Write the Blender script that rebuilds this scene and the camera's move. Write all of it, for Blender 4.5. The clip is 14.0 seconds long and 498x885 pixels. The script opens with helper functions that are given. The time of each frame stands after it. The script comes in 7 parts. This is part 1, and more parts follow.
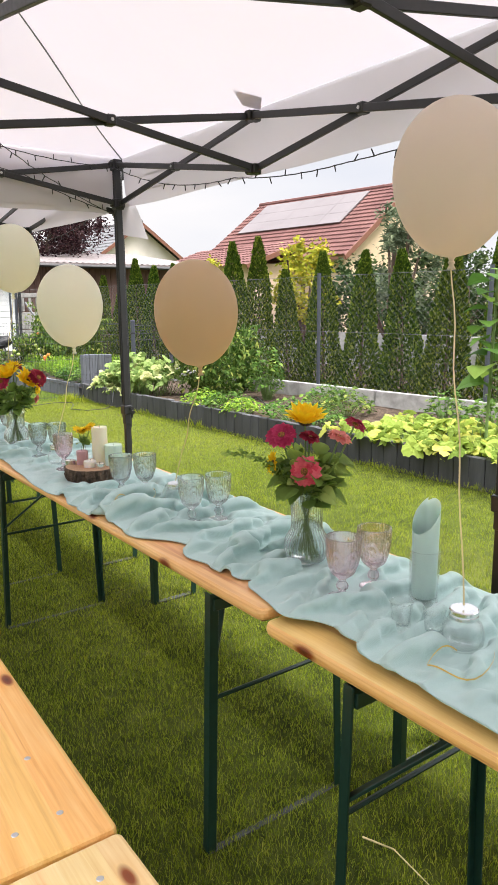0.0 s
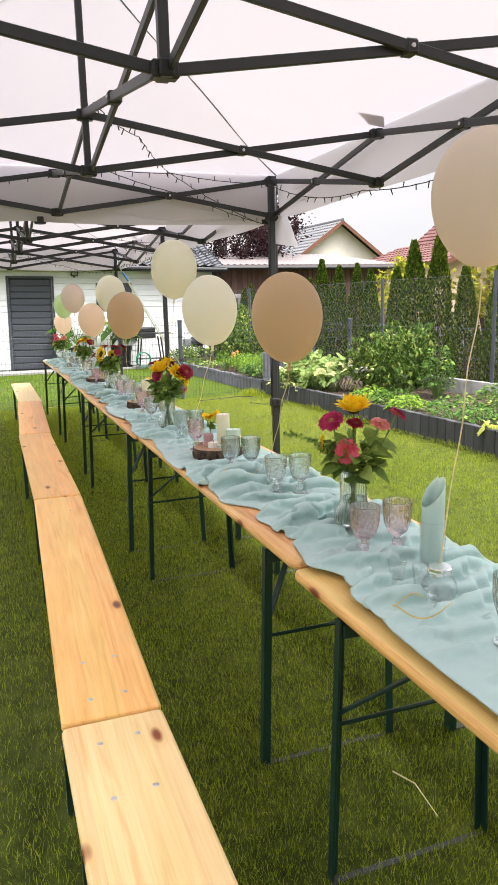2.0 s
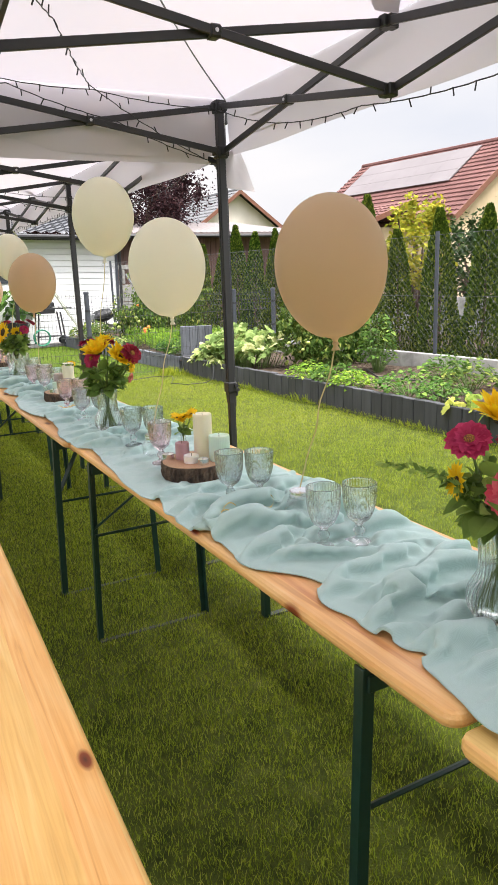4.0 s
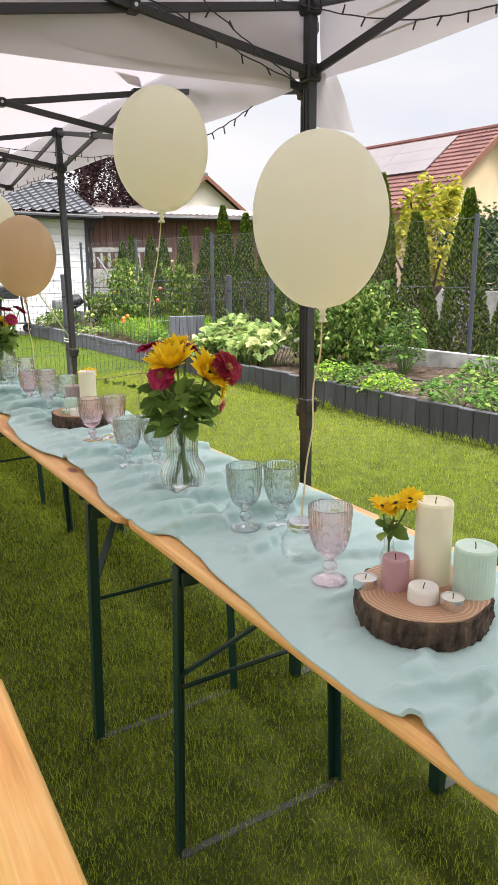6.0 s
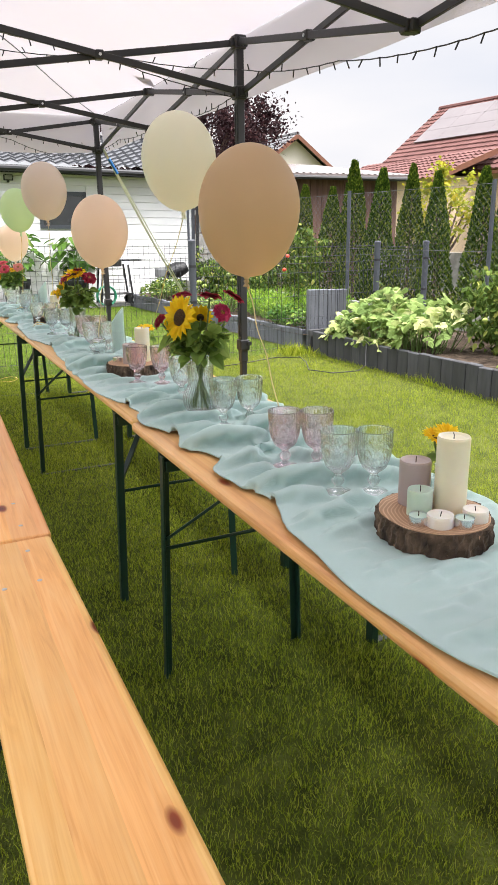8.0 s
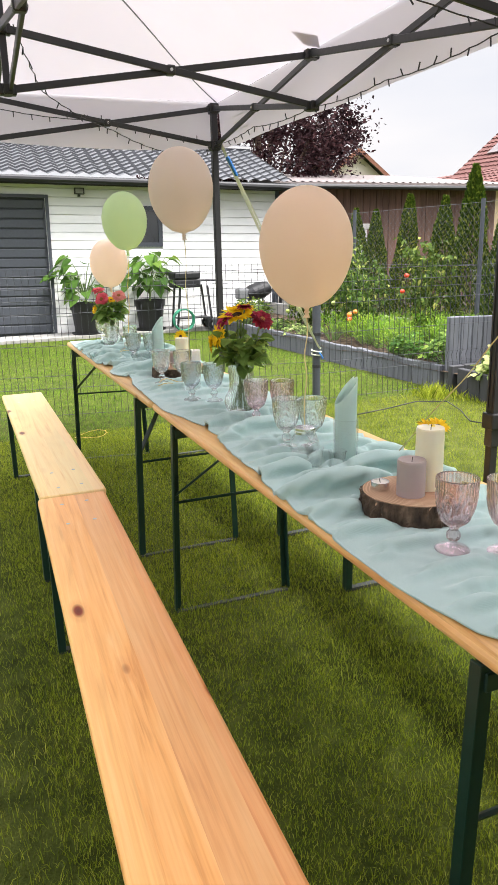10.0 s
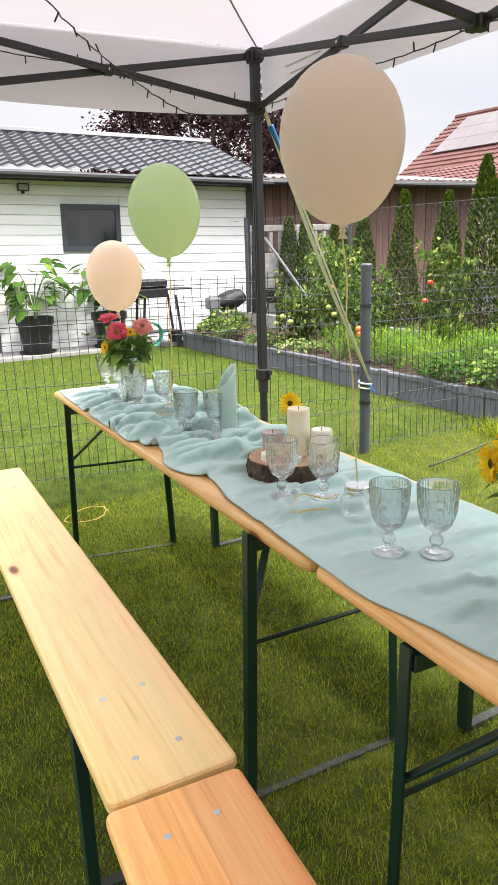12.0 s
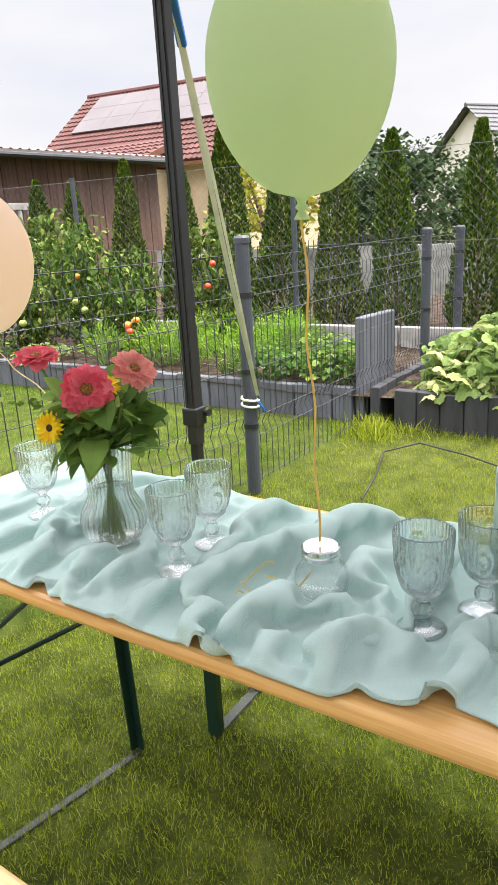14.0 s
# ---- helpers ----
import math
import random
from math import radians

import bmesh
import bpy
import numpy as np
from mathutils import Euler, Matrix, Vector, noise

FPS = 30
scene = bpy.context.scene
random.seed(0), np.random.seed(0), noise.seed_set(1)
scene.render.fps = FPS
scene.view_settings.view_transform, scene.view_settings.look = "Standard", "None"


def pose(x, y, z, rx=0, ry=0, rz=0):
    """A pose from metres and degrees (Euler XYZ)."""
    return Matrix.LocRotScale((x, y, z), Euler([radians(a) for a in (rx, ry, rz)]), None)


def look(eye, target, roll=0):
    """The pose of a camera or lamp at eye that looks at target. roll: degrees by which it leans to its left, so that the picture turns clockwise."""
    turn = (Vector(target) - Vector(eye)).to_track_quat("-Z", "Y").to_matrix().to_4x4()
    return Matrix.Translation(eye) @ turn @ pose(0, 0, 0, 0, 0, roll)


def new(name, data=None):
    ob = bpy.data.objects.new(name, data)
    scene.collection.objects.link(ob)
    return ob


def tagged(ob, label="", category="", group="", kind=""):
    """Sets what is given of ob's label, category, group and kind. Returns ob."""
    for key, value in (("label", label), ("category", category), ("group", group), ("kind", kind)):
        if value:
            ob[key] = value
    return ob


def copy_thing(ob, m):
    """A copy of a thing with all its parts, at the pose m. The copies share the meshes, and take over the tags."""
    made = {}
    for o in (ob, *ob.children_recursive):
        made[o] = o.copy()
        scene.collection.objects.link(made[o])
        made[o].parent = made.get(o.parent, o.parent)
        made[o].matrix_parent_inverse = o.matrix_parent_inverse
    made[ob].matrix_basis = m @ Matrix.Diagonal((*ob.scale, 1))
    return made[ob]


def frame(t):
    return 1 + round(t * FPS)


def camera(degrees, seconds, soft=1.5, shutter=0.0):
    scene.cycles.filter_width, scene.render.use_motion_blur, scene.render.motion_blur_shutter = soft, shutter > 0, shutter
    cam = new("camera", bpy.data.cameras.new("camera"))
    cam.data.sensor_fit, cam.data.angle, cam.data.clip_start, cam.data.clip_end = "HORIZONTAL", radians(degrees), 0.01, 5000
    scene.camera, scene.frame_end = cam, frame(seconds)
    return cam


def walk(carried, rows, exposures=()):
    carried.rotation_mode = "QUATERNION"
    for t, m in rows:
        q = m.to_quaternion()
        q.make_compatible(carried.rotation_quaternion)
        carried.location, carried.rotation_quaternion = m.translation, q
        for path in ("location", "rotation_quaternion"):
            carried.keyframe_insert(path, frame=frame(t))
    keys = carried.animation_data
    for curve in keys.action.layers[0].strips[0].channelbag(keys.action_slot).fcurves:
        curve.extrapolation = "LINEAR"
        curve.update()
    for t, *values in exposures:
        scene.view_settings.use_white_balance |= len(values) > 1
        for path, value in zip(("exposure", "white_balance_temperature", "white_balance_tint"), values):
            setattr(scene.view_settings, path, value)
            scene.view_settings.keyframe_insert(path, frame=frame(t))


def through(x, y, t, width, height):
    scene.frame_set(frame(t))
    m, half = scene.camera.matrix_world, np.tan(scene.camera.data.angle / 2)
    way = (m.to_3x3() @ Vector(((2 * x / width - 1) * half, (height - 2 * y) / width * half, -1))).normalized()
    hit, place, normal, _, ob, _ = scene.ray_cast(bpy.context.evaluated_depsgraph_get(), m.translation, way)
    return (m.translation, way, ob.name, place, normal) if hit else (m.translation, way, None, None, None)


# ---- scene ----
cam = camera(38.6, 14.0)
PATH = [
    (0, (-0.004, 0.203, 1.432), (1.152, 1.789, 1.048), -0.5),
    (0.5, (0.041, -0.024, 1.461), (1.002, 1.689, 1.087), -0.1),
    (1, (0.126, -0.247, 1.452), (0.934, 1.544, 1.075), -0.3),
    (1.5, (0.152, -0.352, 1.455), (0.857, 1.48, 1.074), -1.0),
    (2, (0.151, -0.32, 1.455), (0.82, 1.526, 1.073), -1.4),
    (2.5, (0.134, -0.14, 1.447), (0.837, 1.691, 1.056), -1.4),
    (2.7, (0.135, -0.016, 1.435), (0.887, 1.793, 1.032), -1.7),
    (4.8, (0.268, 1.141, 1.37), (1.238, 2.824, 0.895), -1.4),
    (5, (0.277, 1.256, 1.362), (1.269, 2.926, 0.885), -1.2),
    (5.5, (0.329, 1.623, 1.351), (1.345, 3.278, 0.875), -0.7),
    (6, (0.3, 2.013, 1.344), (1.316, 3.664, 0.855), -0.7),
    (6.5, (0.262, 2.407, 1.345), (1.257, 4.063, 0.829), -0.8),
    (7, (0.313, 2.815, 1.346), (1.259, 4.491, 0.802), -0.7),
    (7.5, (0.297, 3.203, 1.342), (1.185, 4.903, 0.773), -0.7),
    (8, (0.271, 3.598, 1.337), (1.098, 5.326, 0.762), -0.8),
    (8.5, (0.302, 4.008, 1.349), (1.053, 5.771, 0.778), -0.7),
    (9, (0.254, 4.406, 1.336), (0.965, 6.191, 0.782), -1.3),
    (11.3, (0.222, 6.235, 1.369), (0.96, 8.02, 0.849), -1.0),
    (11.5, (0.233, 6.38, 1.374), (0.988, 8.157, 0.852), -0.9),
    (12, (0.203, 6.821, 1.361), (1.082, 8.539, 0.833), -1.9),
    (12.5, (0.196, 7.274, 1.339), (1.195, 8.923, 0.809), -2.8),
    (13, (0.222, 7.727, 1.344), (1.315, 9.31, 0.796), -2.6),
    (13.5, (0.197, 8.201, 1.334), (1.539, 9.567, 0.755), -3.8),
    (14, (0.245, 8.672, 1.313), (1.808, 9.766, 0.714), -3.2),
]
walk(cam, [(t, look(eye, target, roll)) for t, eye, target, roll in PATH], exposures=[(0, 0.70), (14, 0.70)])

# ---------------------------------------------------------------- light
world = bpy.data.worlds.new("overcast")
scene.world = world
world.use_nodes = True
wn, wl = world.node_tree.nodes, world.node_tree.links
wn.clear()
w_out, w_bg = wn.new("ShaderNodeOutputWorld"), wn.new("ShaderNodeBackground")
sky = wn.new("ShaderNodeTexSky")
sky.sky_type, sky.sun_disc = "NISHITA", False
sky.sun_elevation, sky.sun_rotation = radians(60), radians(139)
sky.air_density, sky.dust_density = 1.2, 3.0
w_tc, w_sep = wn.new("ShaderNodeTexCoord"), wn.new("ShaderNodeSeparateXYZ")
w_map, w_noise = wn.new("ShaderNodeMapping"), wn.new("ShaderNodeTexNoise")
w_map.inputs["Scale"].default_value = (1.2, 1.2, 4.0)
w_noise.inputs["Scale"].default_value, w_noise.inputs["Detail"].default_value = 1.6, 6
w_cloud = wn.new("ShaderNodeValToRGB")
w_cloud.color_ramp.elements[0].position, w_cloud.color_ramp.elements[0].color = 0.3, (0.785, 0.805, 0.885, 1)
w_cloud.color_ramp.elements[1].position, w_cloud.color_ramp.elements[1].color = 0.62, (0.955, 0.93, 0.945, 1)
w_zen = wn.new("ShaderNodeMapRange")
for i, v in enumerate((0.38, 0.85, 0.63, 4.7)):
    w_zen.inputs[1 + i].default_value = v
w_mul = wn.new("ShaderNodeMix")
w_mul.data_type, w_mul.blend_type = "RGBA", "MULTIPLY"
w_mul.inputs[0].default_value = 1.0
w_sk = wn.new("ShaderNodeMix")
w_sk.data_type, w_sk.blend_type = "RGBA", "ADD"
w_sk.inputs[0].default_value = 0.005
wl.new(w_tc.outputs["Generated"], w_map.inputs["Vector"])
wl.new(w_map.outputs[0], w_noise.inputs["Vector"])
wl.new(w_noise.outputs[0], w_cloud.inputs[0])
wl.new(w_tc.outputs["Generated"], w_sep.inputs[0])
wl.new(w_sep.outputs["Z"], w_zen.inputs[0])
wl.new(w_cloud.outputs[0], w_mul.inputs[6])
wl.new(w_zen.outputs[0], w_mul.inputs[7])
wl.new(w_mul.outputs[2], w_sk.inputs[6])
wl.new(sky.outputs[0], w_sk.inputs[7])
wl.new(w_sk.outputs[2], w_bg.inputs["Color"])
wl.new(w_bg.outputs[0], w_out.inputs["Surface"])
w_bg.inputs["Strength"].default_value = 1.0

sun = new("sun", bpy.data.lights.new("sun", "SUN"))
sun.data.energy, sun.data.angle, sun.data.color = 3.4, radians(14), (1.0, 0.96, 0.9)
sun.matrix_world = look((6, -3, 16), (0, 4, 0))

# ---------------------------------------------------------------- materials


class Mat:
    """A small node-material builder."""

    def __init__(self, name, color=(0.5, 0.5, 0.5), rough=0.5, metal=0.0, spec=0.5):
        self.m = bpy.data.materials.new(name)
        self.m.use_nodes = True
        self.n, self.l = self.m.node_tree.nodes, self.m.node_tree.links
        self.b = self.n["Principled BSDF"]
        self.out = self.n["Material Output"]
        self.set("Base Color", (*color, 1))
        self.set("Roughness", rough)
        self.set("Metallic", metal)
        self.set("Specular IOR Level", spec)
        self.tc = self.n.new("ShaderNodeTexCoord")
        self.oi = self.n.new("ShaderNodeObjectInfo")

    def set(self, key, value):
        self.b.inputs[key].default_value = value
        return self

    def link(self, a, b):
        self.l.new(a, b)
        return self

    def coords(self, scale=(1, 1, 1), shift=False, space="Object", rot=(0, 0, 0)):
        mp = self.n.new("ShaderNodeMapping")
        mp.inputs["Scale"].default_value = scale
        mp.inputs["Rotation"].default_value = rot
        self.l.new(self.tc.outputs[space], mp.inputs["Vector"])
        if shift:
            mul = self.n.new("ShaderNodeMath")
            mul.operation = "MULTIPLY"
            mul.inputs[1].default_value = 37.0
            self.l.new(self.oi.outputs["Random"], mul.inputs[0])
            comb = self.n.new("ShaderNodeCombineXYZ")
            for i in range(3):
                self.l.new(mul.outputs[0], comb.inputs[i])
            self.l.new(comb.outputs[0], mp.inputs["Location"])
        return mp.outputs[0]

    def noise(self, scale, detail=4, vec=None, dist=0.0, rough=0.55):
        t = self.n.new("ShaderNodeTexNoise")
        t.inputs["Scale"].default_value, t.inputs["Detail"].default_value = scale, detail
        t.inputs["Distortion"].default_value, t.inputs["Roughness"].default_value = dist, rough
        self.l.new(vec if vec else self.tc.outputs["Object"], t.inputs["Vector"])
        return t.outputs[0]

    def voronoi(self, scale, vec=None, feature="F1", out="Distance"):
        t = self.n.new("ShaderNodeTexVoronoi")
        t.feature = feature
        t.inputs["Scale"].default_value = scale
        self.l.new(vec if vec else self.tc.outputs["Object"], t.inputs["Vector"])
        return t.outputs[out]

    def ramp(self, fac, *stops):
        r = self.n.new("ShaderNodeValToRGB")
        e = r.color_ramp.elements
        while len(e) < len(stops):
            e.new(0.5)
        for i, (p, c) in enumerate(stops):
            e[i].position = p
            e[i].color = (*c, 1) if len(c) == 3 else c
        self.l.new(fac, r.inputs[0])
        return r.outputs[0]

    def mix(self, fac, a, b, mode="MIX"):
        x = self.n.new("ShaderNodeMix")
        x.data_type, x.blend_type = "RGBA", mode
        for sock, v in ((x.inputs[0], fac), (x.inputs[6], a), (x.inputs[7], b)):
            if isinstance(v, (int, float)):
                sock.default_value = v
            elif isinstance(v, tuple):
                sock.default_value = (*v, 1) if len(v) == 3 else v
            else:
                self.l.new(v, sock)
        return x.outputs[2]

    def math(self, op, a, b=0.0):
        x = self.n.new("ShaderNodeMath")
        x.operation = op
        for sock, v in zip(x.inputs, (a, b)):
            if isinstance(v, (int, float)):
                sock.default_value = v
            else:
                self.l.new(v, sock)
        return x.outputs[0]

    def hsv(self, color, hue=None, sat=None, val=None):
        x = self.n.new("ShaderNodeHueSaturation")
        for key, v in (("Hue", hue), ("Saturation", sat), ("Value", val)):
            if v is None:
                continue
            if isinstance(v, (int, float)):
                x.inputs[key].default_value = v
            else:
                self.l.new(v, x.inputs[key])
        if isinstance(color, tuple):
            x.inputs["Color"].default_value = (*color, 1)
        else:
            self.l.new(color, x.inputs["Color"])
        return x.outputs[0]

    def span(self, fac, lo, hi):
        x = self.n.new("ShaderNodeMapRange")
        x.inputs[3].default_value, x.inputs[4].default_value = lo, hi
        self.l.new(fac, x.inputs[0])
        return x.outputs[0]

    def base(self, c):
        self.l.new(c, self.b.inputs["Base Color"])
        return self

    def roughness(self, f):
        self.l.new(f, self.b.inputs["Roughness"])
        return self

    def bump(self, height, strength=0.3, dist=0.002):
        x = self.n.new("ShaderNodeBump")
        x.inputs["Strength"].default_value, x.inputs["Distance"].default_value = strength, dist
        self.l.new(height, x.inputs["Height"])
        self.l.new(x.outputs[0], self.b.inputs["Normal"])
        return self

    def translucent(self, color, amount):
        """Thin sheet that lets part of the light through."""
        tr, mx = self.n.new("ShaderNodeBsdfTranslucent"), self.n.new("ShaderNodeMixShader")
        if isinstance(color, tuple):
            tr.inputs["Color"].default_value = (*color, 1)
        else:
            self.l.new(color, tr.inputs["Color"])
        mx.inputs[0].default_value = amount
        self.l.new(self.b.outputs[0], mx.inputs[1])
        self.l.new(tr.outputs[0], mx.inputs[2])
        self.l.new(mx.outputs[0], self.out.inputs["Surface"])
        return self


def pine(name, light, mid, dark):
    """Varnished glued pine: long grain along y, strips of differing tone, knots."""
    m = Mat(name, mid, 0.32, spec=0.45)
    v = m.coords((1, 1, 1), shift=True)
    sep = m.n.new("ShaderNodeSeparateXYZ")
    m.link(v, sep.inputs[0])
    strip = m.n.new("ShaderNodeTexWhiteNoise")
    strip.noise_dimensions = "2D"
    comb = m.n.new("ShaderNodeCombineXYZ")
    m.link(m.math("FLOOR", m.math("MULTIPLY", sep.outputs[0], 12.5)), comb.inputs[0])
    m.link(comb.outputs[0], strip.inputs["Vector"])
    warp = m.n.new("ShaderNodeVectorMath")
    warp.operation = "ADD"
    m.link(v, warp.inputs[0])
    m.link(strip.outputs["Color"], warp.inputs[1])
    stretched = m.n.new("ShaderNodeMapping")
    stretched.inputs["Scale"].default_value = (26, 1.3, 26)
    m.link(warp.outputs[0], stretched.inputs["Vector"])
    grain = m.noise(1.0, 5, stretched.outputs[0], dist=1.6)
    fine = m.n.new("ShaderNodeMapping")
    fine.inputs["Scale"].default_value = (240, 5, 240)
    m.link(warp.outputs[0], fine.inputs["Vector"])
    streak = m.noise(1.0, 3, fine.outputs[0])
    col = m.ramp(grain, (0.28, dark), (0.45, mid), (0.68, light))
    col = m.mix(m.math("MULTIPLY", strip.outputs["Value"], 0.45), col, light)
    tone = m.n.new("ShaderNodeSeparateColor")
    m.link(strip.outputs["Color"], tone.inputs[0])
    col = m.hsv(col, hue=m.span(tone.outputs[1], 0.488, 0.508), val=m.span(tone.outputs[2], 0.84, 1.10))
    col = m.mix(0.18, col, m.ramp(streak, (0.35, dark), (0.6, light)))
    kv = m.n.new("ShaderNodeMapping")
    kv.inputs["Scale"].default_value = (7.5, 3.1, 7.5)
    m.link(v, kv.inputs["Vector"])
    knot = m.voronoi(1.0, kv.outputs[0])
    ring = m.ramp(knot, (0.0, (0.10, 0.035, 0.012)), (0.07, (0.30, 0.11, 0.04)), (0.125, (1, 1, 1)))
    near = m.ramp(knot, (0.04, (1, 1, 1)), (0.22, (0, 0, 0)))
    col = m.mix(m.math("MULTIPLY", near, 0.55), col, dark)
    col = m.mix(1.0, col, ring, "MULTIPLY")
    soil = m.noise(2.2, 4, v)
    col = m.hsv(col, val=m.span(soil, 0.86, 1.12), hue=m.span(m.oi.outputs["Random"], 0.488, 0.503))
    m.base(col)
    m.roughness(m.span(streak, 0.25, 0.48))
    m.bump(streak, 0.12, 0.001)
    return m.m


def paint(name, color, rough=0.42, wear=0.12, scale=30, metal=0.0):
    m = Mat(name, color, rough, metal)
    n = m.noise(scale, 5)
    m.base(m.hsv(color, val=m.span(n, 1 - wear * 2, 1 + wear * 2)))
    m.roughness(m.span(m.noise(scale * 2.3, 3), rough - 0.08, rough + 0.14))
    m.bump(n, 0.08, 0.001)
    return m.m


def foliage(name, dark, light, yellow=None, through=0.35, scale=7.0):
    """Leaves: tone by clump and by leaf, some light passing through."""
    m = Mat(name, light, 0.65, spec=0.10)
    geo = m.n.new("ShaderNodeNewGeometry")
    col = m.ramp(geo.outputs["Random Per Island"], (0.0, dark), (0.75, light), (1.0, yellow or light))
    clump = m.noise(scale, 3)
    col = m.hsv(col, val=m.span(clump, 0.7, 1.35), hue=m.span(m.oi.outputs["Random"], 0.492, 0.51))
    m.base(col)
    m.translucent(col, through)
    return m.m


M = {}
M["table_wood"] = pine("varnished_table_pine", (0.90, 0.60, 0.245), (0.83, 0.47, 0.14), (0.58, 0.25, 0.055))
M["bench_wood"] = pine("varnished_bench_pine", (0.95, 0.61, 0.23), (0.90, 0.48, 0.13), (0.66, 0.28, 0.06))
M["bench_pale"] = pine("pale_bench_pine", (0.94, 0.75, 0.37), (0.90, 0.66, 0.27), (0.74, 0.44, 0.14))
M["batten"] = pine("raw_batten", (0.45, 0.22, 0.10), (0.36, 0.16, 0.065), (0.22, 0.08, 0.03))
M["green_steel"] = paint("dark_green_steel", (0.006, 0.030, 0.022), 0.38, 0.15)
M["zinc"] = paint("zinc_bar", (0.055, 0.06, 0.055), 0.6, 0.2, metal=0.3)
M["frame_steel"] = paint("anthracite_frame", (0.017, 0.017, 0.020), 0.4, 0.12)
M["black_plastic"] = paint("black_plastic", (0.012, 0.012, 0.014), 0.45, 0.1)
M["anthracite"] = paint("anthracite_post", (0.052, 0.058, 0.072), 0.45, 0.12)
M["bolt"] = paint("bright_bolt", (0.55, 0.55, 0.56), 0.3, 0.1, metal=0.9)

m = Mat("tent_fabric", (0.86, 0.85, 0.86), 0.6, spec=0.3)
weave = m.noise(900, 2)
cloudy = m.noise(1.4, 4, dist=0.6)
m.base(m.hsv((0.85, 0.81, 0.86), val=m.span(cloudy, 0.94, 1.06)))
m.bump(m.mix(0.75, weave, m.noise(5, 3, dist=1.0)), 0.2, 0.01)
m.translucent((0.305, 0.282, 0.310), 0.46)
M["tent"] = m.m

m = Mat("sage_linen", (0.36, 0.50, 0.50), 0.85, spec=0.15)
wv = m.n.new("ShaderNodeTexWave")
wv.inputs["Scale"].default_value = 260
wv.inputs["Distortion"].default_value = 2.5
m.link(m.coords((1, 1, 1)), wv.inputs["Vector"])
wv2 = m.n.new("ShaderNodeTexWave")
wv2.bands_direction = "Y"
wv2.inputs["Scale"].default_value = 260
wv2.inputs["Distortion"].default_value = 2.5
m.link(m.coords((1, 1, 1)), wv2.inputs["Vector"])
thread = m.mix(0.5, wv.outputs[0], wv2.outputs[0])
m.base(m.hsv(m.ramp(thread, (0.2, (0.40, 0.545, 0.515)), (0.8, (0.48, 0.635, 0.605))), val=m.span(m.noise(4, 4), 0.94, 1.05)))
m.set("Sheen Weight", 0.25)
m.bump(m.mix(0.4, thread, m.noise(60, 4)), 0.15, 0.0012)
M["linen"] = m.m

m = Mat("lawn_soil", (0.06, 0.09, 0.02), 0.95, spec=0.1)
big, small = m.noise(0.35, 4), m.noise(9, 6)
col = m.ramp(small, (0.25, (0.020, 0.027, 0.005)), (0.5, (0.05, 0.067, 0.010)), (0.75, (0.095, 0.12, 0.020)))
col = m.mix(m.ramp(big, (0.42, (0, 0, 0)), (0.68, (1, 1, 1))), col, m.ramp(small, (0.3, (0.04, 0.055, 0.012)), (0.7, (0.12, 0.13, 0.03))))
m.base(col)
m.bump(m.noise(130, 4), 0.7, 0.02)
M["lawn"] = m.m

m = Mat("grass_blades", (0.12, 0.2, 0.03), 0.7, spec=0.1)
geo = m.n.new("ShaderNodeNewGeometry")
big = m.noise(0.7, 4)
col = m.ramp(geo.outputs["Random Per Island"], (0.0, (0.10, 0.145, 0.010)), (0.45, (0.245, 0.305, 0.022)), (0.9, (0.36, 0.405, 0.040)), (1.0, (0.46, 0.46, 0.09)))
col = m.hsv(col, hue=m.span(big, 0.512, 0.488), val=m.span(m.noise(2.6, 3), 0.82, 1.25))
m.base(col)
m.translucent(col, 0.4)
M["grass"] = m.m
m = Mat("lush_grass_blades", (0.09, 0.2, 0.03), 0.7, spec=0.1)
geo = m.n.new("ShaderNodeNewGeometry")
col = m.ramp(geo.outputs["Random Per Island"], (0.0, (0.05, 0.11, 0.007)), (0.45, (0.13, 0.25, 0.016)), (0.9, (0.23, 0.36, 0.03)), (1.0, (0.34, 0.42, 0.07)))
col = m.hsv(col, hue=m.span(m.noise(0.7, 4), 0.508, 0.492), val=m.span(m.noise(2.6, 3), 0.82, 1.25))
m.base(col)
m.translucent(col, 0.4)
M["lush_grass"] = m.m

m = Mat("bed_soil", (0.07, 0.05, 0.035), 0.95, spec=0.1)
m.base(m.ramp(m.noise(14, 6), (0.3, (0.030, 0.022, 0.016)), (0.55, (0.085, 0.062, 0.045)), (0.75, (0.17, 0.13, 0.10))))
m.bump(m.noise(40, 6), 1.0, 0.03)
M["soil"] = m.m

m = Mat("palisade_plastic", (0.035, 0.036, 0.040), 0.6)
n = m.noise(3, 5, m.coords((6, 6, 1), shift=True))
m.base(m.hsv(m.ramp(n, (0.3, (0.022, 0.022, 0.026)), (0.7, (0.045, 0.046, 0.052))), val=m.span(m.oi.outputs["Random"], 0.8, 1.3)))
m.bump(m.noise(60, 4, m.coords((1, 1, 0.1))), 0.3, 0.003)
M["palisade"] = m.m
m = Mat("grey_palisade", (0.10, 0.105, 0.12), 0.6)
m.base(m.hsv(m.ramp(m.noise(5, 5, m.coords((6, 6, 1), shift=True)), (0.3, (0.075, 0.08, 0.095)), (0.7, (0.12, 0.125, 0.145))), val=m.span(m.oi.outputs["Random"], 0.85, 1.2)))
m.bump(m.noise(60, 4), 0.2, 0.003)
M["palisade_grey"] = m.m

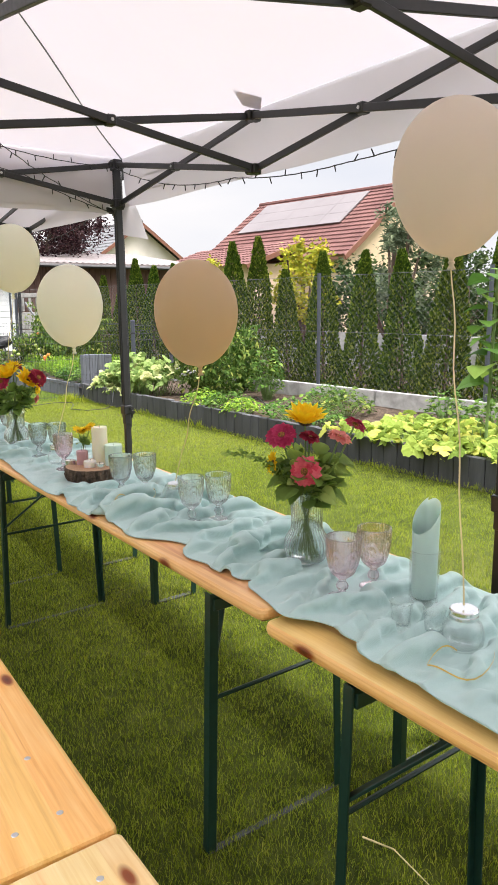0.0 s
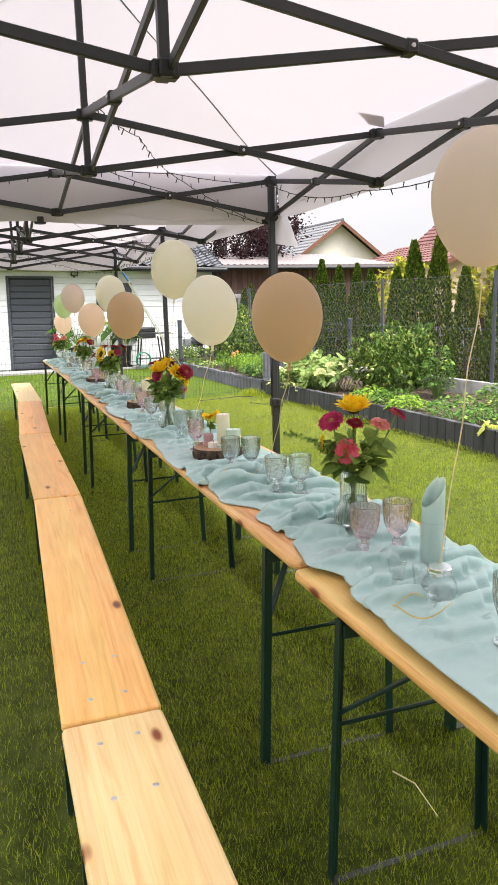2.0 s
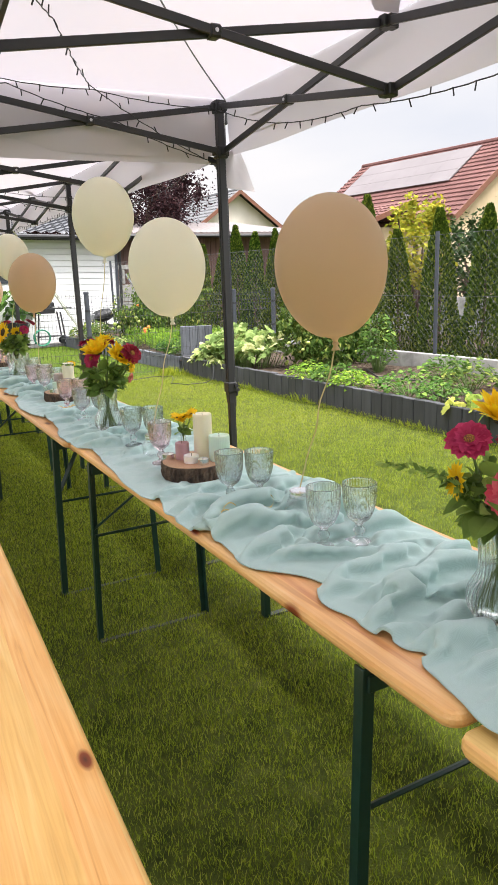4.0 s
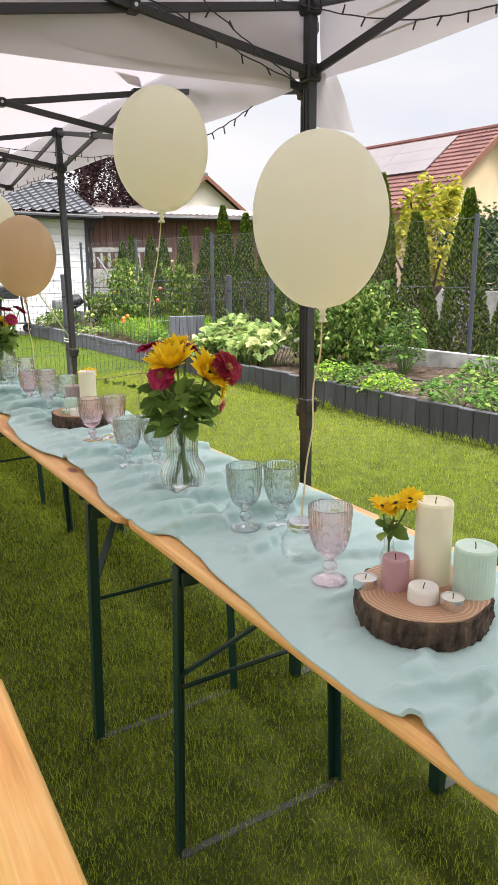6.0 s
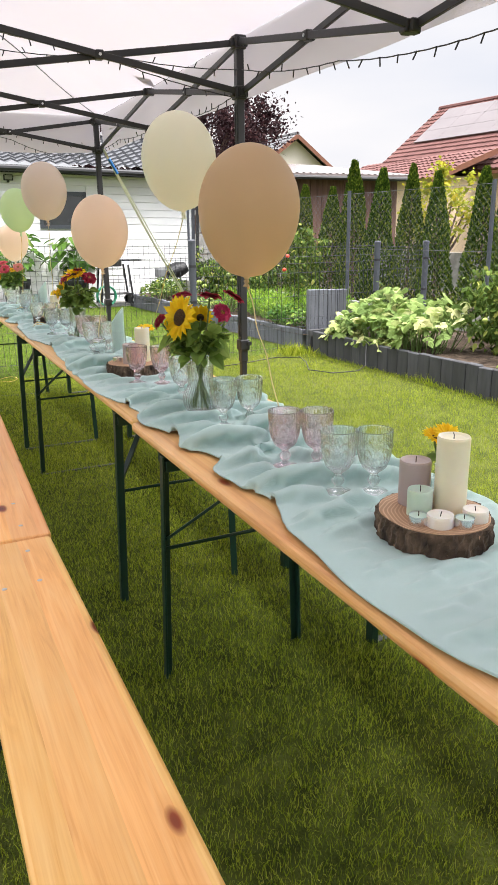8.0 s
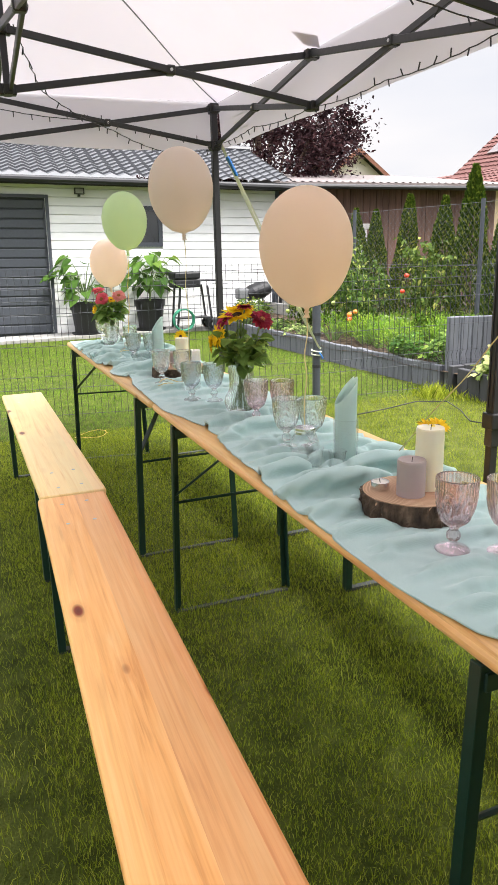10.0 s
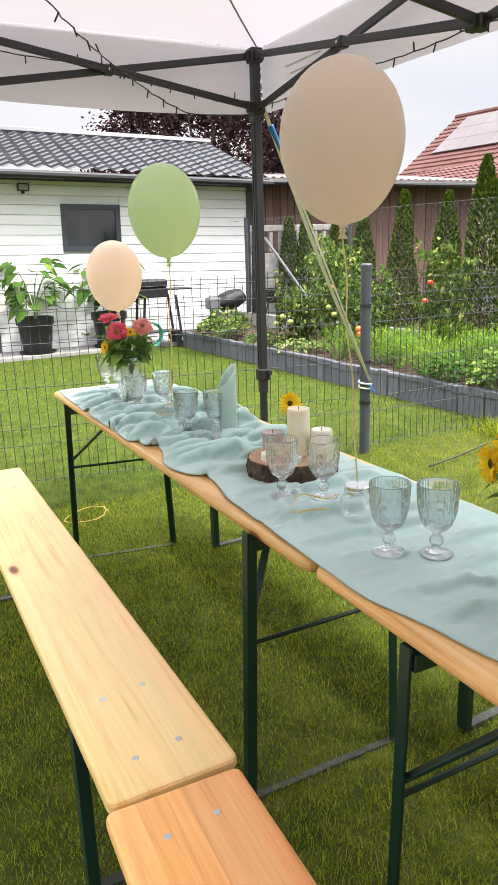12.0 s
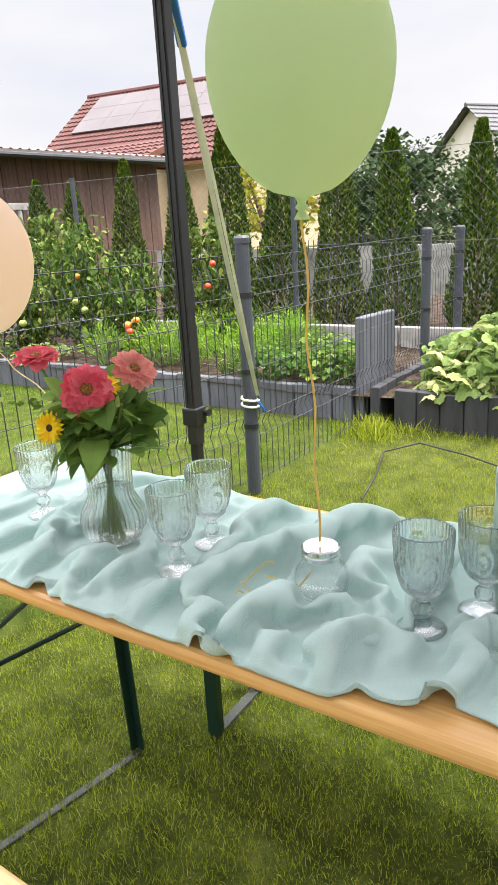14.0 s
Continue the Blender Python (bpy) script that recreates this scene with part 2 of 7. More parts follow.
m = Mat("concrete", (0.32, 0.31, 0.29), 0.9)
m.base(m.ramp(m.noise(7, 7, dist=0.4), (0.3, (0.20, 0.195, 0.18)), (0.6, (0.36, 0.35, 0.33)), (0.8, (0.45, 0.44, 0.42))))
m.bump(m.noise(60, 5), 0.5, 0.006)
M["concrete"] = m.m

m = Mat("white_cladding", (0.82, 0.82, 0.82), 0.45)
n = m.noise(2.0, 5, m.coords((1, 1, 6), shift=True))
m.base(m.ramp(n, (0.25, (0.74, 0.745, 0.75)), (0.7, (0.86, 0.86, 0.855))))
m.bump(m.noise(90, 3, m.coords((0.05, 1, 1))), 0.1, 0.002)
M["cladding"] = m.m

m = Mat("metal_tile", (0.05, 0.052, 0.06), 0.32, spec=0.6)
m.base(m.ramp(m.noise(3, 5), (0.3, (0.038, 0.04, 0.047)), (0.7, (0.075, 0.078, 0.088))))
m.roughness(m.span(m.noise(9, 3), 0.22, 0.45))
M["metal_tile"] = m.m

m = Mat("rust_boards", (0.10, 0.055, 0.04), 0.75)
n = m.noise(2.5, 6, m.coords((9, 9, 0.5), shift=True))
m.base(m.hsv(m.ramp(n, (0.3, (0.085, 0.042, 0.032)), (0.7, (0.15, 0.082, 0.06))), val=m.span(m.oi.outputs["Random"], 0.85, 1.18)))
m.bump(n, 0.3, 0.004)
M["brown_boards"] = m.m
m = Mat("weathered_roof_sheet", (0.5, 0.44, 0.42), 0.55)
m.base(m.ramp(m.noise(1.5, 6, m.coords((1, 5, 1))), (0.3, (0.14, 0.115, 0.11)), (0.7, (0.22, 0.19, 0.185))))
M["roof_sheet"] = m.m

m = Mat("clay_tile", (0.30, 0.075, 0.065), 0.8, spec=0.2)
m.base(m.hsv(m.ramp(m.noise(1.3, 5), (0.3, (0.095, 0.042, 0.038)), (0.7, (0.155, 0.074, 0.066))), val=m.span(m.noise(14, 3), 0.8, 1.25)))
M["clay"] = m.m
m = Mat("cream_render", (0.68, 0.52, 0.31), 0.9)
m.base(m.ramp(m.noise(0.9, 6), (0.3, (0.47, 0.35, 0.23)), (0.7, (0.60, 0.46, 0.31))))
m.bump(m.noise(30, 4), 0.3, 0.01)
M["cream"] = m.m
m = Mat("white_render", (0.75, 0.71, 0.65), 0.9)
m.base(m.ramp(m.noise(0.8, 6), (0.3, (0.60, 0.55, 0.49)), (0.7, (0.70, 0.65, 0.60))))
M["white_render"] = m.m
M["brown_wood"] = paint("brown_barge_board", (0.16, 0.062, 0.036), 0.55, 0.2, 6)
M["grey_tile"] = paint("grey_tile", (0.10, 0.10, 0.105), 0.6, 0.2, 6)
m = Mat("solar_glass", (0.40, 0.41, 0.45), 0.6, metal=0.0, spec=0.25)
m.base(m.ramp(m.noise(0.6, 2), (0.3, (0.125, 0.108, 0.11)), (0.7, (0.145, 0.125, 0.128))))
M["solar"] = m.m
m = Mat("window_glass", (0.02, 0.024, 0.028), 0.06, spec=0.8)
m.base(m.ramp(m.noise(1.0, 2), (0.3, (0.015, 0.018, 0.02)), (0.7, (0.05, 0.055, 0.06))))
M["pane"] = m.m
M["wire"] = paint("fence_wire", (0.035, 0.038, 0.045), 0.45, 0.1)
M["galvanised"] = paint("galvanised_mesh", (0.15, 0.155, 0.16), 0.65, 0.15)

M["thuja"] = foliage("thuja_sprays", (0.016, 0.036, 0.005), (0.078, 0.128, 0.014), (0.25, 0.30, 0.035), 0.25, 3.0)
M["squash"] = foliage("squash_leaves", (0.14, 0.22, 0.035), (0.32, 0.42, 0.08), (0.60, 0.58, 0.13), 0.4)
M["pale_leaf"] = foliage("pale_squash_leaves", (0.11, 0.17, 0.045), (0.28, 0.36, 0.11), (0.60, 0.57, 0.29), 0.35)
M["lettuce"] = foliage("lime_leaves", (0.08, 0.17, 0.016), (0.21, 0.35, 0.035), (0.36, 0.46, 0.065), 0.4)
M["herb"] = foliage("herb_leaves", (0.035, 0.08, 0.014), (0.10, 0.19, 0.032), (0.22, 0.31, 0.06), 0.35)
M["tomato_leaf"] = foliage("tomato_leaves", (0.03, 0.06, 0.010), (0.10, 0.165, 0.03), (0.34, 0.36, 0.085), 0.35)
M["bouquet_leaf"] = foliage("bouquet_leaves", (0.08, 0.14, 0.03), (0.23, 0.34, 0.075), (0.38, 0.48, 0.14), 0.4, 20)
M["plum"] = foliage("purple_plum_leaves", (0.012, 0.006, 0.008), (0.035, 0.014, 0.016), (0.075, 0.035, 0.035), 0.15, 1.5)
M["shrub_yellow"] = foliage("golden_shrub", (0.16, 0.20, 0.02), (0.36, 0.36, 0.035), (0.50, 0.42, 0.04), 0.3, 3)
M["olive"] = foliage("olive_shrub", (0.05, 0.07, 0.04), (0.12, 0.15, 0.085), (0.20, 0.22, 0.13), 0.25, 3)
M["far_green"] = foliage("far_trees", (0.018, 0.034, 0.012), (0.045, 0.075, 0.024), (0.09, 0.12, 0.04), 0.2, 1.0)
m = Mat("bark_brown", (0.09, 0.06, 0.045), 0.9)
m.base(m.ramp(m.noise(20, 5, m.coords((1, 1, 0.3))), (0.3, (0.035, 0.022, 0.016)), (0.7, (0.16, 0.105, 0.075))))
M["bark"] = m.m
M["stalk"] = paint("green_stalk", (0.12, 0.19, 0.05), 0.6, 0.2, 12)

# ---------------------------------------------------------------- mesh tools


def mesh_object(name, me, material, parent=None, label=""):
    ob = new(name, me)
    if material and not me.materials:
        me.materials.append(M[material] if isinstance(material, str) else material)
    if parent:
        ob.parent = parent
    return tagged(ob, label)


def part(name, bm, material, parent=None, label="", smooth=False):
    """One bmesh as ONE mesh object under a thing or a part."""
    me = bpy.data.meshes.new(name)
    bm.normal_update()
    bm.to_mesh(me)
    bm.free()
    if smooth:
        me.shade_smooth()
    return mesh_object(name, me, material, parent, label)


def flat(name, verts, faces, material, parent=None, label="", smooth=False):
    me = bpy.data.meshes.new(name)
    me.from_pydata(verts, [], faces)
    if smooth:
        me.shade_smooth()
    return mesh_object(name, me, material, parent, label)


def thing(name, m, label, category, group="", kind=""):
    ob = new(name)
    ob.empty_display_size = 0.1
    ob.matrix_basis = m
    return tagged(ob, label, category, group, kind)


def box(bm, x0, x1, y0, y1, z0, z1, bevel=0.0, seg=2):
    r = bmesh.ops.create_cube(bm, size=1.0)
    v = r["verts"]
    bmesh.ops.scale(bm, vec=(x1 - x0, y1 - y0, z1 - z0), verts=v)
    bmesh.ops.translate(bm, vec=((x0 + x1) / 2, (y0 + y1) / 2, (z0 + z1) / 2), verts=v)
    if bevel:
        e = list({e for q in v for e in q.link_edges})
        bmesh.ops.bevel(bm, geom=e, offset=bevel, segments=seg, profile=0.5, affect="EDGES")
    return bm


def B(*a, **k):
    return box(bmesh.new(), *a, **k)


def beam(bm, a, b, w, h, up=(0, 0, 1), bevel=0.0):
    """A bar of section w by h from a to b."""
    a, b = Vector(a), Vector(b)
    d = (b - a)
    n = d.length
    d.normalize()
    s = d.cross(Vector(up))
    if s.length < 1e-4:
        s = d.cross(Vector((1, 0, 0)))
    s.normalize()
    u = s.cross(d)
    r = bmesh.ops.create_cube(bm, size=1.0)
    m = Matrix((s, d, u)).transposed().to_4x4()
    m.translation = (a + b) / 2
    v = r["verts"]
    bmesh.ops.transform(bm, matrix=m @ Matrix.Diagonal((w, n, h, 1)), verts=v)
    if bevel:
        bmesh.ops.bevel(bm, geom=list({e for q in v for e in q.link_edges}), offset=bevel, segments=1, affect="EDGES")
    return bm


def tube(bm, pts, r, n=6, taper=1.0, cap=True):
    pts = [Vector(p) for p in pts]
    rings = []
    side = None
    for i, p in enumerate(pts):
        d = (pts[min(i + 1, len(pts) - 1)] - pts[max(i - 1, 0)]).normalized()
        if side is None:
            side = d.orthogonal().normalized()
        side = (side - d * side.dot(d)).normalized()
        o = d.cross(side)
        k = r * (1 + (taper - 1) * i / max(1, len(pts) - 1))
        rings.append([bm.verts.new(p + (side * math.cos(a) + o * math.sin(a)) * k) for a in (2 * math.pi * j / n for j in range(n))])
    for a, b in zip(rings, rings[1:]):
        for j in range(n):
            bm.faces.new((a[j], a[(j + 1) % n], b[(j + 1) % n], b[j]))
    if cap:
        bm.faces.new(rings[0][::-1])
        bm.faces.new(rings[-1])
    return bm


def lathe(profile, n=32, ripple=None):
    """Turns (radius, height) pairs round z. ripple(angle, height) scales the radius."""
    bm = bmesh.new()
    rings = []
    for r, z in profile:
        if r < 1e-6:
            rings.append([bm.verts.new((0, 0, z))])
        else:
            ring = []
            for j in range(n):
                a = 2 * math.pi * j / n
                k = r * (ripple(a, z) if ripple else 1)
                ring.append(bm.verts.new((k * math.cos(a), k * math.sin(a), z)))
            rings.append(ring)
    for a, b in zip(rings, rings[1:]):
        if len(a) == 1 and len(b) == 1:
            continue
        for j in range(n):
            k = (j + 1) % n
            if len(a) == 1:
                bm.faces.new((a[0], b[k], b[j]))
            elif len(b) == 1:
                bm.faces.new((a[j], a[k], b[0]))
            else:
                bm.faces.new((a[j], a[k], b[k], b[j]))
    bmesh.ops.recalc_face_normals(bm, faces=bm.faces)
    return bm


def lerp(a, b, k):
    return a + (b - a) * k


# a leaf outline: half widths along its length
LEAF = {
    "oval": ((0, 0.0), (0.25, 0.32), (0.55, 0.36), (0.8, 0.22), (1, 0)),
    "broad": ((0, 0.05), (0.2, 0.5), (0.5, 0.58), (0.78, 0.34), (1, 0)),
    "slim": ((0, 0.0), (0.2, 0.20), (0.45, 0.26), (0.75, 0.16), (1, 0)),
    "fern": ((0, 0.0), (0.4, 0.045), (1, 0)),
    "lance": ((0, 0.0), (0.35, 0.14), (0.7, 0.11), (1, 0)),
    "sunray": ((0, 0.08), (0.3, 0.20), (0.65, 0.17), (1, 0)),
    "chip": ((0, 0.06), (0.5, 0.3), (1, 0.0)),
}


def leaf_cloud(seeds, shape="oval"):
    """Leaves as verts and faces. seeds: (base, direction, size, droop, roll)."""
    verts, faces = [], []
    rows = LEAF[shape]
    for base, d, size, droop, roll in seeds:
        d = Vector(d).normalized()
        s = d.cross(Vector((0, 0, 1)))
        if s.length < 1e-3:
            s = Vector((1, 0, 0))
        s.normalize()
        s = (Matrix.Rotation(roll, 3, d) @ s)
        u = s.cross(d)
        start = len(verts)
        base = Vector(base)
        for k, w in rows:
            p = base + d * (k * size) + Vector((0, 0, -1)) * (droop * size * k * k)
            lift = u * (w * size * 0.22)
            verts.append(p - s * (w * size) + lift)
            verts.append(p)
            verts.append(p + s * (w * size) + lift)
        for i in range(len(rows) - 1):
            a = start + 3 * i
            faces.append((a, a + 1, a + 4, a + 3))
            faces.append((a + 1, a + 2, a + 5, a + 4))
    return verts, faces


def rnd(a, b):
    return random.uniform(a, b)


def aim(elev=(-0.2, 0.9)):
    a, e = rnd(0, 2 * math.pi), rnd(*elev)
    return Vector((math.cos(a) * math.cos(e), math.sin(a) * math.cos(e), math.sin(e)))


# ---------------------------------------------------------------- ground


def ground_height(x, y):
    return 0.02 * noise.noise((x * 0.25, y * 0.25, 0)) - 0.012


bm = bmesh.new()
ring_x = [-900, -200, -60, -20, -8] + [-5 + 0.5 * i for i in range(33)] + [15, 25, 60, 200, 900]
ring_y = [-900, -200, -60, -20, -8] + [-5 + 0.5 * i for i in range(53)] + [26, 40, 80, 300, 900]
grid = [[bm.verts.new((x, y, ground_height(x, y) if abs(x) < 15 and abs(y) < 25 else -0.01)) for x in ring_x] for y in ring_y]
for r0, r1 in zip(grid, grid[1:]):
    for i in range(len(ring_x) - 1):
        bm.faces.new((r0[i], r0[i + 1], r1[i + 1], r1[i]))
tagged(part("ground", bm, "lawn", smooth=True), "short green garden lawn reaching to the horizon", "lawn", kind="structure")


def bed_x(y):
    """Front edge of the raised bed."""
    return 4.62 - 0.04 * (y - 3)


def grass_field(name, x0, x1, y0, y1, per_m2, h, seed, mat="grass"):
    g = np.random.default_rng(seed)
    n = int((x1 - x0) * (y1 - y0) * per_m2)
    x, y = g.uniform(x0, x1, n), g.uniform(y0, y1, n)
    keep = (x < 4.60 - 0.04 * (y - 3)) & (y < 16.6)
    x, y = x[keep], y[keep]
    n = len(x)
    z = np.array([ground_height(a, b) for a, b in zip(x, y)]) - 0.002
    a, lean = g.uniform(0, 2 * np.pi, n), g.uniform(0.1, 0.85, n)
    hh = h * g.uniform(0.55, 1.25, n)
    patch = np.array([noise.noise((p * 1.7, q * 1.7, 3.0)) for p, q in zip(x, y)])
    hh *= 1 + 0.45 * patch
    w = g.uniform(0.0006, 0.0012, n) * (1 + 0.35 * (per_m2 < 2500))
    b = g.uniform(0, 2 * np.pi, n)
    dx, dy = np.cos(a) * lean * hh, np.sin(a) * lean * hh
    sx, sy = np.cos(b) * w, np.sin(b) * w
    v = np.empty((n, 5, 3))
    v[:, 0] = np.stack((x - sx, y - sy, z), 1)
    v[:, 1] = np.stack((x + sx, y + sy, z), 1)
    v[:, 2] = np.stack((x + sx * .8 + dx * .35, y + sy * .8 + dy * .35, z + hh * .55), 1)
    v[:, 3] = np.stack((x - sx * .8 + dx * .35, y - sy * .8 + dy * .35, z + hh * .55), 1)
    v[:, 4] = np.stack((x + dx, y + dy, z + hh * np.sqrt(1 - 0.6 * lean ** 2)), 1)
    i = np.arange(n)[:, None] * 5
    me = bpy.data.meshes.new(name)
    me.vertices.add(n * 5)
    me.vertices.foreach_set("co", v.ravel())
    me.loops.add(n * 7)
    me.loops.foreach_set("vertex_index", np.concatenate((i + np.array([0, 1, 2, 3]), i + np.array([3, 2, 4])), 1).ravel())
    me.polygons.add(n * 2)
    st = np.stack((np.arange(n) * 7, np.arange(n) * 7 + 4), 1).ravel()
    me.polygons.foreach_set("loop_start", st)
    me.update(calc_edges=True)
    ob = mesh_object(name, me, mat)
    return tagged(ob, "dense short green lawn grass blades", "grass", kind="stuff")


grass_field("grass", 0.3, 2.3, 0.2, 10.6, 17500, 0.026, 3)
grass_field("grass", 2.3, 4.7, 0.5, 10.6, 6800, 0.030, 4)
grass_field("grass", -0.8, 4.6, 10.6, 16.6, 3400, 0.034, 5, "lush_grass")
grass_field("grass", -0.9, 0.3, 0.5, 10.6, 6000, 0.034, 6)

# ---------------------------------------------------------------- party tables and benches
Z_TOP = 0.755
# start of each table, the places of its two leg frames, twist of the far frame
TABLES = ((-0.795, 0.225, 1.895, 0.0), (1.385, 0.225, 1.897, 0.0), (3.575, 0.222, 1.868, 0.0), (5.74, 0.236, 1.885, 0.0), (7.925, 0.268, 1.945, -10.0))
TABLE_L = 2.172


def leg_frame(parent, x0, x1, toward, h, mat="green_steel"):
    """Folding leg frame: two angle legs, head bar, cross rod, two struts and a ground bar. toward: +1 or -1 along y."""
    for x, s in ((x0, 1), (x1, -1)):
        bm = bmesh.new()
        box(bm, x - 0.003, x + 0.003, -0.013, 0.013, 0.0, h, 0.001, 1)
        box(bm, min(x, x + s * 0.023), max(x, x + s * 0.023), -toward * 0.0105 - 0.0025, -toward * 0.0105 + 0.0025, 0.0, h, 0.001, 1)
        for v in bm.verts:
            v.co.x -= s * 0.022 * (1 - v.co.z / h)
        part("leg", bm, mat, parent)
    part("head_bar", B(x0 + 0.005, x1 - 0.005, -0.018, 0.010, h - 0.045, h - 0.012, 0.002, 1), mat, parent)
    bm = bmesh.new()
    tube(bm, [(x0, 0, 0.435), (x1, 0, 0.435)], 0.006, 6)
    part("cross_rod", bm, mat, parent)
    mid = (x0 + x1) / 2
    for x, s in ((x0, 1), (x1, -1)):
        bm = bmesh.new()
        beam(bm, (x, 0.006, 0.46), (mid - s * 0.02, toward * 0.20, h - 0.03), 0.020, 0.008, bevel=0.001)
        part("strut", bm, mat, parent)
    bm = bmesh.new()
    beam(bm, (mid, toward * 0.2, h - 0.02), (mid, toward * 0.58, h - 0.012), 0.022, 0.008)
    part("slide_rail", bm, mat, parent)
    part("ground_bar", B(x0 - 0.02, x1 + 0.02, -0.011, 0.011, -0.018, -0.004, 0.002, 1), "zinc", parent)


def rounded_board(x0, x1, y0, y1, z0, z1, corner, edge):
    """A board with rounded corners in plan and softened edges."""
    bm = bmesh.new()
    ring = []
    for cx, cy, a0 in ((x1 - corner, y1 - corner, 0), (x0 + corner, y1 - corner, 90), (x0 + corner, y0 + corner, 180), (x1 - corner, y0 + corner, 270)):
        for k in range(6):
            a = radians(a0 + 18 * k)
            ring.append((cx, cy, math.cos(a), math.sin(a)))
    levels = ((z0, edge), (z0 + edge * 0.3, edge * 0.3), (z0 + edge, 0.0), (z1 - edge, 0.0), (z1 - edge * 0.3, edge * 0.3), (z1, edge))
    loops = [[bm.verts.new((cx + (corner - inset) * c, cy + (corner - inset) * q, z)) for cx, cy, c, q in ring] for z, inset in levels]
    n = len(ring)
    for lo, hi in zip(loops, loops[1:]):
        for i in range(n):
            bm.faces.new((lo[i], lo[(i + 1) % n], hi[(i + 1) % n], hi[i]))
    bm.faces.new(loops[0][::-1])
    bm.faces.new(loops[-1])
    return bm


def beer_table(y, near, far, twist, dx, dz, rot):
    t = thing("beer_table", pose(0.884 + dx, y, 0, 0, 0, rot), "varnished pine folding beer table on dark green steel legs", "table", "tables in the long row")
    part("tabletop", rounded_board(0, 0.52, 0.003, TABLE_L, Z_TOP - 0.028 + dz, Z_TOP + dz, 0.030, 0.010), "table_wood", t)
    for yy in (0.10, 1.09, 2.07):
        part("batten", B(0.05, 0.47, yy - 0.035, yy + 0.035, Z_TOP - 0.062 + dz, Z_TOP - 0.0285 + dz, 0.003, 1), "batten", t, "red-brown wooden batten")
    for yy, toward, turn in ((near, 1, 0.0), (far, -1, twist)):
        f = new("leg_frame")
        f.parent = t
        f.matrix_basis = pose(0.215, yy, 0, 0, 0, turn) @ Matrix.Translation((-0.215, 0, 0))
        leg_frame(f, 0.002, 0.432, toward, Z_TOP - 0.03 + dz)
    return t


for (y, near, far, twist), dx, dz, rot in zip(TABLES, (-0.004, 0.006, -0.004, 0.004, 0.004), (-0.014, 0.0, -0.004, 0.002, 0.0), (0.0, -0.1, 0.1, 0.0, 0.35)):
    beer_table(y, near, far, twist, dx, dz, rot)


def beer_bench(y, y1, x, x1, mat):
    """A bench from (x, y) to (x1, y1), given by the middle of its ends."""
    rot, ln = math.degrees(math.atan2(x - x1, y1 - y)), y1 - y
    t = thing("beer_bench", pose(x, y, 0, 0, 0, rot), "glued pine folding beer bench with dark green legs", "bench", "benches in the row")
    part("seat", rounded_board(-0.124, 0.124, 0.004, ln - 0.004, 0.434, 0.462, 0.016, 0.008), mat, t)
    for yy in (0.12, ln - 0.12):
        part("batten", B(-0.10, 0.10, yy - 0.03, yy + 0.03, 0.410, 0.4335, 0.003, 1), "batten", t)
    for yy, toward in ((0.30, 1), (ln - 0.30, -1)):
        for x0, s in ((-0.115, 1), (0.115, -1)):
            bm = bmesh.new()
            box(bm, x0 - 0.004, x0 + 0.004, yy - 0.018, yy + 0.018, 0, 0.434, 0.001, 1)
            box(bm, min(x0, x0 + s * 0.022), max(x0, x0 + s * 0.022), yy - 0.018, yy - 0.013, 0, 0.434, 0.001, 1)
            part("leg", bm, "green_steel", t)
        part("cross_bar", B(-0.11, 0.11, yy - 0.01, yy + 0.01, 0.39, 0.405), "green_steel", t)
        part("ground_bar", B(-0.115, 0.115, yy - 0.014, yy + 0.014, -0.01, 0.003), "zinc", t)
        bm = bmesh.new()
        beam(bm, (0, yy, 0.2), (0, yy + toward * 0.42, 0.43), 0.02, 0.008)
        part("strut", bm, "green_steel", t)
    # countersunk rivet heads on the seat
    for yy in (0.095, 0.30, ln - 0.30, ln - 0.10):
        for xx in (-0.045, 0.045):
            bm = bmesh.new()
            bmesh.ops.create_cone(bm, cap_ends=True, segments=14, radius1=0.007, radius2=0.0055, depth=0.0012, matrix=Matrix.Translation((xx, yy + 0.01 * (xx > 0), 0.4626)))
            part("rivet", bm, "bolt", t)
    return t


for y, y1, x, x1, mat in (
    (-0.87, 1.303, 0.352, 0.362, "bench_pale"),
    (1.307, 3.515, 0.364, 0.440, "bench_wood"),
    (3.519, 5.648, 0.440, 0.456, "bench_wood"),
    (5.652, 7.815, 0.462, 0.540, "bench_wood"),
    (7.820, 9.965, 0.551, 0.547, "bench_pale"),
):
    beer_bench(y, y1, x, x1, mat)
for y, y1, x, x1 in ((-0.95, 1.22, 1.645, 1.645), (1.24, 3.41, 1.645, 1.645), (3.45, 5.62, 1.645, 1.651), (5.64, 7.81, 1.655, 1.66), (7.83, 10.0, 1.66, 1.57)):
    beer_bench(y, y1, x, x1, "bench_wood")

# ---------------------------------------------------------------- gazebos
Z_HI, Z_LO = 2.275, 2.045


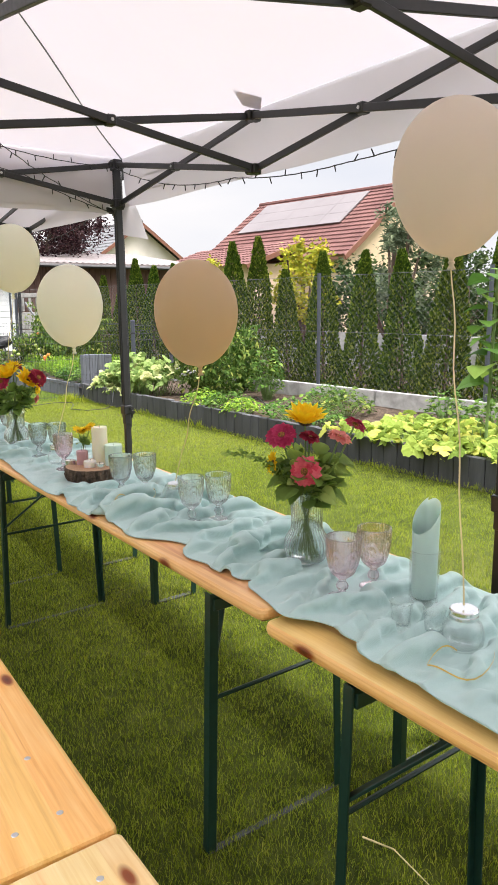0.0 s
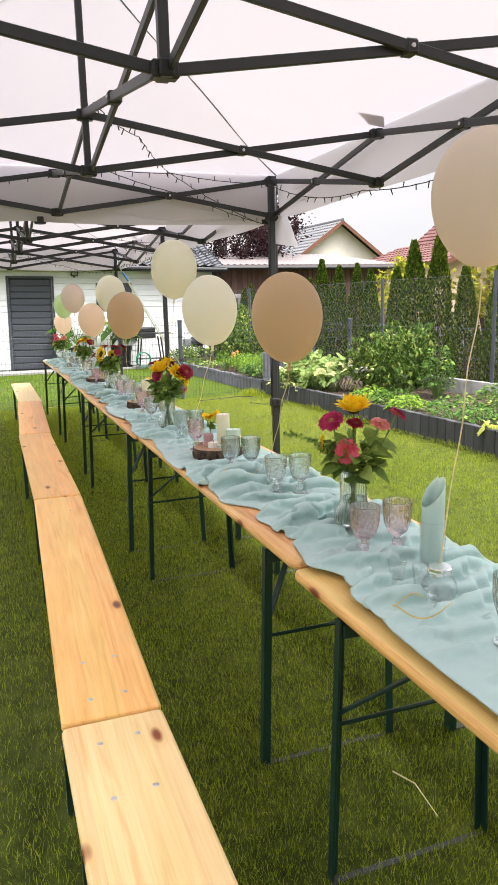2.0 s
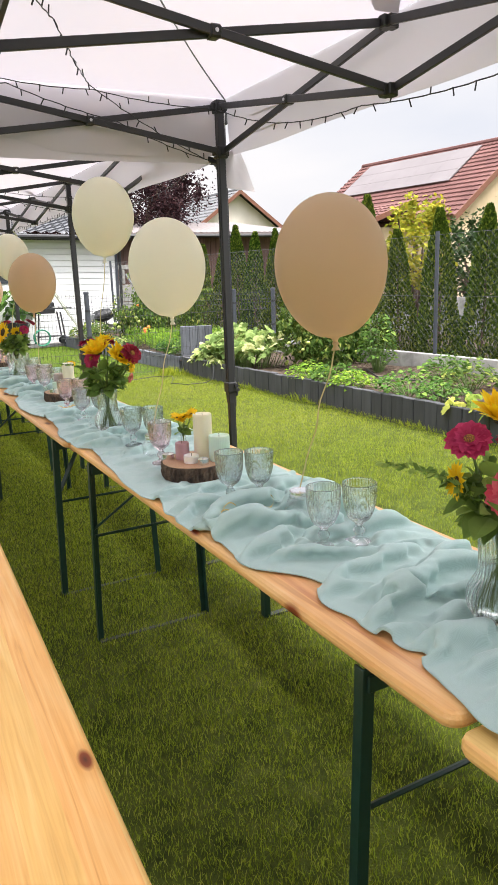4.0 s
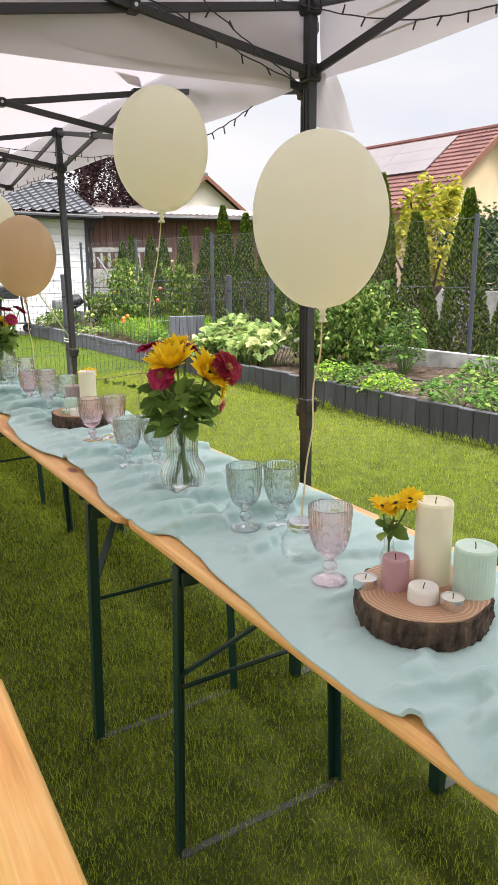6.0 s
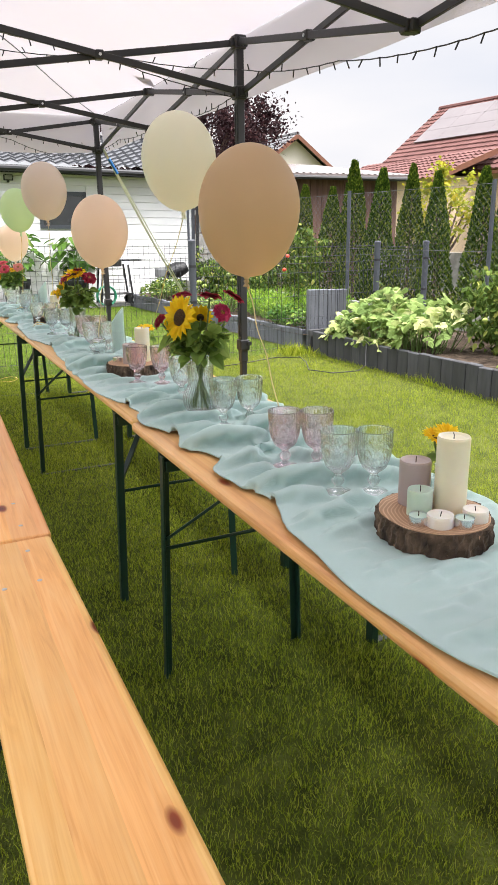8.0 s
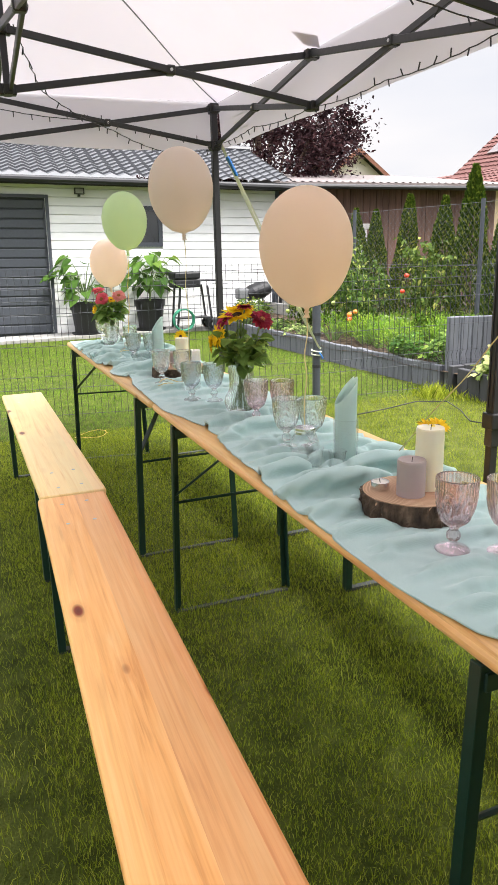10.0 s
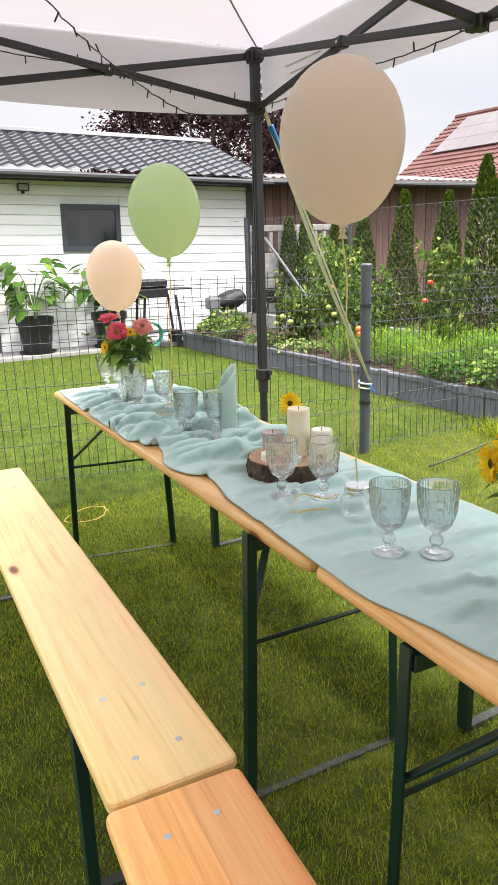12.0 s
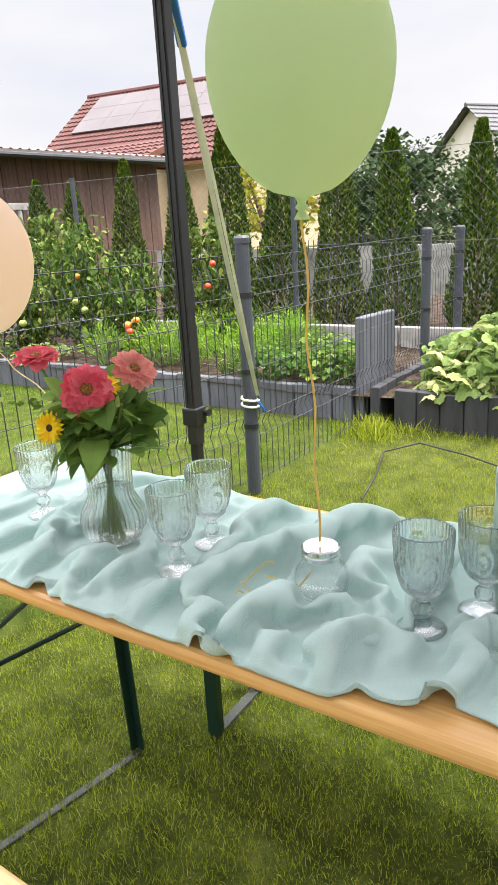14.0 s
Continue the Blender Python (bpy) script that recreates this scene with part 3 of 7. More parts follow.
def gazebo(y0, y1, y2, xe, zoff, label, shift=0.0):
    g = thing("folding_gazebo", pose(0, 0, zoff), label, "gazebo", "gazebos over the tables")
    xw, xm = xe - 2.87, xe - 1.435
    ys = (y0, y1, y2)

    def side(x, y):
        """The south-east corner stands a little out of line."""
        return x + (shift if y == y0 and x == xe else shift * 0.15 if y < y1 and x == xe else 0.0)

    for xx in (xe, xw):
        for y in ys:
            x = side(xx, y)
            bm = bmesh.new()
            box(bm, x - 0.02, x + 0.02, y - 0.02, y + 0.02, 0.66, Z_HI + 0.01, 0.003, 1)
            for s in (-1, 1):
                box(bm, x - 0.023, x - 0.020, y + s * 0.010 - 0.004, y + s * 0.010 + 0.004, 0.8, Z_LO - 0.06)
            post = part("post", bm, "frame_steel", g)
            part("inner_post", B(x - 0.0155, x + 0.0155, y - 0.0155, y + 0.0155, -zoff, 0.72, 0.002, 1), "black_plastic", post)
            part("foot_plate", B(x - 0.045, x + 0.045, y - 0.045, y + 0.045, -zoff, 0.008 - zoff), "frame_steel", post)
            bm = B(x - 0.029, x + 0.029, y - 0.029, y + 0.029, 0.725, 0.785, 0.006, 2)
            tube(bm, [(x + 0.02, y - 0.045, 0.765), (x + 0.02, y + 0.02, 0.765)], 0.012, 10)
            part("collar", bm, "black_plastic", post)
            for zz in (Z_HI, Z_LO):
                bm = bmesh.new()
                box(bm, x - 0.031, x + 0.031, y - 0.031, y + 0.031, zz - 0.034, zz + 0.03, 0.005, 1)
                box(bm, x - 0.045, x + 0.045, y - 0.016, y + 0.016, zz - 0.02, zz + 0.016, 0.003, 1)
                box(bm, x - 0.016, x + 0.016, y - 0.045, y + 0.045, zz - 0.02, zz + 0.016, 0.003, 1)
                part("bracket", bm, "black_plastic", post)

    def bars(p, q, off):
        """A scissor pair between two uprights, each given as (x, y): both have an upper and a lower joint."""
        ends = [(Vector((*p, Z_HI)), Vector((*q, Z_LO))), (Vector((*p, Z_LO)), Vector((*q, Z_HI)))]
        o = Vector(off)
        for (u, v), k in zip(ends, (1, -1)):
            bm = bmesh.new()
            beam(bm, u + o * k, v + o * k, 0.015, 0.030, bevel=0.002)
            part("truss_bar", bm, "frame_steel", g)
        c = (ends[0][0] + ends[0][1]) / 2
        ax = o.normalized()
        bm = bmesh.new()
        beam(bm, c - ax * 0.024, c + ax * 0.024, 0.042, 0.042, bevel=0.006)
        piv = part("pivot", bm, "black_plastic", g)
        bm = bmesh.new()
        tube(bm, [c - ax * 0.028, c + ax * 0.028], 0.007, 8)
        part("bolt", bm, "bolt", piv)

    def joint(x, y):
        for zz in (Z_HI, Z_LO):
            bm = bmesh.new()
            box(bm, x - 0.036, x + 0.036, y - 0.02, y + 0.02, zz - 0.024, zz + 0.020, 0.005, 1)
            box(bm, x - 0.02, x + 0.02, y - 0.036, y + 0.036, zz - 0.0235, zz + 0.0195, 0.005, 1)
            part("joint", bm, "black_plastic", g)

    my = ((y0 + y1) / 2, (y1 + y2) / 2)
    line = (y0, my[0], y1, my[1], y2)
    for x in (xe, xw):
        for y in my:
            joint(side(x, y), y)
        for a, b in zip(line, line[1:]):
            bars((side(x, a), a), (side(x, b), b), (0.011, 0, 0))
    for y in line:
        joint(xm, y)
        for x in (xe, xw):
            bars((side(x, y), y), (xm, y), (0, 0.011, 0))
    for a, b in zip(line, line[1:]):
        bars((xm, a), (xm, b), (0.011, 0, 0))
    for y in line[1:4]:
        part("king_post", B(xm - 0.014, xm + 0.014, y - 0.014, y + 0.014, Z_LO, 2.9, 0.002, 1), "frame_steel", g)

    # hipped fabric roof: eave rectangle, ridge, sagging a little between the bars
    ez, rz = Z_HI + 0.045, 2.93
    o = 0.05
    xE, xW, yS, yN = xe + o, xw - o, y0 - o * (0.2 if shift else 1), y2 + o * (1 if shift else 0.4)
    r0, r1 = y0 + 1.45, y2 - 1.45

    def height(x, y):
        tx = (x - xm) / (xE - xm) if x > xm else (xm - x) / (xm - xW)
        ty = max(0.0, (y - r1) / (yN - r1), (r0 - y) / (r0 - yS))
        t = max(tx, ty)
        return lerp(rz, ez, t) - 0.05 * math.sin(math.pi * min(1, t)) * (0.6 + 0.4 * math.cos((y - y0) * 2 * math.pi / 1.4))

    bm = bmesh.new()
    nx, ny = 48, 84
    rows = [[bm.verts.new((lerp(xW, xE, i / nx), lerp(yS, yN, j / ny), height(lerp(xW, xE, i / nx), lerp(yS, yN, j / ny)))) for i in range(nx + 1)] for j in range(ny + 1)]
    for a, b in zip(rows, rows[1:]):
        for i in range(nx):
            bm.faces.new((a[i], a[i + 1], b[i + 1], b[i]))
    part("roof_fabric", bm, "tent", g, "white polyester roof fabric", smooth=True)
    # hanging valance on all sides with soft waves
    for name_i, (p, q) in enumerate((((xE, yS), (xE, yN)), ((xE, yN), (xW, yN)), ((xW, yN), (xW, yS)), ((xW, yS), (xE, yS)))):
        p, q = Vector((*p, 0)), Vector((*q, 0))
        d = (q - p).normalized()
        out = Vector((d.y, -d.x, 0))
        n = 90
        bm = bmesh.new()
        rows = []
        for k in range(7):
            f = k / 6
            row = []
            for i in range(n + 1):
                c = p + (q - p) * (i / n)
                s = i / n * (q - p).length
                wav = 0.018 * f * noise.noise((s * 1.3, name_i * 5.0, f)) + 0.012 * f * math.sin(s * 5 + name_i)
                sag = 0.028 * f * abs(math.sin(math.pi * s / 1.42)) + 0.02 * f * noise.noise((s * 0.9, 7.0, name_i))
                row.append(bm.verts.new(c + out * (0.004 + wav + 0.02 * f) + Vector((0, 0, ez - 0.285 * f - sag * (0.6 if name_i % 2 else 0.25)))))
            rows.append(row)
        for a, b in zip(rows, rows[1:]):
            for i in range(n):
                bm.faces.new((a[i], a[i + 1], b[i + 1], b[i]))
        part("valance", bm, "tent", g, smooth=True)
    # corner reinforcements and roof patches on the mid joints
    for x, s in ((xe, 1), (xw, -1)):
        for y in ((y0 + y1) / 2, (y1 + y2) / 2):
            bm = bmesh.new()
            c = Vector((x - s * 0.005, y, Z_HI + 0.03))
            vs = [bm.verts.new(c + Vector(v)) for v in ((-s * 0.10, 0, 0.075), (0, -0.075, 0.03), (s * 0.05, 0, 0.0), (0, 0.075, 0.03))]
            bm.faces.new(vs)
            part("patch", bm, "tent", g)
    # loose tail of the valance, hanging at one corner of the near gazebo
    for x in () if shift else (xe,):
        y = y2
        bm = bmesh.new()
        rows = []
        for k in range(6):
            f = k / 5
            rows.append([bm.verts.new((x + 0.04 + 0.13 * (i / 5) * (0.5 + 0.5 * f), y + 0.035 - 0.11 * (i / 5) * (0.5 + 0.5 * f) + 0.006 * math.sin(i * 1.9 + k), Z_LO + 0.01 - 0.19 * f - 0.006 * i * f)) for i in range(6)])
        for a, b in zip(rows, rows[1:]):
            for i in range(5):
                bm.faces.new((a[i], a[i + 1], b[i + 1], b[i]))
        part("corner_flap", bm, "tent", g, smooth=True)
    for p, q in (((xE, yN), (xm, r1)), ((xE, yS), (xm, r0)), ((xW, yN), (xm, r1)), ((xW, yS), (xm, r0))):
        bm = bmesh.new()
        pts = []
        for k in range(13):
            x, y = lerp(p[0], q[0], k / 12), lerp(p[1], q[1], k / 12)
            pts.append((x, y, height(x, y) - 0.006))
        tube(bm, pts, 0.004, 5)
        part("seam", bm, "galvanised", g)
    return g


gazebo(-1.21, 1.585, 4.415, 2.072, 0.0, "black steel folding gazebo with white fabric roof, near the lawn")
gazebo(4.50, 7.21, 10.09, 1.972, -0.04, "black steel folding gazebo with white roof beside the wire fence", 0.15)

# ---------------------------------------------------------------- neighbours' houses and far trees


def tiled_slope(name, p, u, v, lu, lv, rows, cols, mat, parent, wave=0.06, step=0.05):
    """A roof slope of wavy tiles: u along the eave, v up the slope."""
    p, u, v = Vector(p), Vector(u).normalized(), Vector(v).normalized()
    n = u.cross(v).normalized()
    if n.z < 0:
        n = -n
    verts, faces = [], []
    sub = 4
    nu = cols * sub
    for r in range(rows):
        for k in range(2):
            h = step * (1 - k) + 0.002
            for i in range(nu + 1):
                c = wave * 0.5 * (1 - math.cos(2 * math.pi * i / sub))
                q = p + u * (lu * i / nu) + v * (lv * (r + k) / rows) + n * (h + c)
                verts.append(q)
    w = nu + 1
    for r in range(rows * 2 - 1):
        for i in range(nu):
            a = r * w + i
            faces.append((a, a + 1, a + w + 1, a + w))
    ob = flat(name, verts, faces, mat, parent, smooth=False)
    return ob


def gable_house(m, half, length, eave, ridge, wall, roof, over, label, cols, rows, name="house"):
    """A gabled house, ridge along its y, front gable at y = 0."""
    h = thing(name, m, label, "house")
    slope = (ridge - eave) / half
    bm = bmesh.new()
    pts = [(-half, eave), (-half, -0.3), (half, -0.3), (half, eave), (0, ridge)]
    f = [bm.verts.new((x, 0, z)) for x, z in pts]
    b = [bm.verts.new((x, length, z)) for x, z in pts]
    bm.faces.new(f)
    bm.faces.new(b[::-1])
    for i in range(4):
        bm.faces.new((f[i], b[i], b[(i + 1) % 5], f[(i + 1) % 5]))
    bmesh.ops.recalc_face_normals(bm, faces=bm.faces)
    part("wall", bm, wall, h)
    ln = math.hypot(half + over, (half + over) * slope)
    for s in (-1, 1):
        base = (s * (half + over), -over if s < 0 else length + over, eave - over * slope + 0.12)
        r = tiled_slope("roof", base, (0, 1 if s < 0 else -1, 0), (-s * (half + over), 0, (half + over) * slope), length + 2 * over, ln, rows, cols, roof, h)
        bm = bmesh.new()
        beam(bm, (s * (half + over), -over, eave - over * slope + 0.02), (0, -over, ridge + 0.02), 0.06, 0.24)
        part("barge_board", bm, "brown_wood", r)
        bm = bmesh.new()
        beam(bm, (s * (half + over), -over, eave - over * slope + 0.02), (s * (half + over), length + over, eave - over * slope + 0.02), 0.14, 0.12)
        part("gutter", bm, "brown_wood", r)
        soff = bmesh.new()
        beam(soff, (s * (half + over * 0.5), -over, eave - over * slope * 0.5 - 0.03), (s * (half + over * 0.5), length + over, eave - over * slope * 0.5 - 0.03), over, 0.04)
        part("soffit", soff, "brown_wood", r)
    bm = bmesh.new()
    tube(bm, [(0, -over + (length + 2 * over) * k / 30, ridge + 0.16) for k in range(31)], 0.13, 8)
    part("ridge_tiles", bm, roof, h)
    return h


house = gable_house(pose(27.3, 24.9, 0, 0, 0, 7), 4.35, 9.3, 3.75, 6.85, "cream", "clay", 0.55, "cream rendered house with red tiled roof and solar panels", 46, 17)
slope = (6.85 - 3.75) / 4.35
for j in range(5):
    for i in range(3):
        d0, d1 = 0.45 + i * 0.95, 0.45 + i * 0.95 + 0.935
        bm = bmesh.new()
        y0 = 1.65 + j * 1.45
        c0, c1 = math.cos(math.atan(slope)), math.sin(math.atan(slope))
        a = Vector((-0.0 - d0 * c0, 0, 6.85 - d0 * c1 + 0.24))
        b = Vector((-0.0 - d1 * c0, 0, 6.85 - d1 * c1 + 0.24))
        nrm = Vector((-c1, 0, c0))
        vs = []
        for p, yy in ((a, y0), (b, y0), (b, y0 + 1.438), (a, y0 + 1.438)):
            vs.append(bm.verts.new(p + Vector((0, yy, 0))))
        fc = bm.faces.new(vs)
        ex = bmesh.ops.extrude_face_region(bm, geom=[fc])
        bmesh.ops.translate(bm, vec=nrm * 0.05, verts=[v for v in ex["geom"] if isinstance(v, bmesh.types.BMVert)])
        bmesh.ops.recalc_face_normals(bm, faces=bm.faces)
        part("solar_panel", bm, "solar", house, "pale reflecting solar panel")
# attached low wing with its own tiled slope
wing = thing("house_wing", pose(-1.6, -2.2, 0.15), "low cream annex with red tiled lean-to roof", "annex")
part("wall", B(21.4, 24.1, 29.5, 37.6, -0.3, 3.1), "cream", wing)
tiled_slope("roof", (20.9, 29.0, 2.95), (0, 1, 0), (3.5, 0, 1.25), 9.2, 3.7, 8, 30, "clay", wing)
bm = bmesh.new()
beam(bm, (20.95, 29.0, 2.9), (24.3, 29.0, 4.1), 0.06, 0.22)
part("barge_board", bm, "brown_wood", wing)

gable_house(pose(24.6, 47.2, 0, 0, 0, 3), 4.6, 9, 3.8, 7.0, "white_render", "grey_tile", 0.6, "white rendered gabled house with grey tiled roof", 30, 14)
gable_house(pose(60.0, 18.7, 0, 0, 0, 62), 4.6, 12, 3.4, 7.3, "white_render", "grey_tile", 0.6, "distant house with dark grey tiled roof", 40, 15)

# brown boarded barn behind the hedge
barn = thing("barn", pose(5.85, 18.1, 0.05, 0, 0, 0), "brown boarded barn with pale sheet roof", "barn")
part("core", B(0.0, 5.35, 0.06, 4.0, -0.2, 2.32), "brown_boards", barn)
board = None
for i in range(36):
    if board is None:
        me = part("board", B(0, 0.142, 0, 0.05, -0.1, 2.36, 0.006, 1), "brown_boards", barn)
        board = me.data
        me.location = (0, 0.008, 0)
    else:
        o = mesh_object("board", board, None, barn)
        o.location = (i * 0.1486, 0.008 * (i % 2), 0)
bm = bmesh.new()
nx = 140
rows = [[bm.verts.new((lerp(-0.3, 5.6, i / nx), y, z + 0.018 * math.sin(i * 2 * math.pi / 4))) for i in range(nx + 1)] for y, z in ((-0.32, 2.43), (4.2, 3.0))]
for i in range(nx):
    bm.faces.new((rows[0][i], rows[0][i + 1], rows[1][i + 1], rows[1][i]))
part("roof_sheet", bm, "roof_sheet", barn)
part("eave_board", B(-0.3, 5.6, -0.34, -0.30, 2.33, 2.425), "roof_sheet", barn)
bm = bmesh.new()
tube(bm, [(-0.3, -0.38, 2.35), (5.6, -0.38, 2.33)], 0.045, 8)
part("gutter", bm, "black_plastic", barn)

# ---------------------------------------------------------------- shed
shed = thing("shed", pose(1.2, 17.42, 0.03, 0, 1.3, -1.5), "white clad garden shed with black metal tile roof", "shed")
# wall of overlapping boards, with openings for the door and the window
DX0, DX1, DZ = -0.50, 0.47, 2.14
WX0, WX1, WZ0, WZ1 = 1.50, 2.36, 1.40, 2.05
SX0, SX1 = -5.2, 4.42
part("core", B(SX0, DX0, 0.05, 4.2, -0.1, 2.42), "cladding", shed)
part("core", B(DX1, WX0, 0.05, 4.2, -0.1, 2.42), "cladding", shed)
part("core", B(WX1, SX1, 0.05, 4.2, -0.1, 2.42), "cladding", shed)
part("core", B(WX0, WX1, 0.05, 4.2, -0.1, WZ0), "cladding", shed)
part("core", B(WX0, WX1, 0.05, 4.2, WZ1, 2.42), "cladding", shed)
part("core", B(DX0, DX1, 0.12, 4.2, -0.1, 2.42), "cladding", shed)
for r in range(18):
    z0 = 0.02 + r * 0.134
    z1 = z0 + 0.134
    spans = [(SX0, SX1)]
    for a0, a1, zz0, zz1 in ((DX0, DX1, -1, DZ), (WX0, WX1, WZ0, WZ1)):
        if z1 > zz0 + 0.01 and z0 < zz1 - 0.01:
            nxt = []
            for a, b in spans:
                if a < a0 < b:
                    nxt += [(a, a0), (a1, b)]
                else:
                    nxt.append((a, b))
            spans = nxt
    for a, b in spans:
        bm = bmesh.new()
        prof = ((0.052, z0), (0.006, z0 + 0.002), (0.012, z1 - 0.012), (0.020, z1 - 0.003), (0.052, z1))
        l = [bm.verts.new((a, y, z)) for y, z in prof]
        q = [bm.verts.new((b, y, z)) for y, z in prof]
        for i in range(4):
            bm.faces.new((l[i], q[i], q[i + 1], l[i + 1]))
        bm.faces.new(l[::-1])
        bm.faces.new(q)
        part("board", bm, "cladding", shed)
door = part("door", B(DX0, DX1, 0.09, 0.118, -0.02, DZ), "anthracite", shed, "anthracite ribbed shed door")
for i in range(14):
    part("rib", B(DX0 + 0.03, DX1 - 0.03, 0.062, 0.0895, 0.02 + i * 0.151, 0.155 + i * 0.151, 0.01, 1), "anthracite", door)
part("door_frame", B(DX1 + 0.001, DX1 + 0.05, -0.02, 0.1, 0, DZ + 0.05), "anthracite", door)
part("door_frame", B(DX0 - 0.05, DX0 - 0.001, -0.02, 0.1, 0, DZ + 0.05), "anthracite", door)
part("door_frame", B(DX0, DX1, -0.02, 0.1, DZ + 0.001, DZ + 0.05), "anthracite", door)
win = part("window", B(WX0, WX1, 0.0, 0.045, WZ0, WZ0 + 0.07), "anthracite", shed, "anthracite framed shed window")
part("window_frame", B(WX0, WX1, 0.0, 0.045, WZ1 - 0.07, WZ1), "anthracite", win)
part("window_frame", B(WX0, WX0 + 0.07, 0.0, 0.045, WZ0 + 0.071, WZ1 - 0.071), "anthracite", win)
part("window_frame", B(WX1 - 0.07, WX1, 0.0, 0.045, WZ0 + 0.071, WZ1 - 0.071), "anthracite", win)
part("pane", B(WX0 + 0.07, WX1 - 0.07, 0.028, 0.036, WZ0 + 0.07, WZ1 - 0.07), "pane", win)
part("reveal", B(WX0, WX1, 0.06, 0.07, WZ0, WZ1), "black_plastic", win)
part("corner_trim", B(SX1 - 0.01, SX1 + 0.05, -0.02, 0.08, 0, 2.42), "anthracite", shed)
bm = bmesh.new()
nu = 4 * 46
wid = SX1 + 0.25 - (SX0 - 0.2)
verts, faces = [], []
R = 12
for r in range(R):
    for k in range(2):
        for i in range(nu + 1):
            x = SX0 - 0.2 + wid * i / nu
            f = (r + k) / R
            verts.append((x, -0.30 + 2.3 * f, 2.44 + 0.80 * f + 0.03 * (1 - k) + 0.022 * (1 - math.cos(2 * math.pi * i / 4)) + 0.0))
for r in range(R * 2 - 1):
    for i in range(nu):
        a = r * (nu + 1) + i
        faces.append((a, a + 1, a + nu + 2, a + nu + 1))
roof = flat("roof", verts, faces, "metal_tile", shed, "black metal tile roof", smooth=False)
bm = bmesh.new()
tube(bm, [(SX0 - 0.2, 2.0, 3.28), (SX1 + 0.25, 2.0, 3.28)], 0.07, 8)
part("ridge_cap", bm, "metal_tile", roof)
bm = bmesh.new()
tube(bm, [(SX0 - 0.2, -0.36, 2.40), (SX1 + 0.27, -0.36, 2.38)], 0.055, 10)
part("gutter", bm, "black_plastic", shed)
part("fascia", B(SX0 - 0.2, SX1 + 0.25, -0.30, -0.27, 2.32, 2.45), "black_plastic", shed)
part("soffit", B(SX0 - 0.2, SX1 + 0.2, -0.27, 0.0, 2.40, 2.415), "black_plastic", shed)
bm = bmesh.new()
tube(bm, [(SX1 + 0.1, -0.36, 2.37), (SX1 + 0.1, -0.30, 2.28), (SX1 + 0.09, -0.06, 2.12), (SX1 + 0.09, -0.05, 0.1)], 0.035, 8)
part("downpipe", bm, "black_plastic", shed)
lampo = part("flood_lamp", B(0.92, 1.08, -0.11, -0.06, 2.20, 2.30, 0.008, 1), "black_plastic", shed, "black flood lamp")
part("lamp_arm", B(0.98, 1.02, -0.06, 0.02, 2.17, 2.21), "black_plastic", lampo)
part("lamp_glass", B(0.94, 1.06, -0.114, -0.111, 2.215, 2.285), "concrete", lampo)
tagged(part("pavement", B(-4.2, 6.2, 16.75, 17.38, -0.02, 0.035, 0.005, 1), "concrete"), "narrow grey concrete strip along the shed", "paving", kind="structure")


# ---------------------------------------------------------------- raised beds
def palisade(name, y0, y1, mat, zt, off, label):
    t = thing(name, pose(0, 0, 0), label, "bed edging")
    n = int((y1 - y0) / 0.145)
    pm = None
    for i in range(n):
        y = y0 + i * 0.145
        if pm is None:
            bm = B(-0.03, 0.03, 0.002, 0.143, -0.05, 0.0, 0.006, 1)
            for v in bm.verts:
                if v.co.z < -0.02:
                    v.co.z -= zt
            ob = part("palisade", bm, mat, t)
            pm = ob.data
        else:
            ob = mesh_object("palisade", pm, None, t)
        ob.matrix_basis = pose(bed_x(y) + off + rnd(-0.004, 0.004), y, zt + rnd(-0.006, 0.006), rnd(-0.8, 0.8), rnd(-1, 1), 2.3)
    return t


palisade("bed_edging", -1.2, 10.52, "palisade", 0.245, 0.03, "black plastic palisade edging of the near vegetable bed")
palisade("bed_edging", 10.72, 17.0, "palisade_grey", 0.215, 0.10, "grey palisade edging of the far vegetable bed")
# end of the beds: tall panel and short return
tall = thing("bed_end_panel", pose(4.42, 10.68, 0), "tall grey plastic panel between the two beds", "bed panel")
for i in range(4):
    part("palisade", B(i * 0.128, i * 0.128 + 0.124, -0.03, 0.03, 0.0, 0.672 - 0.004 * i, 0.006, 1), "palisade_grey", tall)
ret = thing("bed_edging", pose(4.36, 10.545, 0), "black plastic palisade return at the bed end", "bed edging")
for i in range(8):
    part("palisade", B(i * 0.145, i * 0.145 + 0.141, -0.03, 0.03, -0.05, 0.243 + 0.003 * (i % 3), 0.006, 1), "palisade", ret)
bm = bmesh.new()
rows = []
for j in range(60):
    y = -1.2 + 18.2 * j / 59
    rows.append([bm.verts.new((lerp(bed_x(y) + 0.06, bed_x(y) + 4.6, i / 30), y, 0.17 + 0.05 * noise.noise((i * 0.5, y * 1.3, 0)) + 0.025 * noise.noise((i * 1.9, y * 5, 2)) + 0.004 * i)) for i in range(31)])
for a, b in zip(rows, rows[1:]):
    for i in range(30):
        bm.faces.new((a[i], a[i + 1], b[i + 1], b[i]))
tagged(part("bed_soil", bm, "soil", smooth=True), "dark brown garden soil in the raised beds", "soil", kind="structure")


def fence_x(y):
    return 6.25 - 0.085 * (y - 6.5)


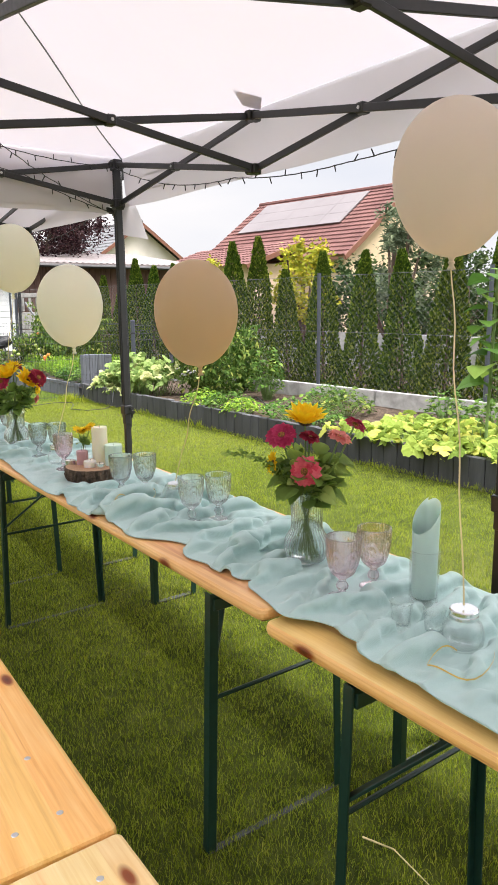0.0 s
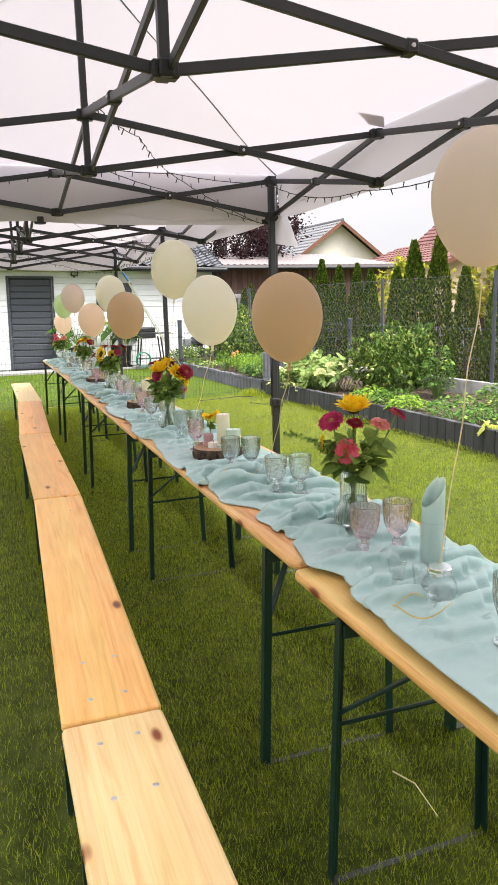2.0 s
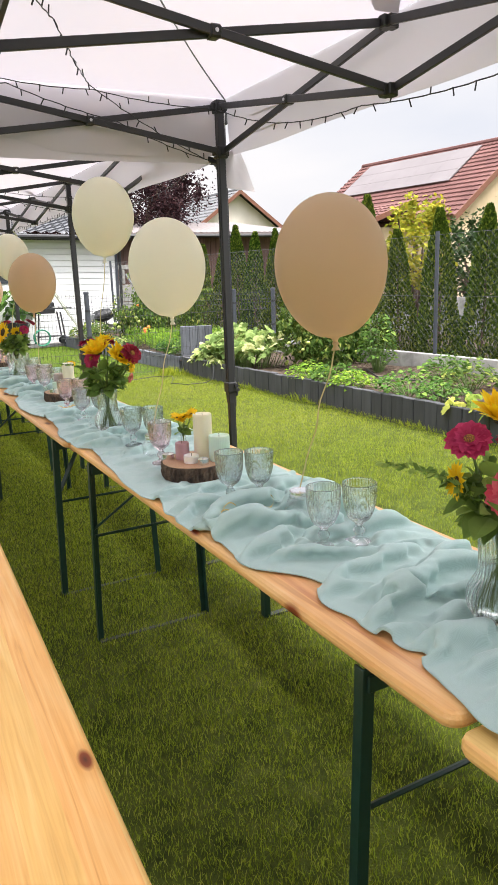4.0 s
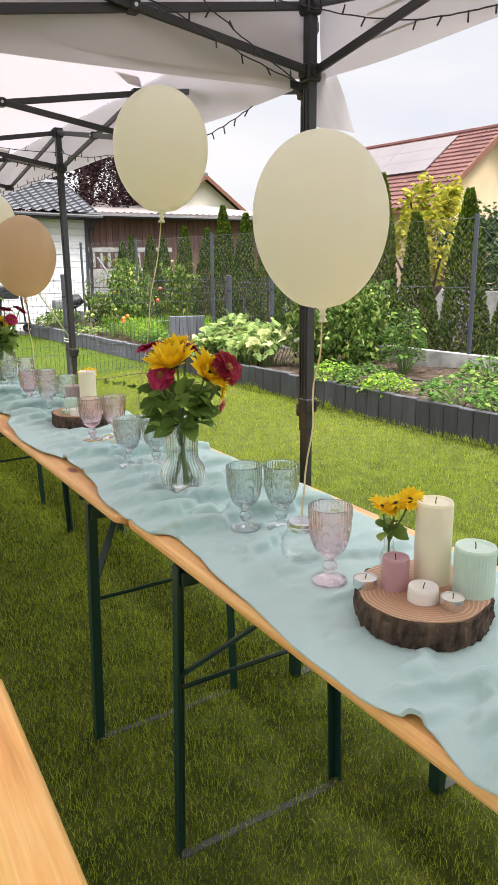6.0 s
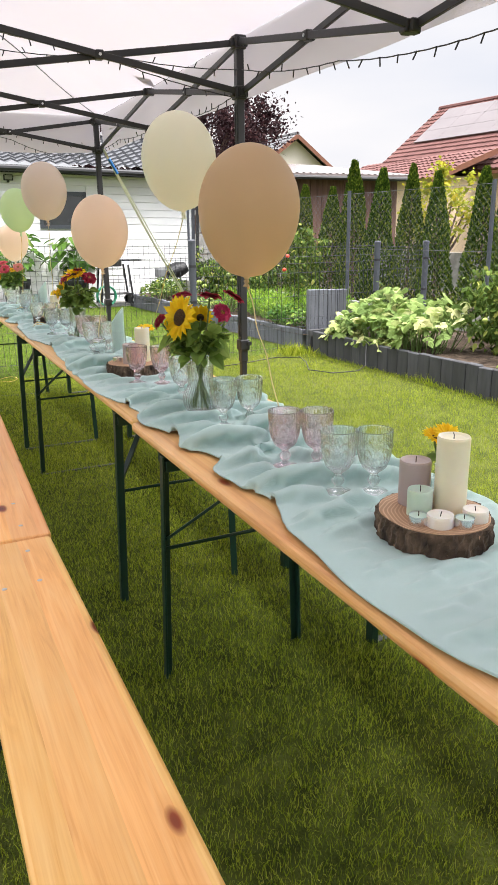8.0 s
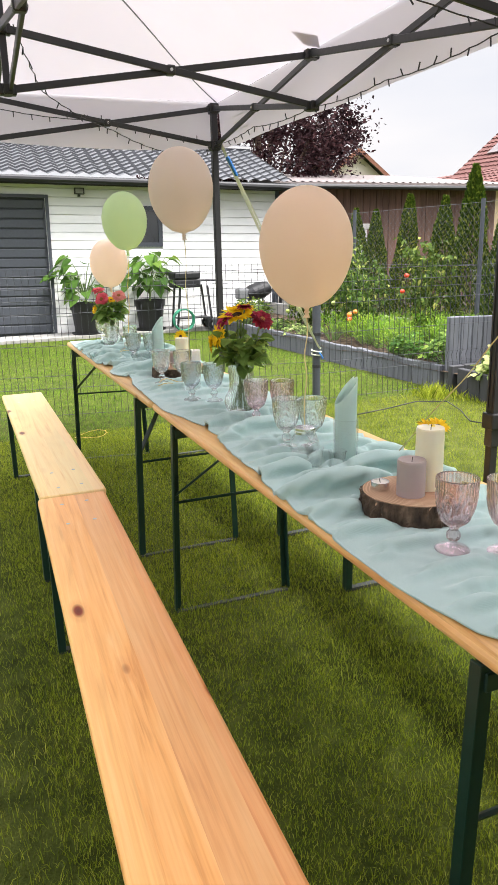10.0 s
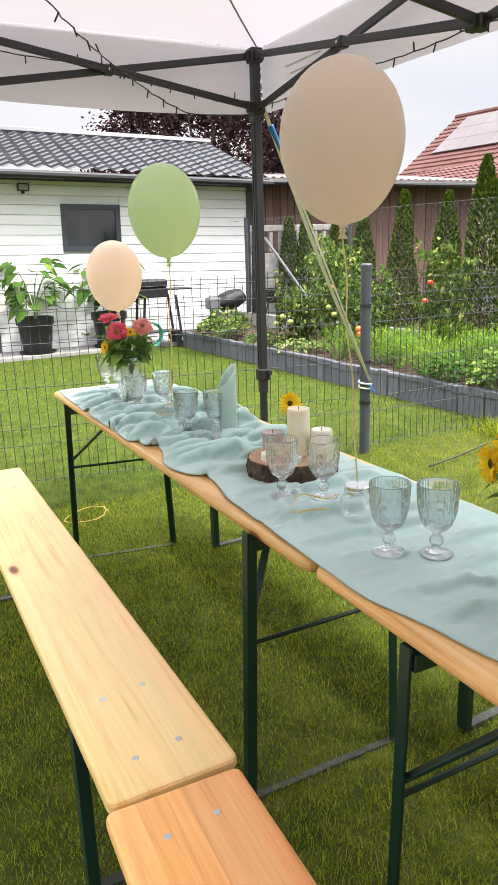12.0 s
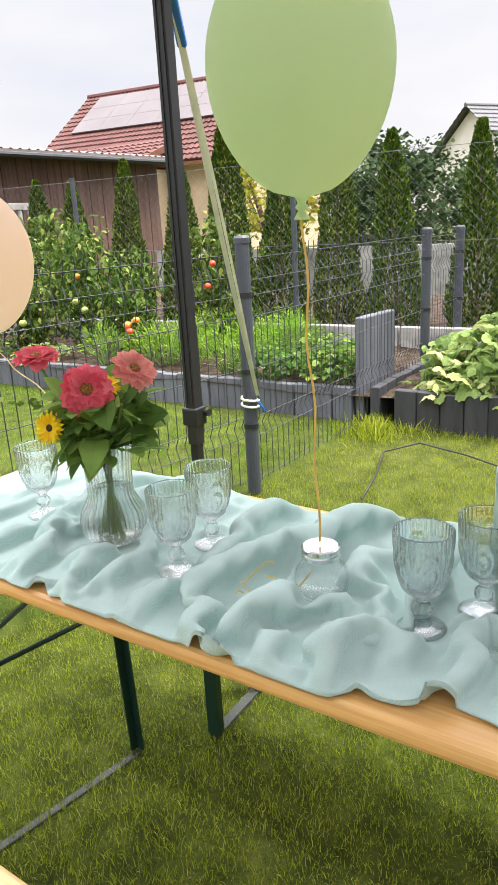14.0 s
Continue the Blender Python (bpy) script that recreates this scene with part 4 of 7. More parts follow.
kerb = thing("concrete_kerb", pose(0, 0, 0), "grey concrete kerb under the wire fence", "kerb")
for i in range(8):
    y0 = -1 + i * 2.4
    bm = bmesh.new()
    beam(bm, (fence_x(y0) - 0.0, y0 + 0.01, 0.24), (fence_x(y0 + 2.4), y0 + 2.39, 0.24), 0.06, 0.30, bevel=0.008)
    part("slab", bm, "concrete", kerb)

# chain-link fence behind the beds
fence = thing("chain_link_fence", pose(0, 0, 0), "chain link fence on anthracite steel posts", "fence")
FY0, FY1, FZ0, FZ1 = -1.0, 17.4, 0.38, 1.76
for y in (2.4, 4.75, 7.16, 9.55, 11.95, 14.4, 16.8):
    bm = bmesh.new()
    tube(bm, [(fence_x(y), y, 0.1), (fence_x(y), y, 1.80)], 0.024, 10)
    part("fence_post", bm, "anthracite", fence)
verts, faces = [], []


def wire(a, b, r, n=3):
    a, b = Vector(a), Vector(b)
    d = (b - a).normalized()
    s = d.orthogonal().normalized()
    o = d.cross(s)
    k = len(verts)
    for p in (a, b):
        for j in range(n):
            t = 2 * math.pi * j / n
            verts.append(p + (s * math.cos(t) + o * math.sin(t)) * r)
    for j in range(n):
        faces.append((k + j, k + (j + 1) % n, k + n + (j + 1) % n, k + n + j))


hgt = FZ1 - FZ0
y = FY0 - hgt
while y < FY1:
    for s in (1, -1):
        ya, yb = (y, y + hgt) if s > 0 else (y + hgt, y)
        za, zb = FZ0, FZ1
        if min(ya, yb) > FY0 and max(ya, yb) < FY1:
            wire((fence_x(ya), ya, za), (fence_x(yb), yb, zb), 0.0008)
    y += 0.094
tagged(flat("wire_mesh", verts, faces, "galvanised", fence), kind="stuff")
for z in (FZ0, (FZ0 + FZ1) / 2, FZ1):
    bm = bmesh.new()
    tube(bm, [(fence_x(FY0), FY0, z), (fence_x(FY1), FY1, z)], 0.002, 5)
    part("tension_wire", bm, "galvanised", fence)


# welded panel fence across the garden
def panel_fence(p, q, zt, label):
    p, q = Vector(p), Vector(q)
    d = (q - p).normalized()
    ln = (q - p).length
    nrm = Vector((-d.y, d.x, 0))
    t = thing("panel_fence", pose(0, 0, 0), label, "fence", "welded wire fence panels")
    global verts, faces
    verts, faces = [], []
    fold = (0.33, 0.92, zt - 0.10)
    levels = [0.04]
    for f in fold:
        levels += [f - 0.05, f, f + 0.05]
    levels.append(zt)
    n = int(ln / 0.052)
    for i in range(n + 1):
        b = p + d * (ln * i / n)
        pts = []
        for z in levels:
            bend = 0.022 if z in fold else 0.0
            pts.append(b + nrm * bend + Vector((0, 0, z)))
        for a, c in zip(pts, pts[1:]):
            wire(a, c, 0.0023)
    for z in (0.06, 0.28, 0.38, 0.62, 0.87, 0.97, fold[2] - 0.05, fold[2] + 0.05):
        wire(p + Vector((0, 0, z)), q + Vector((0, 0, z)), 0.0026)
    tagged(flat("wire_grid", verts, faces, "wire", t), kind="stuff")
    return t


panel_fence((-1.9, 11.55, 0), (0.55, 11.08, 0), 1.21, "anthracite welded wire fence panel on the lawn")
panel_fence((0.55, 11.08, 0), (3.0, 10.62, 0), 1.21, "anthracite welded wire fence panel on the lawn")
panel_fence((3.02, 10.58, 0), (5.25, 10.56, 0), 1.19, "anthracite welded wire fence panel reaching the bed")
panel_fence((5.30, 10.56, 0), (5.93, 10.55, 0), 1.17, "short anthracite welded wire gate panel")
for x, y, z in ((3.0, 10.58, 1.245), (5.27, 10.56, 1.19), (5.96, 10.55, 1.18)):
    post = thing("fence_post", pose(x, y, 0), "round anthracite steel fence post with cap", "fence post", "fence posts")
    bm = bmesh.new()
    tube(bm, [(0, 0, 0), (0, 0, z - 0.02)], 0.034, 16)
    part("tube", bm, "anthracite", post, smooth=False)
    part("cap", lathe(((0.0, z), (0.03, z - 0.002), (0.038, z - 0.012), (0.038, z - 0.035), (0.034, z - 0.036)), 16), "anthracite", post)
    for zz in (0.35, 0.62, 0.98):
        bm = bmesh.new()
        tube(bm, [(0, 0, zz - 0.012), (0, 0, zz + 0.012)], 0.038, 16)
        part("clamp", bm, "frame_steel", post)

# ---------------------------------------------------------------- hedge and trees
thujas = []
for k in range(3):
    h = 1.9
    seeds = []
    for i in range(10500):
        f = rnd(0, 1) ** 1.1
        r = 0.315 * min(1.0, 0.7 + 2.2 * f) * (1 - f) ** 0.72 * (0.94 + 0.06 * math.sin(f * 9 + k)) + 0.015
        a = rnd(0, 2 * math.pi)
        rr = r * (0.55 + 0.45 * rnd(0, 1) ** 0.5) * (1 + 0.22 * noise.noise((math.cos(a) * 2, math.sin(a) * 2, f * 6 + k * 9)))
        d = Vector((math.cos(a) * 0.5, math.sin(a) * 0.5, rnd(0.5, 1.4)))
        seeds.append(((rr * math.cos(a), rr * math.sin(a), 0.05 + f * h), d, rnd(0.024, 0.05), rnd(-0.1, 0.2), rnd(0, 3)))
    v, f = leaf_cloud(seeds, "chip")
    thujas.append((v, f))
src_t = []
for k in range(3):
    t = thing("thuja", pose(0, 0, -50), "narrow dark green thuja in the hedge row", "hedge tree", "thuja hedge")
    flat("crown", *thujas[k], "thuja", t)
    bm = bmesh.new()
    tube(bm, [(0, 0, -0.1), (0.01, 0, 0.6), (0, 0, 1.6)], 0.03, 7, 0.3)
    part("trunk", bm, "bark", t)
    src_t.append(t)
i = 0
y = 2.2
while y < 18.3:
    x = 7.05 - 0.03 * (y - 6) + rnd(-0.08, 0.08)
    s = rnd(0.98, 1.16) * (1.0 - 0.012 * max(0, y - 9))
    m4 = pose(x, y, 0.12, rnd(-2, 2), rnd(-2, 2), rnd(0, 360))
    if i < 3:
        src_t[i].matrix_basis = m4 @ Matrix.Diagonal((s * 1.05, s * 1.05, s, 1))
    else:
        c = copy_thing(src_t[i % 3], m4)
        c.scale = (s * rnd(0.92, 1.1), s * rnd(0.92, 1.1), s * rnd(0.92, 1.08))
    i += 1
    y += rnd(0.62, 0.78)


def tree(name, base, h, crown, n, leaf, mat, label, shape="chip", trunk=0.12, branches=9, spread=1.0):
    """Tapered trunk, limbs and a crown of many leaves gathered in clumps."""
    t = thing(name, pose(*base), label, "tree" if h > 2.4 else "shrub")
    bm = bmesh.new()
    tube(bm, [(0, 0, -0.1), (0.03 * h * 0.3, 0, h * 0.25), (0, 0.02 * h, h * 0.55), (0, 0, h * 0.85)], trunk, 8, 0.25)
    part("trunk", bm, "bark", t)
    cx, cz, rx, rz = 0, crown[0], crown[1], crown[2]
    clumps = []
    for b in range(branches):
        a = 2 * math.pi * b / branches + rnd(-0.3, 0.3)
        z = cz + rnd(-0.7, 0.8) * rz
        k = math.sqrt(max(0.05, 1 - ((z - cz) / rz) ** 2))
        tip = Vector((math.cos(a) * rx * k * rnd(0.6, 0.95), math.sin(a) * rx * k * rnd(0.6, 0.95), z))
        bm = bmesh.new()
        tube(bm, [(0, 0, h * 0.3), tip * 0.5 + Vector((0, 0, h * 0.12)), tip], trunk * 0.35, 5, 0.3)
        part("limb", bm, "bark", t)
        clumps.append(tip)
    for _ in range(branches * 4):
        d = aim((-1.4, 1.5))
        clumps.append(Vector((d.x * rx, d.y * rx, cz + d.z * rz)) if rnd(0, 1) < 0.55 else Vector((d.x * rx * 0.6, d.y * rx * 0.6, cz + d.z * rz * 0.6)))
    seeds = []
    for _ in range(n):
        c = random.choice(clumps)
        d = aim((-1.5, 1.5))
        p = c + d * (min(1.7, abs(random.gauss(0, 1))) * 0.17 * rx * spread)
        seeds.append((p, aim((-0.6, 1.0)), leaf * rnd(0.6, 1.3), rnd(0, 0.4), rnd(0, 3)))
    flat("crown", *leaf_cloud(seeds, shape), mat, t)
    return t


tree("plum_tree", (7.6, 22.5, 0), 5.2, (3.4, 2.7, 1.75), 42000, 0.095, "plum", "dark purple leaved plum tree behind the shed", trunk=0.16, branches=44, spread=0.8)
tree("golden_shrub", (8.1, 9.7, 0), 2.2, (1.75, 0.7, 0.6), 2600, 0.09, "shrub_yellow", "yellow green shrub behind the hedge")
tree("golden_shrub", (9.3, 14.3, 0), 2.2, (1.7, 0.7, 0.6), 2200, 0.09, "shrub_yellow", "yellow green shrub behind the hedge")
tree("willow_shrub", (8.0, 7.55, 0), 2.6, (1.95, 0.62, 0.8), 2800, 0.10, "olive", "grey green willow-like shrub", "lance")
tree("far_tree", (14.5, 14.6, 0), 2.5, (1.5, 1.5, 0.95), 5000, 0.13, "far_green", "dark green tree behind the hedge", branches=12)
tree("far_tree", (17.0, 13.0, 0), 2.7, (1.6, 1.7, 1.05), 5000, 0.13, "far_green", "dark green tree behind the hedge", branches=12)
tree("far_tree", (20.5, 17.5, 0), 3.0, (1.7, 2.0, 1.2), 5000, 0.16, "far_green", "dark green tree behind the hedge", branches=12)
tree("far_tree", (13.5, 6.0, 0), 2.7, (1.6, 1.5, 1.1), 4000, 0.13, "far_green", "dark green tree behind the hedge", branches=12)
tagged(part("boundary_wall", B(9.95, 10.05, -4, 17.2, -0.1, 0.85), "concrete"), "low grey concrete panel wall behind the hedge", "wall", kind="structure")

# ---------------------------------------------------------------- balloons
def latex(name, color, deep):
    m = Mat(name, color, 0.36, spec=0.4)
    m.base(m.hsv(color, val=m.span(m.noise(6, 3), 0.97, 1.03)))
    m.set("Subsurface Weight", 0.0)
    m.translucent(deep, 0.55)
    return m.m


M["latex_greige"] = latex("greige_latex", (0.80, 0.72, 0.66), (0.95, 0.85, 0.78))
M["latex_tan"] = latex("tan_latex", (0.66, 0.52, 0.36), (0.82, 0.66, 0.46))
M["latex_cream"] = latex("cream_latex", (0.93, 0.91, 0.79), (1.0, 0.99, 0.89))
M["latex_peach"] = latex("peach_latex", (0.95, 0.79, 0.66), (1.0, 0.86, 0.72))
M["latex_green"] = latex("green_latex", (0.70, 0.86, 0.56), (0.88, 1.0, 0.72))
M["ribbon"] = paint("cream_ribbon", (0.62, 0.52, 0.26), 0.5, 0.1)
M["ribbon_gold"] = paint("gold_ribbon", (0.78, 0.52, 0.12), 0.4, 0.1)

JARS = ((1.098, 1.007), (1.158, 2.216), (1.09, 3.10), (1.215, 4.22), (1.17, 5.27), (1.10, 6.98), (1.10, 8.05), (1.09, 9.144))


def balloon(x, y, z, d, mat, tie, label, tall=1.27):
    b = thing("balloon", pose(x, y, z, rnd(-4, 4), rnd(-4, 4), rnd(0, 360)), label, "balloon", "balloons tied along the tables")
    r, prof = d / 2, []
    hz = r * tall
    for i in range(29):
        a = math.pi * i / 28
        zz = math.cos(a)
        k = math.sin(a)
        if zz < 0:
            k = k * (1 - 0.05 * zz * zz)
            z1 = zz * hz * 1.05
        else:
            z1 = zz * hz * 0.95
        prof.append((max(0.0, k * r), z1))
    low = -hz * 1.05
    prof = [q for q in prof if q[1] > low + 0.006]
    prof += [(0.010, low + 0.002), (0.006, low - 0.004), (0.006, low - 0.008)]
    part("skin", lathe(prof, 40), mat, b, smooth=True)
    part("knot", lathe(((0.0, low - 0.006), (0.008, low - 0.008), (0.009, low - 0.012), (0.005, low - 0.016), (0.010, low - 0.024), (0.011, low - 0.027), (0.004, low - 0.026)), 12), mat, b, smooth=True)
    m = b.matrix_basis
    a, e = m @ Vector((0, 0, low - 0.016)), Vector((tie[0], tie[1], 0.85 if len(tie) < 3 else tie[2]))
    inv = m.inverted()
    bm = bmesh.new()
    pts = [a.lerp(e, k / 14) + Vector((0.003 * math.sin(k * 0.9), 0.003 * math.sin(k * 1.3 + 1), 0)) for k in range(15)]
    side = Vector((0.8, -0.6, 0)) * 0.0018
    rows = [(bm.verts.new(inv @ (p - side)), bm.verts.new(inv @ (p + side))) for p in pts]
    for q, s in zip(rows, rows[1:]):
        bm.faces.new((q[0], q[1], s[1], s[0]))
    part("string", bm, "ribbon_gold" if mat == "latex_green" else "ribbon", b)
    return b


balloon(1.48, 1.38, 1.735, 0.296, "latex_greige", JARS[0], "large greige latex balloon on a pale ribbon")
balloon(1.20, 2.13, 1.41, 0.262, "latex_tan", JARS[1], "tan brown latex balloon on a pale ribbon")
balloon(1.25, 3.26, 1.435, 0.285, "latex_cream", JARS[2], "cream latex balloon on a pale ribbon")
balloon(1.285, 4.10, 1.685, 0.285, "latex_cream", JARS[3], "cream latex balloon floating high on a ribbon")
balloon(1.25, 5.62, 1.396, 0.305, "latex_tan", JARS[4], "tan brown latex balloon on a pale ribbon")
balloon(1.22, 6.12, 1.575, 0.262, "latex_cream", (1.25, 6.75, 0.8), "cream latex balloon floating high on a ribbon")
balloon(1.18, 7.13, 1.342, 0.270, "latex_peach", JARS[5], "pale peach latex balloon on a ribbon")
balloon(1.125, 8.15, 1.575, 0.262, "latex_greige", JARS[6], "greige latex balloon floating high on a ribbon")
balloon(1.115, 9.17, 1.495, 0.240, "latex_green", JARS[7], "pastel green latex balloon on a gold ribbon")
balloon(1.18, 10.0, 1.265, 0.245, "latex_peach", (1.10, 9.66, 0.98), "pale peach latex balloon on a ribbon")

# ---------------------------------------------------------------- linen runner
Z_C = Z_TOP + 0.006
STUMPS = ((1.125, 2.80, 0.118), (1.145, 4.60, 0.112), (1.12, 6.48, 0.112), (1.165, 8.44, 0.120))
VASES = ((1.17, 1.56), (1.095, 3.64), (1.115, 5.72), (1.135, 7.56), (1.085, 9.57))
GOBLETS = {
    "pink": ((1.078, 1.328), (1.184, 1.331), (1.076, 2.99), (1.083, 4.304), (1.161, 4.289), (1.086, 5.091), (1.156, 5.054), (1.066, 6.267), (1.15, 6.215), (1.126, 7.40), (1.20, 7.35)),
    "grey": ((1.10, 0.765), (1.077, 2.459), (1.151, 2.421), (1.087, 3.31), (1.158, 3.272), (1.065, 3.936), (1.142, 3.912), (1.048, 7.872), (1.12, 7.814), (1.075, 8.98), (1.157, 8.92)),
    "clear": ((1.105, 2.03), (1.192, 2.01), (1.104, 4.876), (1.176, 4.839), (1.105, 5.515), (1.187, 5.50), (1.127, 5.936), (1.195, 5.90), (1.09, 7.08), (1.16, 7.05), (1.036, 8.276), (1.118, 8.212), (1.045, 9.39), (1.155, 9.40), (1.106, 9.79), (1.10, 9.985)),
}
NAPKINS = ((1.21, 1.20, 35), (1.165, 6.86, 20), (1.19, 8.89, 30))
TUMBLERS = ((1.063, 1.135), (1.095, 1.075), (1.06, 3.775), (1.11, 3.745), (1.06, 6.84), (1.10, 6.79), (1.065, 8.865), (1.10, 8.825))
REST = [(x, y, r) for x, y, r in STUMPS] + [(x, y, 0.055) for x, y in VASES] + [(x, y, 0.038) for g in GOBLETS.values() for x, y in g]
REST += [(x, y, 0.04) for x, y in JARS] + [(x, y, 0.036) for x, y, _ in NAPKINS] + [(x, y, 0.024) for x, y in TUMBLERS]
# gathered stretches of the runner: centre, spread, how much cloth is pushed together
BUNCH = ((1.12, 0.22, 0.30), (1.65, 0.20, 0.34), (2.25, 0.26, 0.46), (3.45, 0.2, 0.22), (4.05, 0.2, 0.18), (4.95, 0.2, 0.30), (5.35, 0.2, 0.38), (5.85, 0.2, 0.30), (6.70, 0.25, 0.42), (7.35, 0.2, 0.26), (8.2, 0.15, 0.12), (8.75, 0.16, 0.34), (9.15, 0.22, 0.46), (9.6, 0.2, 0.25))


# the wandering front hem: y, x
HEM = ((-0.9, 0.93), (0.8, 0.915), (1.03, 0.934), (1.24, 0.964), (1.33, 0.92), (1.57, 0.968), (1.78, 0.948), (1.9, 0.99), (2.03, 0.91), (2.24, 0.922), (2.45, 0.89), (2.57, 0.92), (2.7, 0.876), (3.05, 0.911), (3.32, 0.937), (3.45, 0.9), (3.65, 0.893), (3.9, 0.935), (4.12, 0.945), (4.3, 0.9), (4.47, 0.888), (4.74, 0.915), (4.9, 0.962), (5.13, 0.93), (5.24, 0.975), (5.38, 0.93), (5.5, 0.96), (5.67, 0.91), (5.85, 0.942), (6.26, 0.88), (6.5, 0.9), (7.06, 0.925), (7.4, 0.965), (7.6, 0.935), (7.74, 0.90), (8.3, 0.92), (8.51, 0.952), (8.63, 0.902), (8.87, 0.948), (9.1, 0.872), (9.28, 0.87), (9.45, 0.89), (9.9, 0.895), (10.1, 0.91))


def cloth_edges(y):
    for (a, xa), (b, xb) in zip(HEM, HEM[1:]):
        if y <= b:
            break
    k = min(1.0, max(0.0, (y - a) / (b - a)))
    l = lerp(xa, xb, k * k * (3 - 2 * k)) + 0.004 * noise.noise((y * 9, 0.3, 0))
    r = 1.365 + 0.03 * noise.noise((y * 1.2, 5.3, 0)) + 0.02 * noise.noise((y * 6.0, 7.3, 0))
    return max(0.878, l), r


def build_cloth(y0, y1):
    """Lay a loose cloth on the table: push it together, let it buckle and settle under its own weight."""
    ny, nx = int((y1 - y0) / 0.017), 27
    ys = np.linspace(y0, y1, ny + 1)
    ed = np.array([cloth_edges(q) for q in ys])
    k = np.linspace(0, 1, nx + 1)[None, :]
    y = np.repeat(ys[:, None], nx + 1, 1)
    x = ed[:, :1] * (1 - k) + ed[:, 1:] * k
    extra = np.full(ny + 1, 0.13)
    for c, w, e in BUNCH:
        extra += 1.5 * e * np.exp(-((ys - c) / w) ** 2)
    extra = np.minimum(extra, 0.78)
    # first buckles: crossing waves, each over a stretch of its own
    g = np.random.default_rng(21)
    wob = np.zeros_like(x)
    for _ in range(130):
        a, wl, yc = g.normal(0.15, 0.6), g.uniform(0.07, 0.17), g.uniform(y0, y1)
        bend = g.uniform(-6, 6)
        ph = ((y - yc) * math.cos(a) + (x - 1.13) * math.sin(a) + bend * (x - 1.13) ** 2 * 0.3) * 2 * math.pi / wl
        wob += np.cos(ph) * wl * np.exp(-((y - yc) / g.uniform(0.12, 0.30)) ** 2 - ((x - g.uniform(0.95, 1.3)) / g.uniform(0.15, 0.4)) ** 2)
    wob /= np.std(wob)
    lift = 0.0150 * np.sqrt(extra / 0.3)[:, None] * np.maximum(wob + 0.35, 0)
    p = np.stack((x, y, 0.002 + np.minimum(lift, 0.05)), 2)
    home = p.copy()
    inner = 0.30 + 0.70 * np.clip(k / 0.16, 0, 1) * np.clip((1 - k) / 0.16, 0, 1)
    ry = (ys[1] - ys[0]) * (1 + 0.5 * (extra[1:] + extra[:-1])[:, None] * inner)
    rx = (x[:, 1:] - x[:, :-1]) * (1 + 0.02 + 0.35 * extra)[:, None]
    diag = np.hypot(0.5 * (rx[1:] + rx[:-1]), 0.5 * (ry[:, 1:] + ry[:, :-1]))
    held = np.zeros(x.shape, bool)
    for qx, qy, qr in REST:
        held |= np.hypot(x - qx, y - qy) < qr * 0.97
    free = (~held).astype(float)[..., None]

    def pull(u, v, rest, stiff, only_short=False):
        d = p[v] - p[u]
        ln = np.sqrt((d * d).sum(2)) + 1e-9
        f = (ln - rest) / ln
        if only_short:
            f = np.minimum(f, 0)
        q = d * (0.5 * stiff * f)[..., None]
        p[u] += q * free[u]
        p[v] -= q * free[v]

    def pairs(axis, step):
        n = p.shape[axis]
        for o in range(2 * step) if step == 1 else range(1):
            if step == 1:
                i = np.arange(o, n - 1, 2)
                if o > 1:
                    break
            else:
                i = np.arange(0, n - step)
            j = i + step
            yield (np.s_[i, :], np.s_[j, :], i) if axis == 0 else (np.s_[:, i], np.s_[:, j], i)

    cum = np.concatenate((np.zeros((1, nx + 1)), np.cumsum(ry, 0)))
    for it in range(150):
        p[..., 2] -= (0.0 if it < 60 else 0.0004) * free[..., 0]
        for u, v, i in pairs(0, 1):
            pull(u, v, ry[i], 1.0)
        for u, v, i in pairs(1, 1):
            pull(u, v, rx[:, i], 0.9)
        pull(np.s_[:-1, :-1], np.s_[1:, 1:], diag, 0.25)
        pull(np.s_[:-1, 1:], np.s_[1:, :-1], diag, 0.25)
        # stiffness against tight creases
        pull(np.s_[:-2, :], np.s_[2:, :], 0.90 * (cum[2:] - cum[:-2]), 0.30, True)
        pull(np.s_[:, :-2], np.s_[:, 2:], 0.92 * (rx[:, 1:] + rx[:, :-1]), 0.30, True)
        z = p[..., 2]
        z[1:-1] += 0.03 * (z[2:] + z[:-2] - 2 * z[1:-1])
        z[:, 1:-1] += 0.03 * (z[:, 2:] + z[:, :-2] - 2 * z[:, 1:-1])
        p[..., :2] += 0.012 * (home[..., :2] - p[..., :2])
        p[..., 2] = np.where(held, 0.0015, np.clip(p[..., 2], 0.0015, 0.072))
        p[..., 0] = np.maximum(p[..., 0], 0.879)
        p[held] = np.concatenate((home[held][:, :2], np.full((held.sum(), 1), 0.0015)), 1)
    def refine(q):
        m = 0.5 * (q[1:] + q[:-1])
        m[1:-1] += 0.0625 * (q[1:-2] + q[2:-1] - q[:-3] - q[3:])
        out = np.empty((2 * len(q) - 1,) + q.shape[1:])
        out[::2], out[1::2] = q, m
        return out

    for _ in range(2):
        p = refine(p)
        p = refine(p.transpose(1, 0, 2)).transpose(1, 0, 2)
    p[..., 2] += 0.0012 * np.sin(p[..., 0] * 70 + 3 * np.sin(p[..., 1] * 19)) * np.sin(p[..., 1] * 55 + 2 * np.sin(p[..., 0] * 31))
    # rolled hem along both edges
    edge_l, edge_r = p[:, :1].copy(), p[:, -1:].copy()
    edge_l[..., 2], edge_r[..., 2] = np.maximum(0.0, edge_l[..., 2] - 0.007), np.maximum(0.0, edge_r[..., 2] - 0.007)
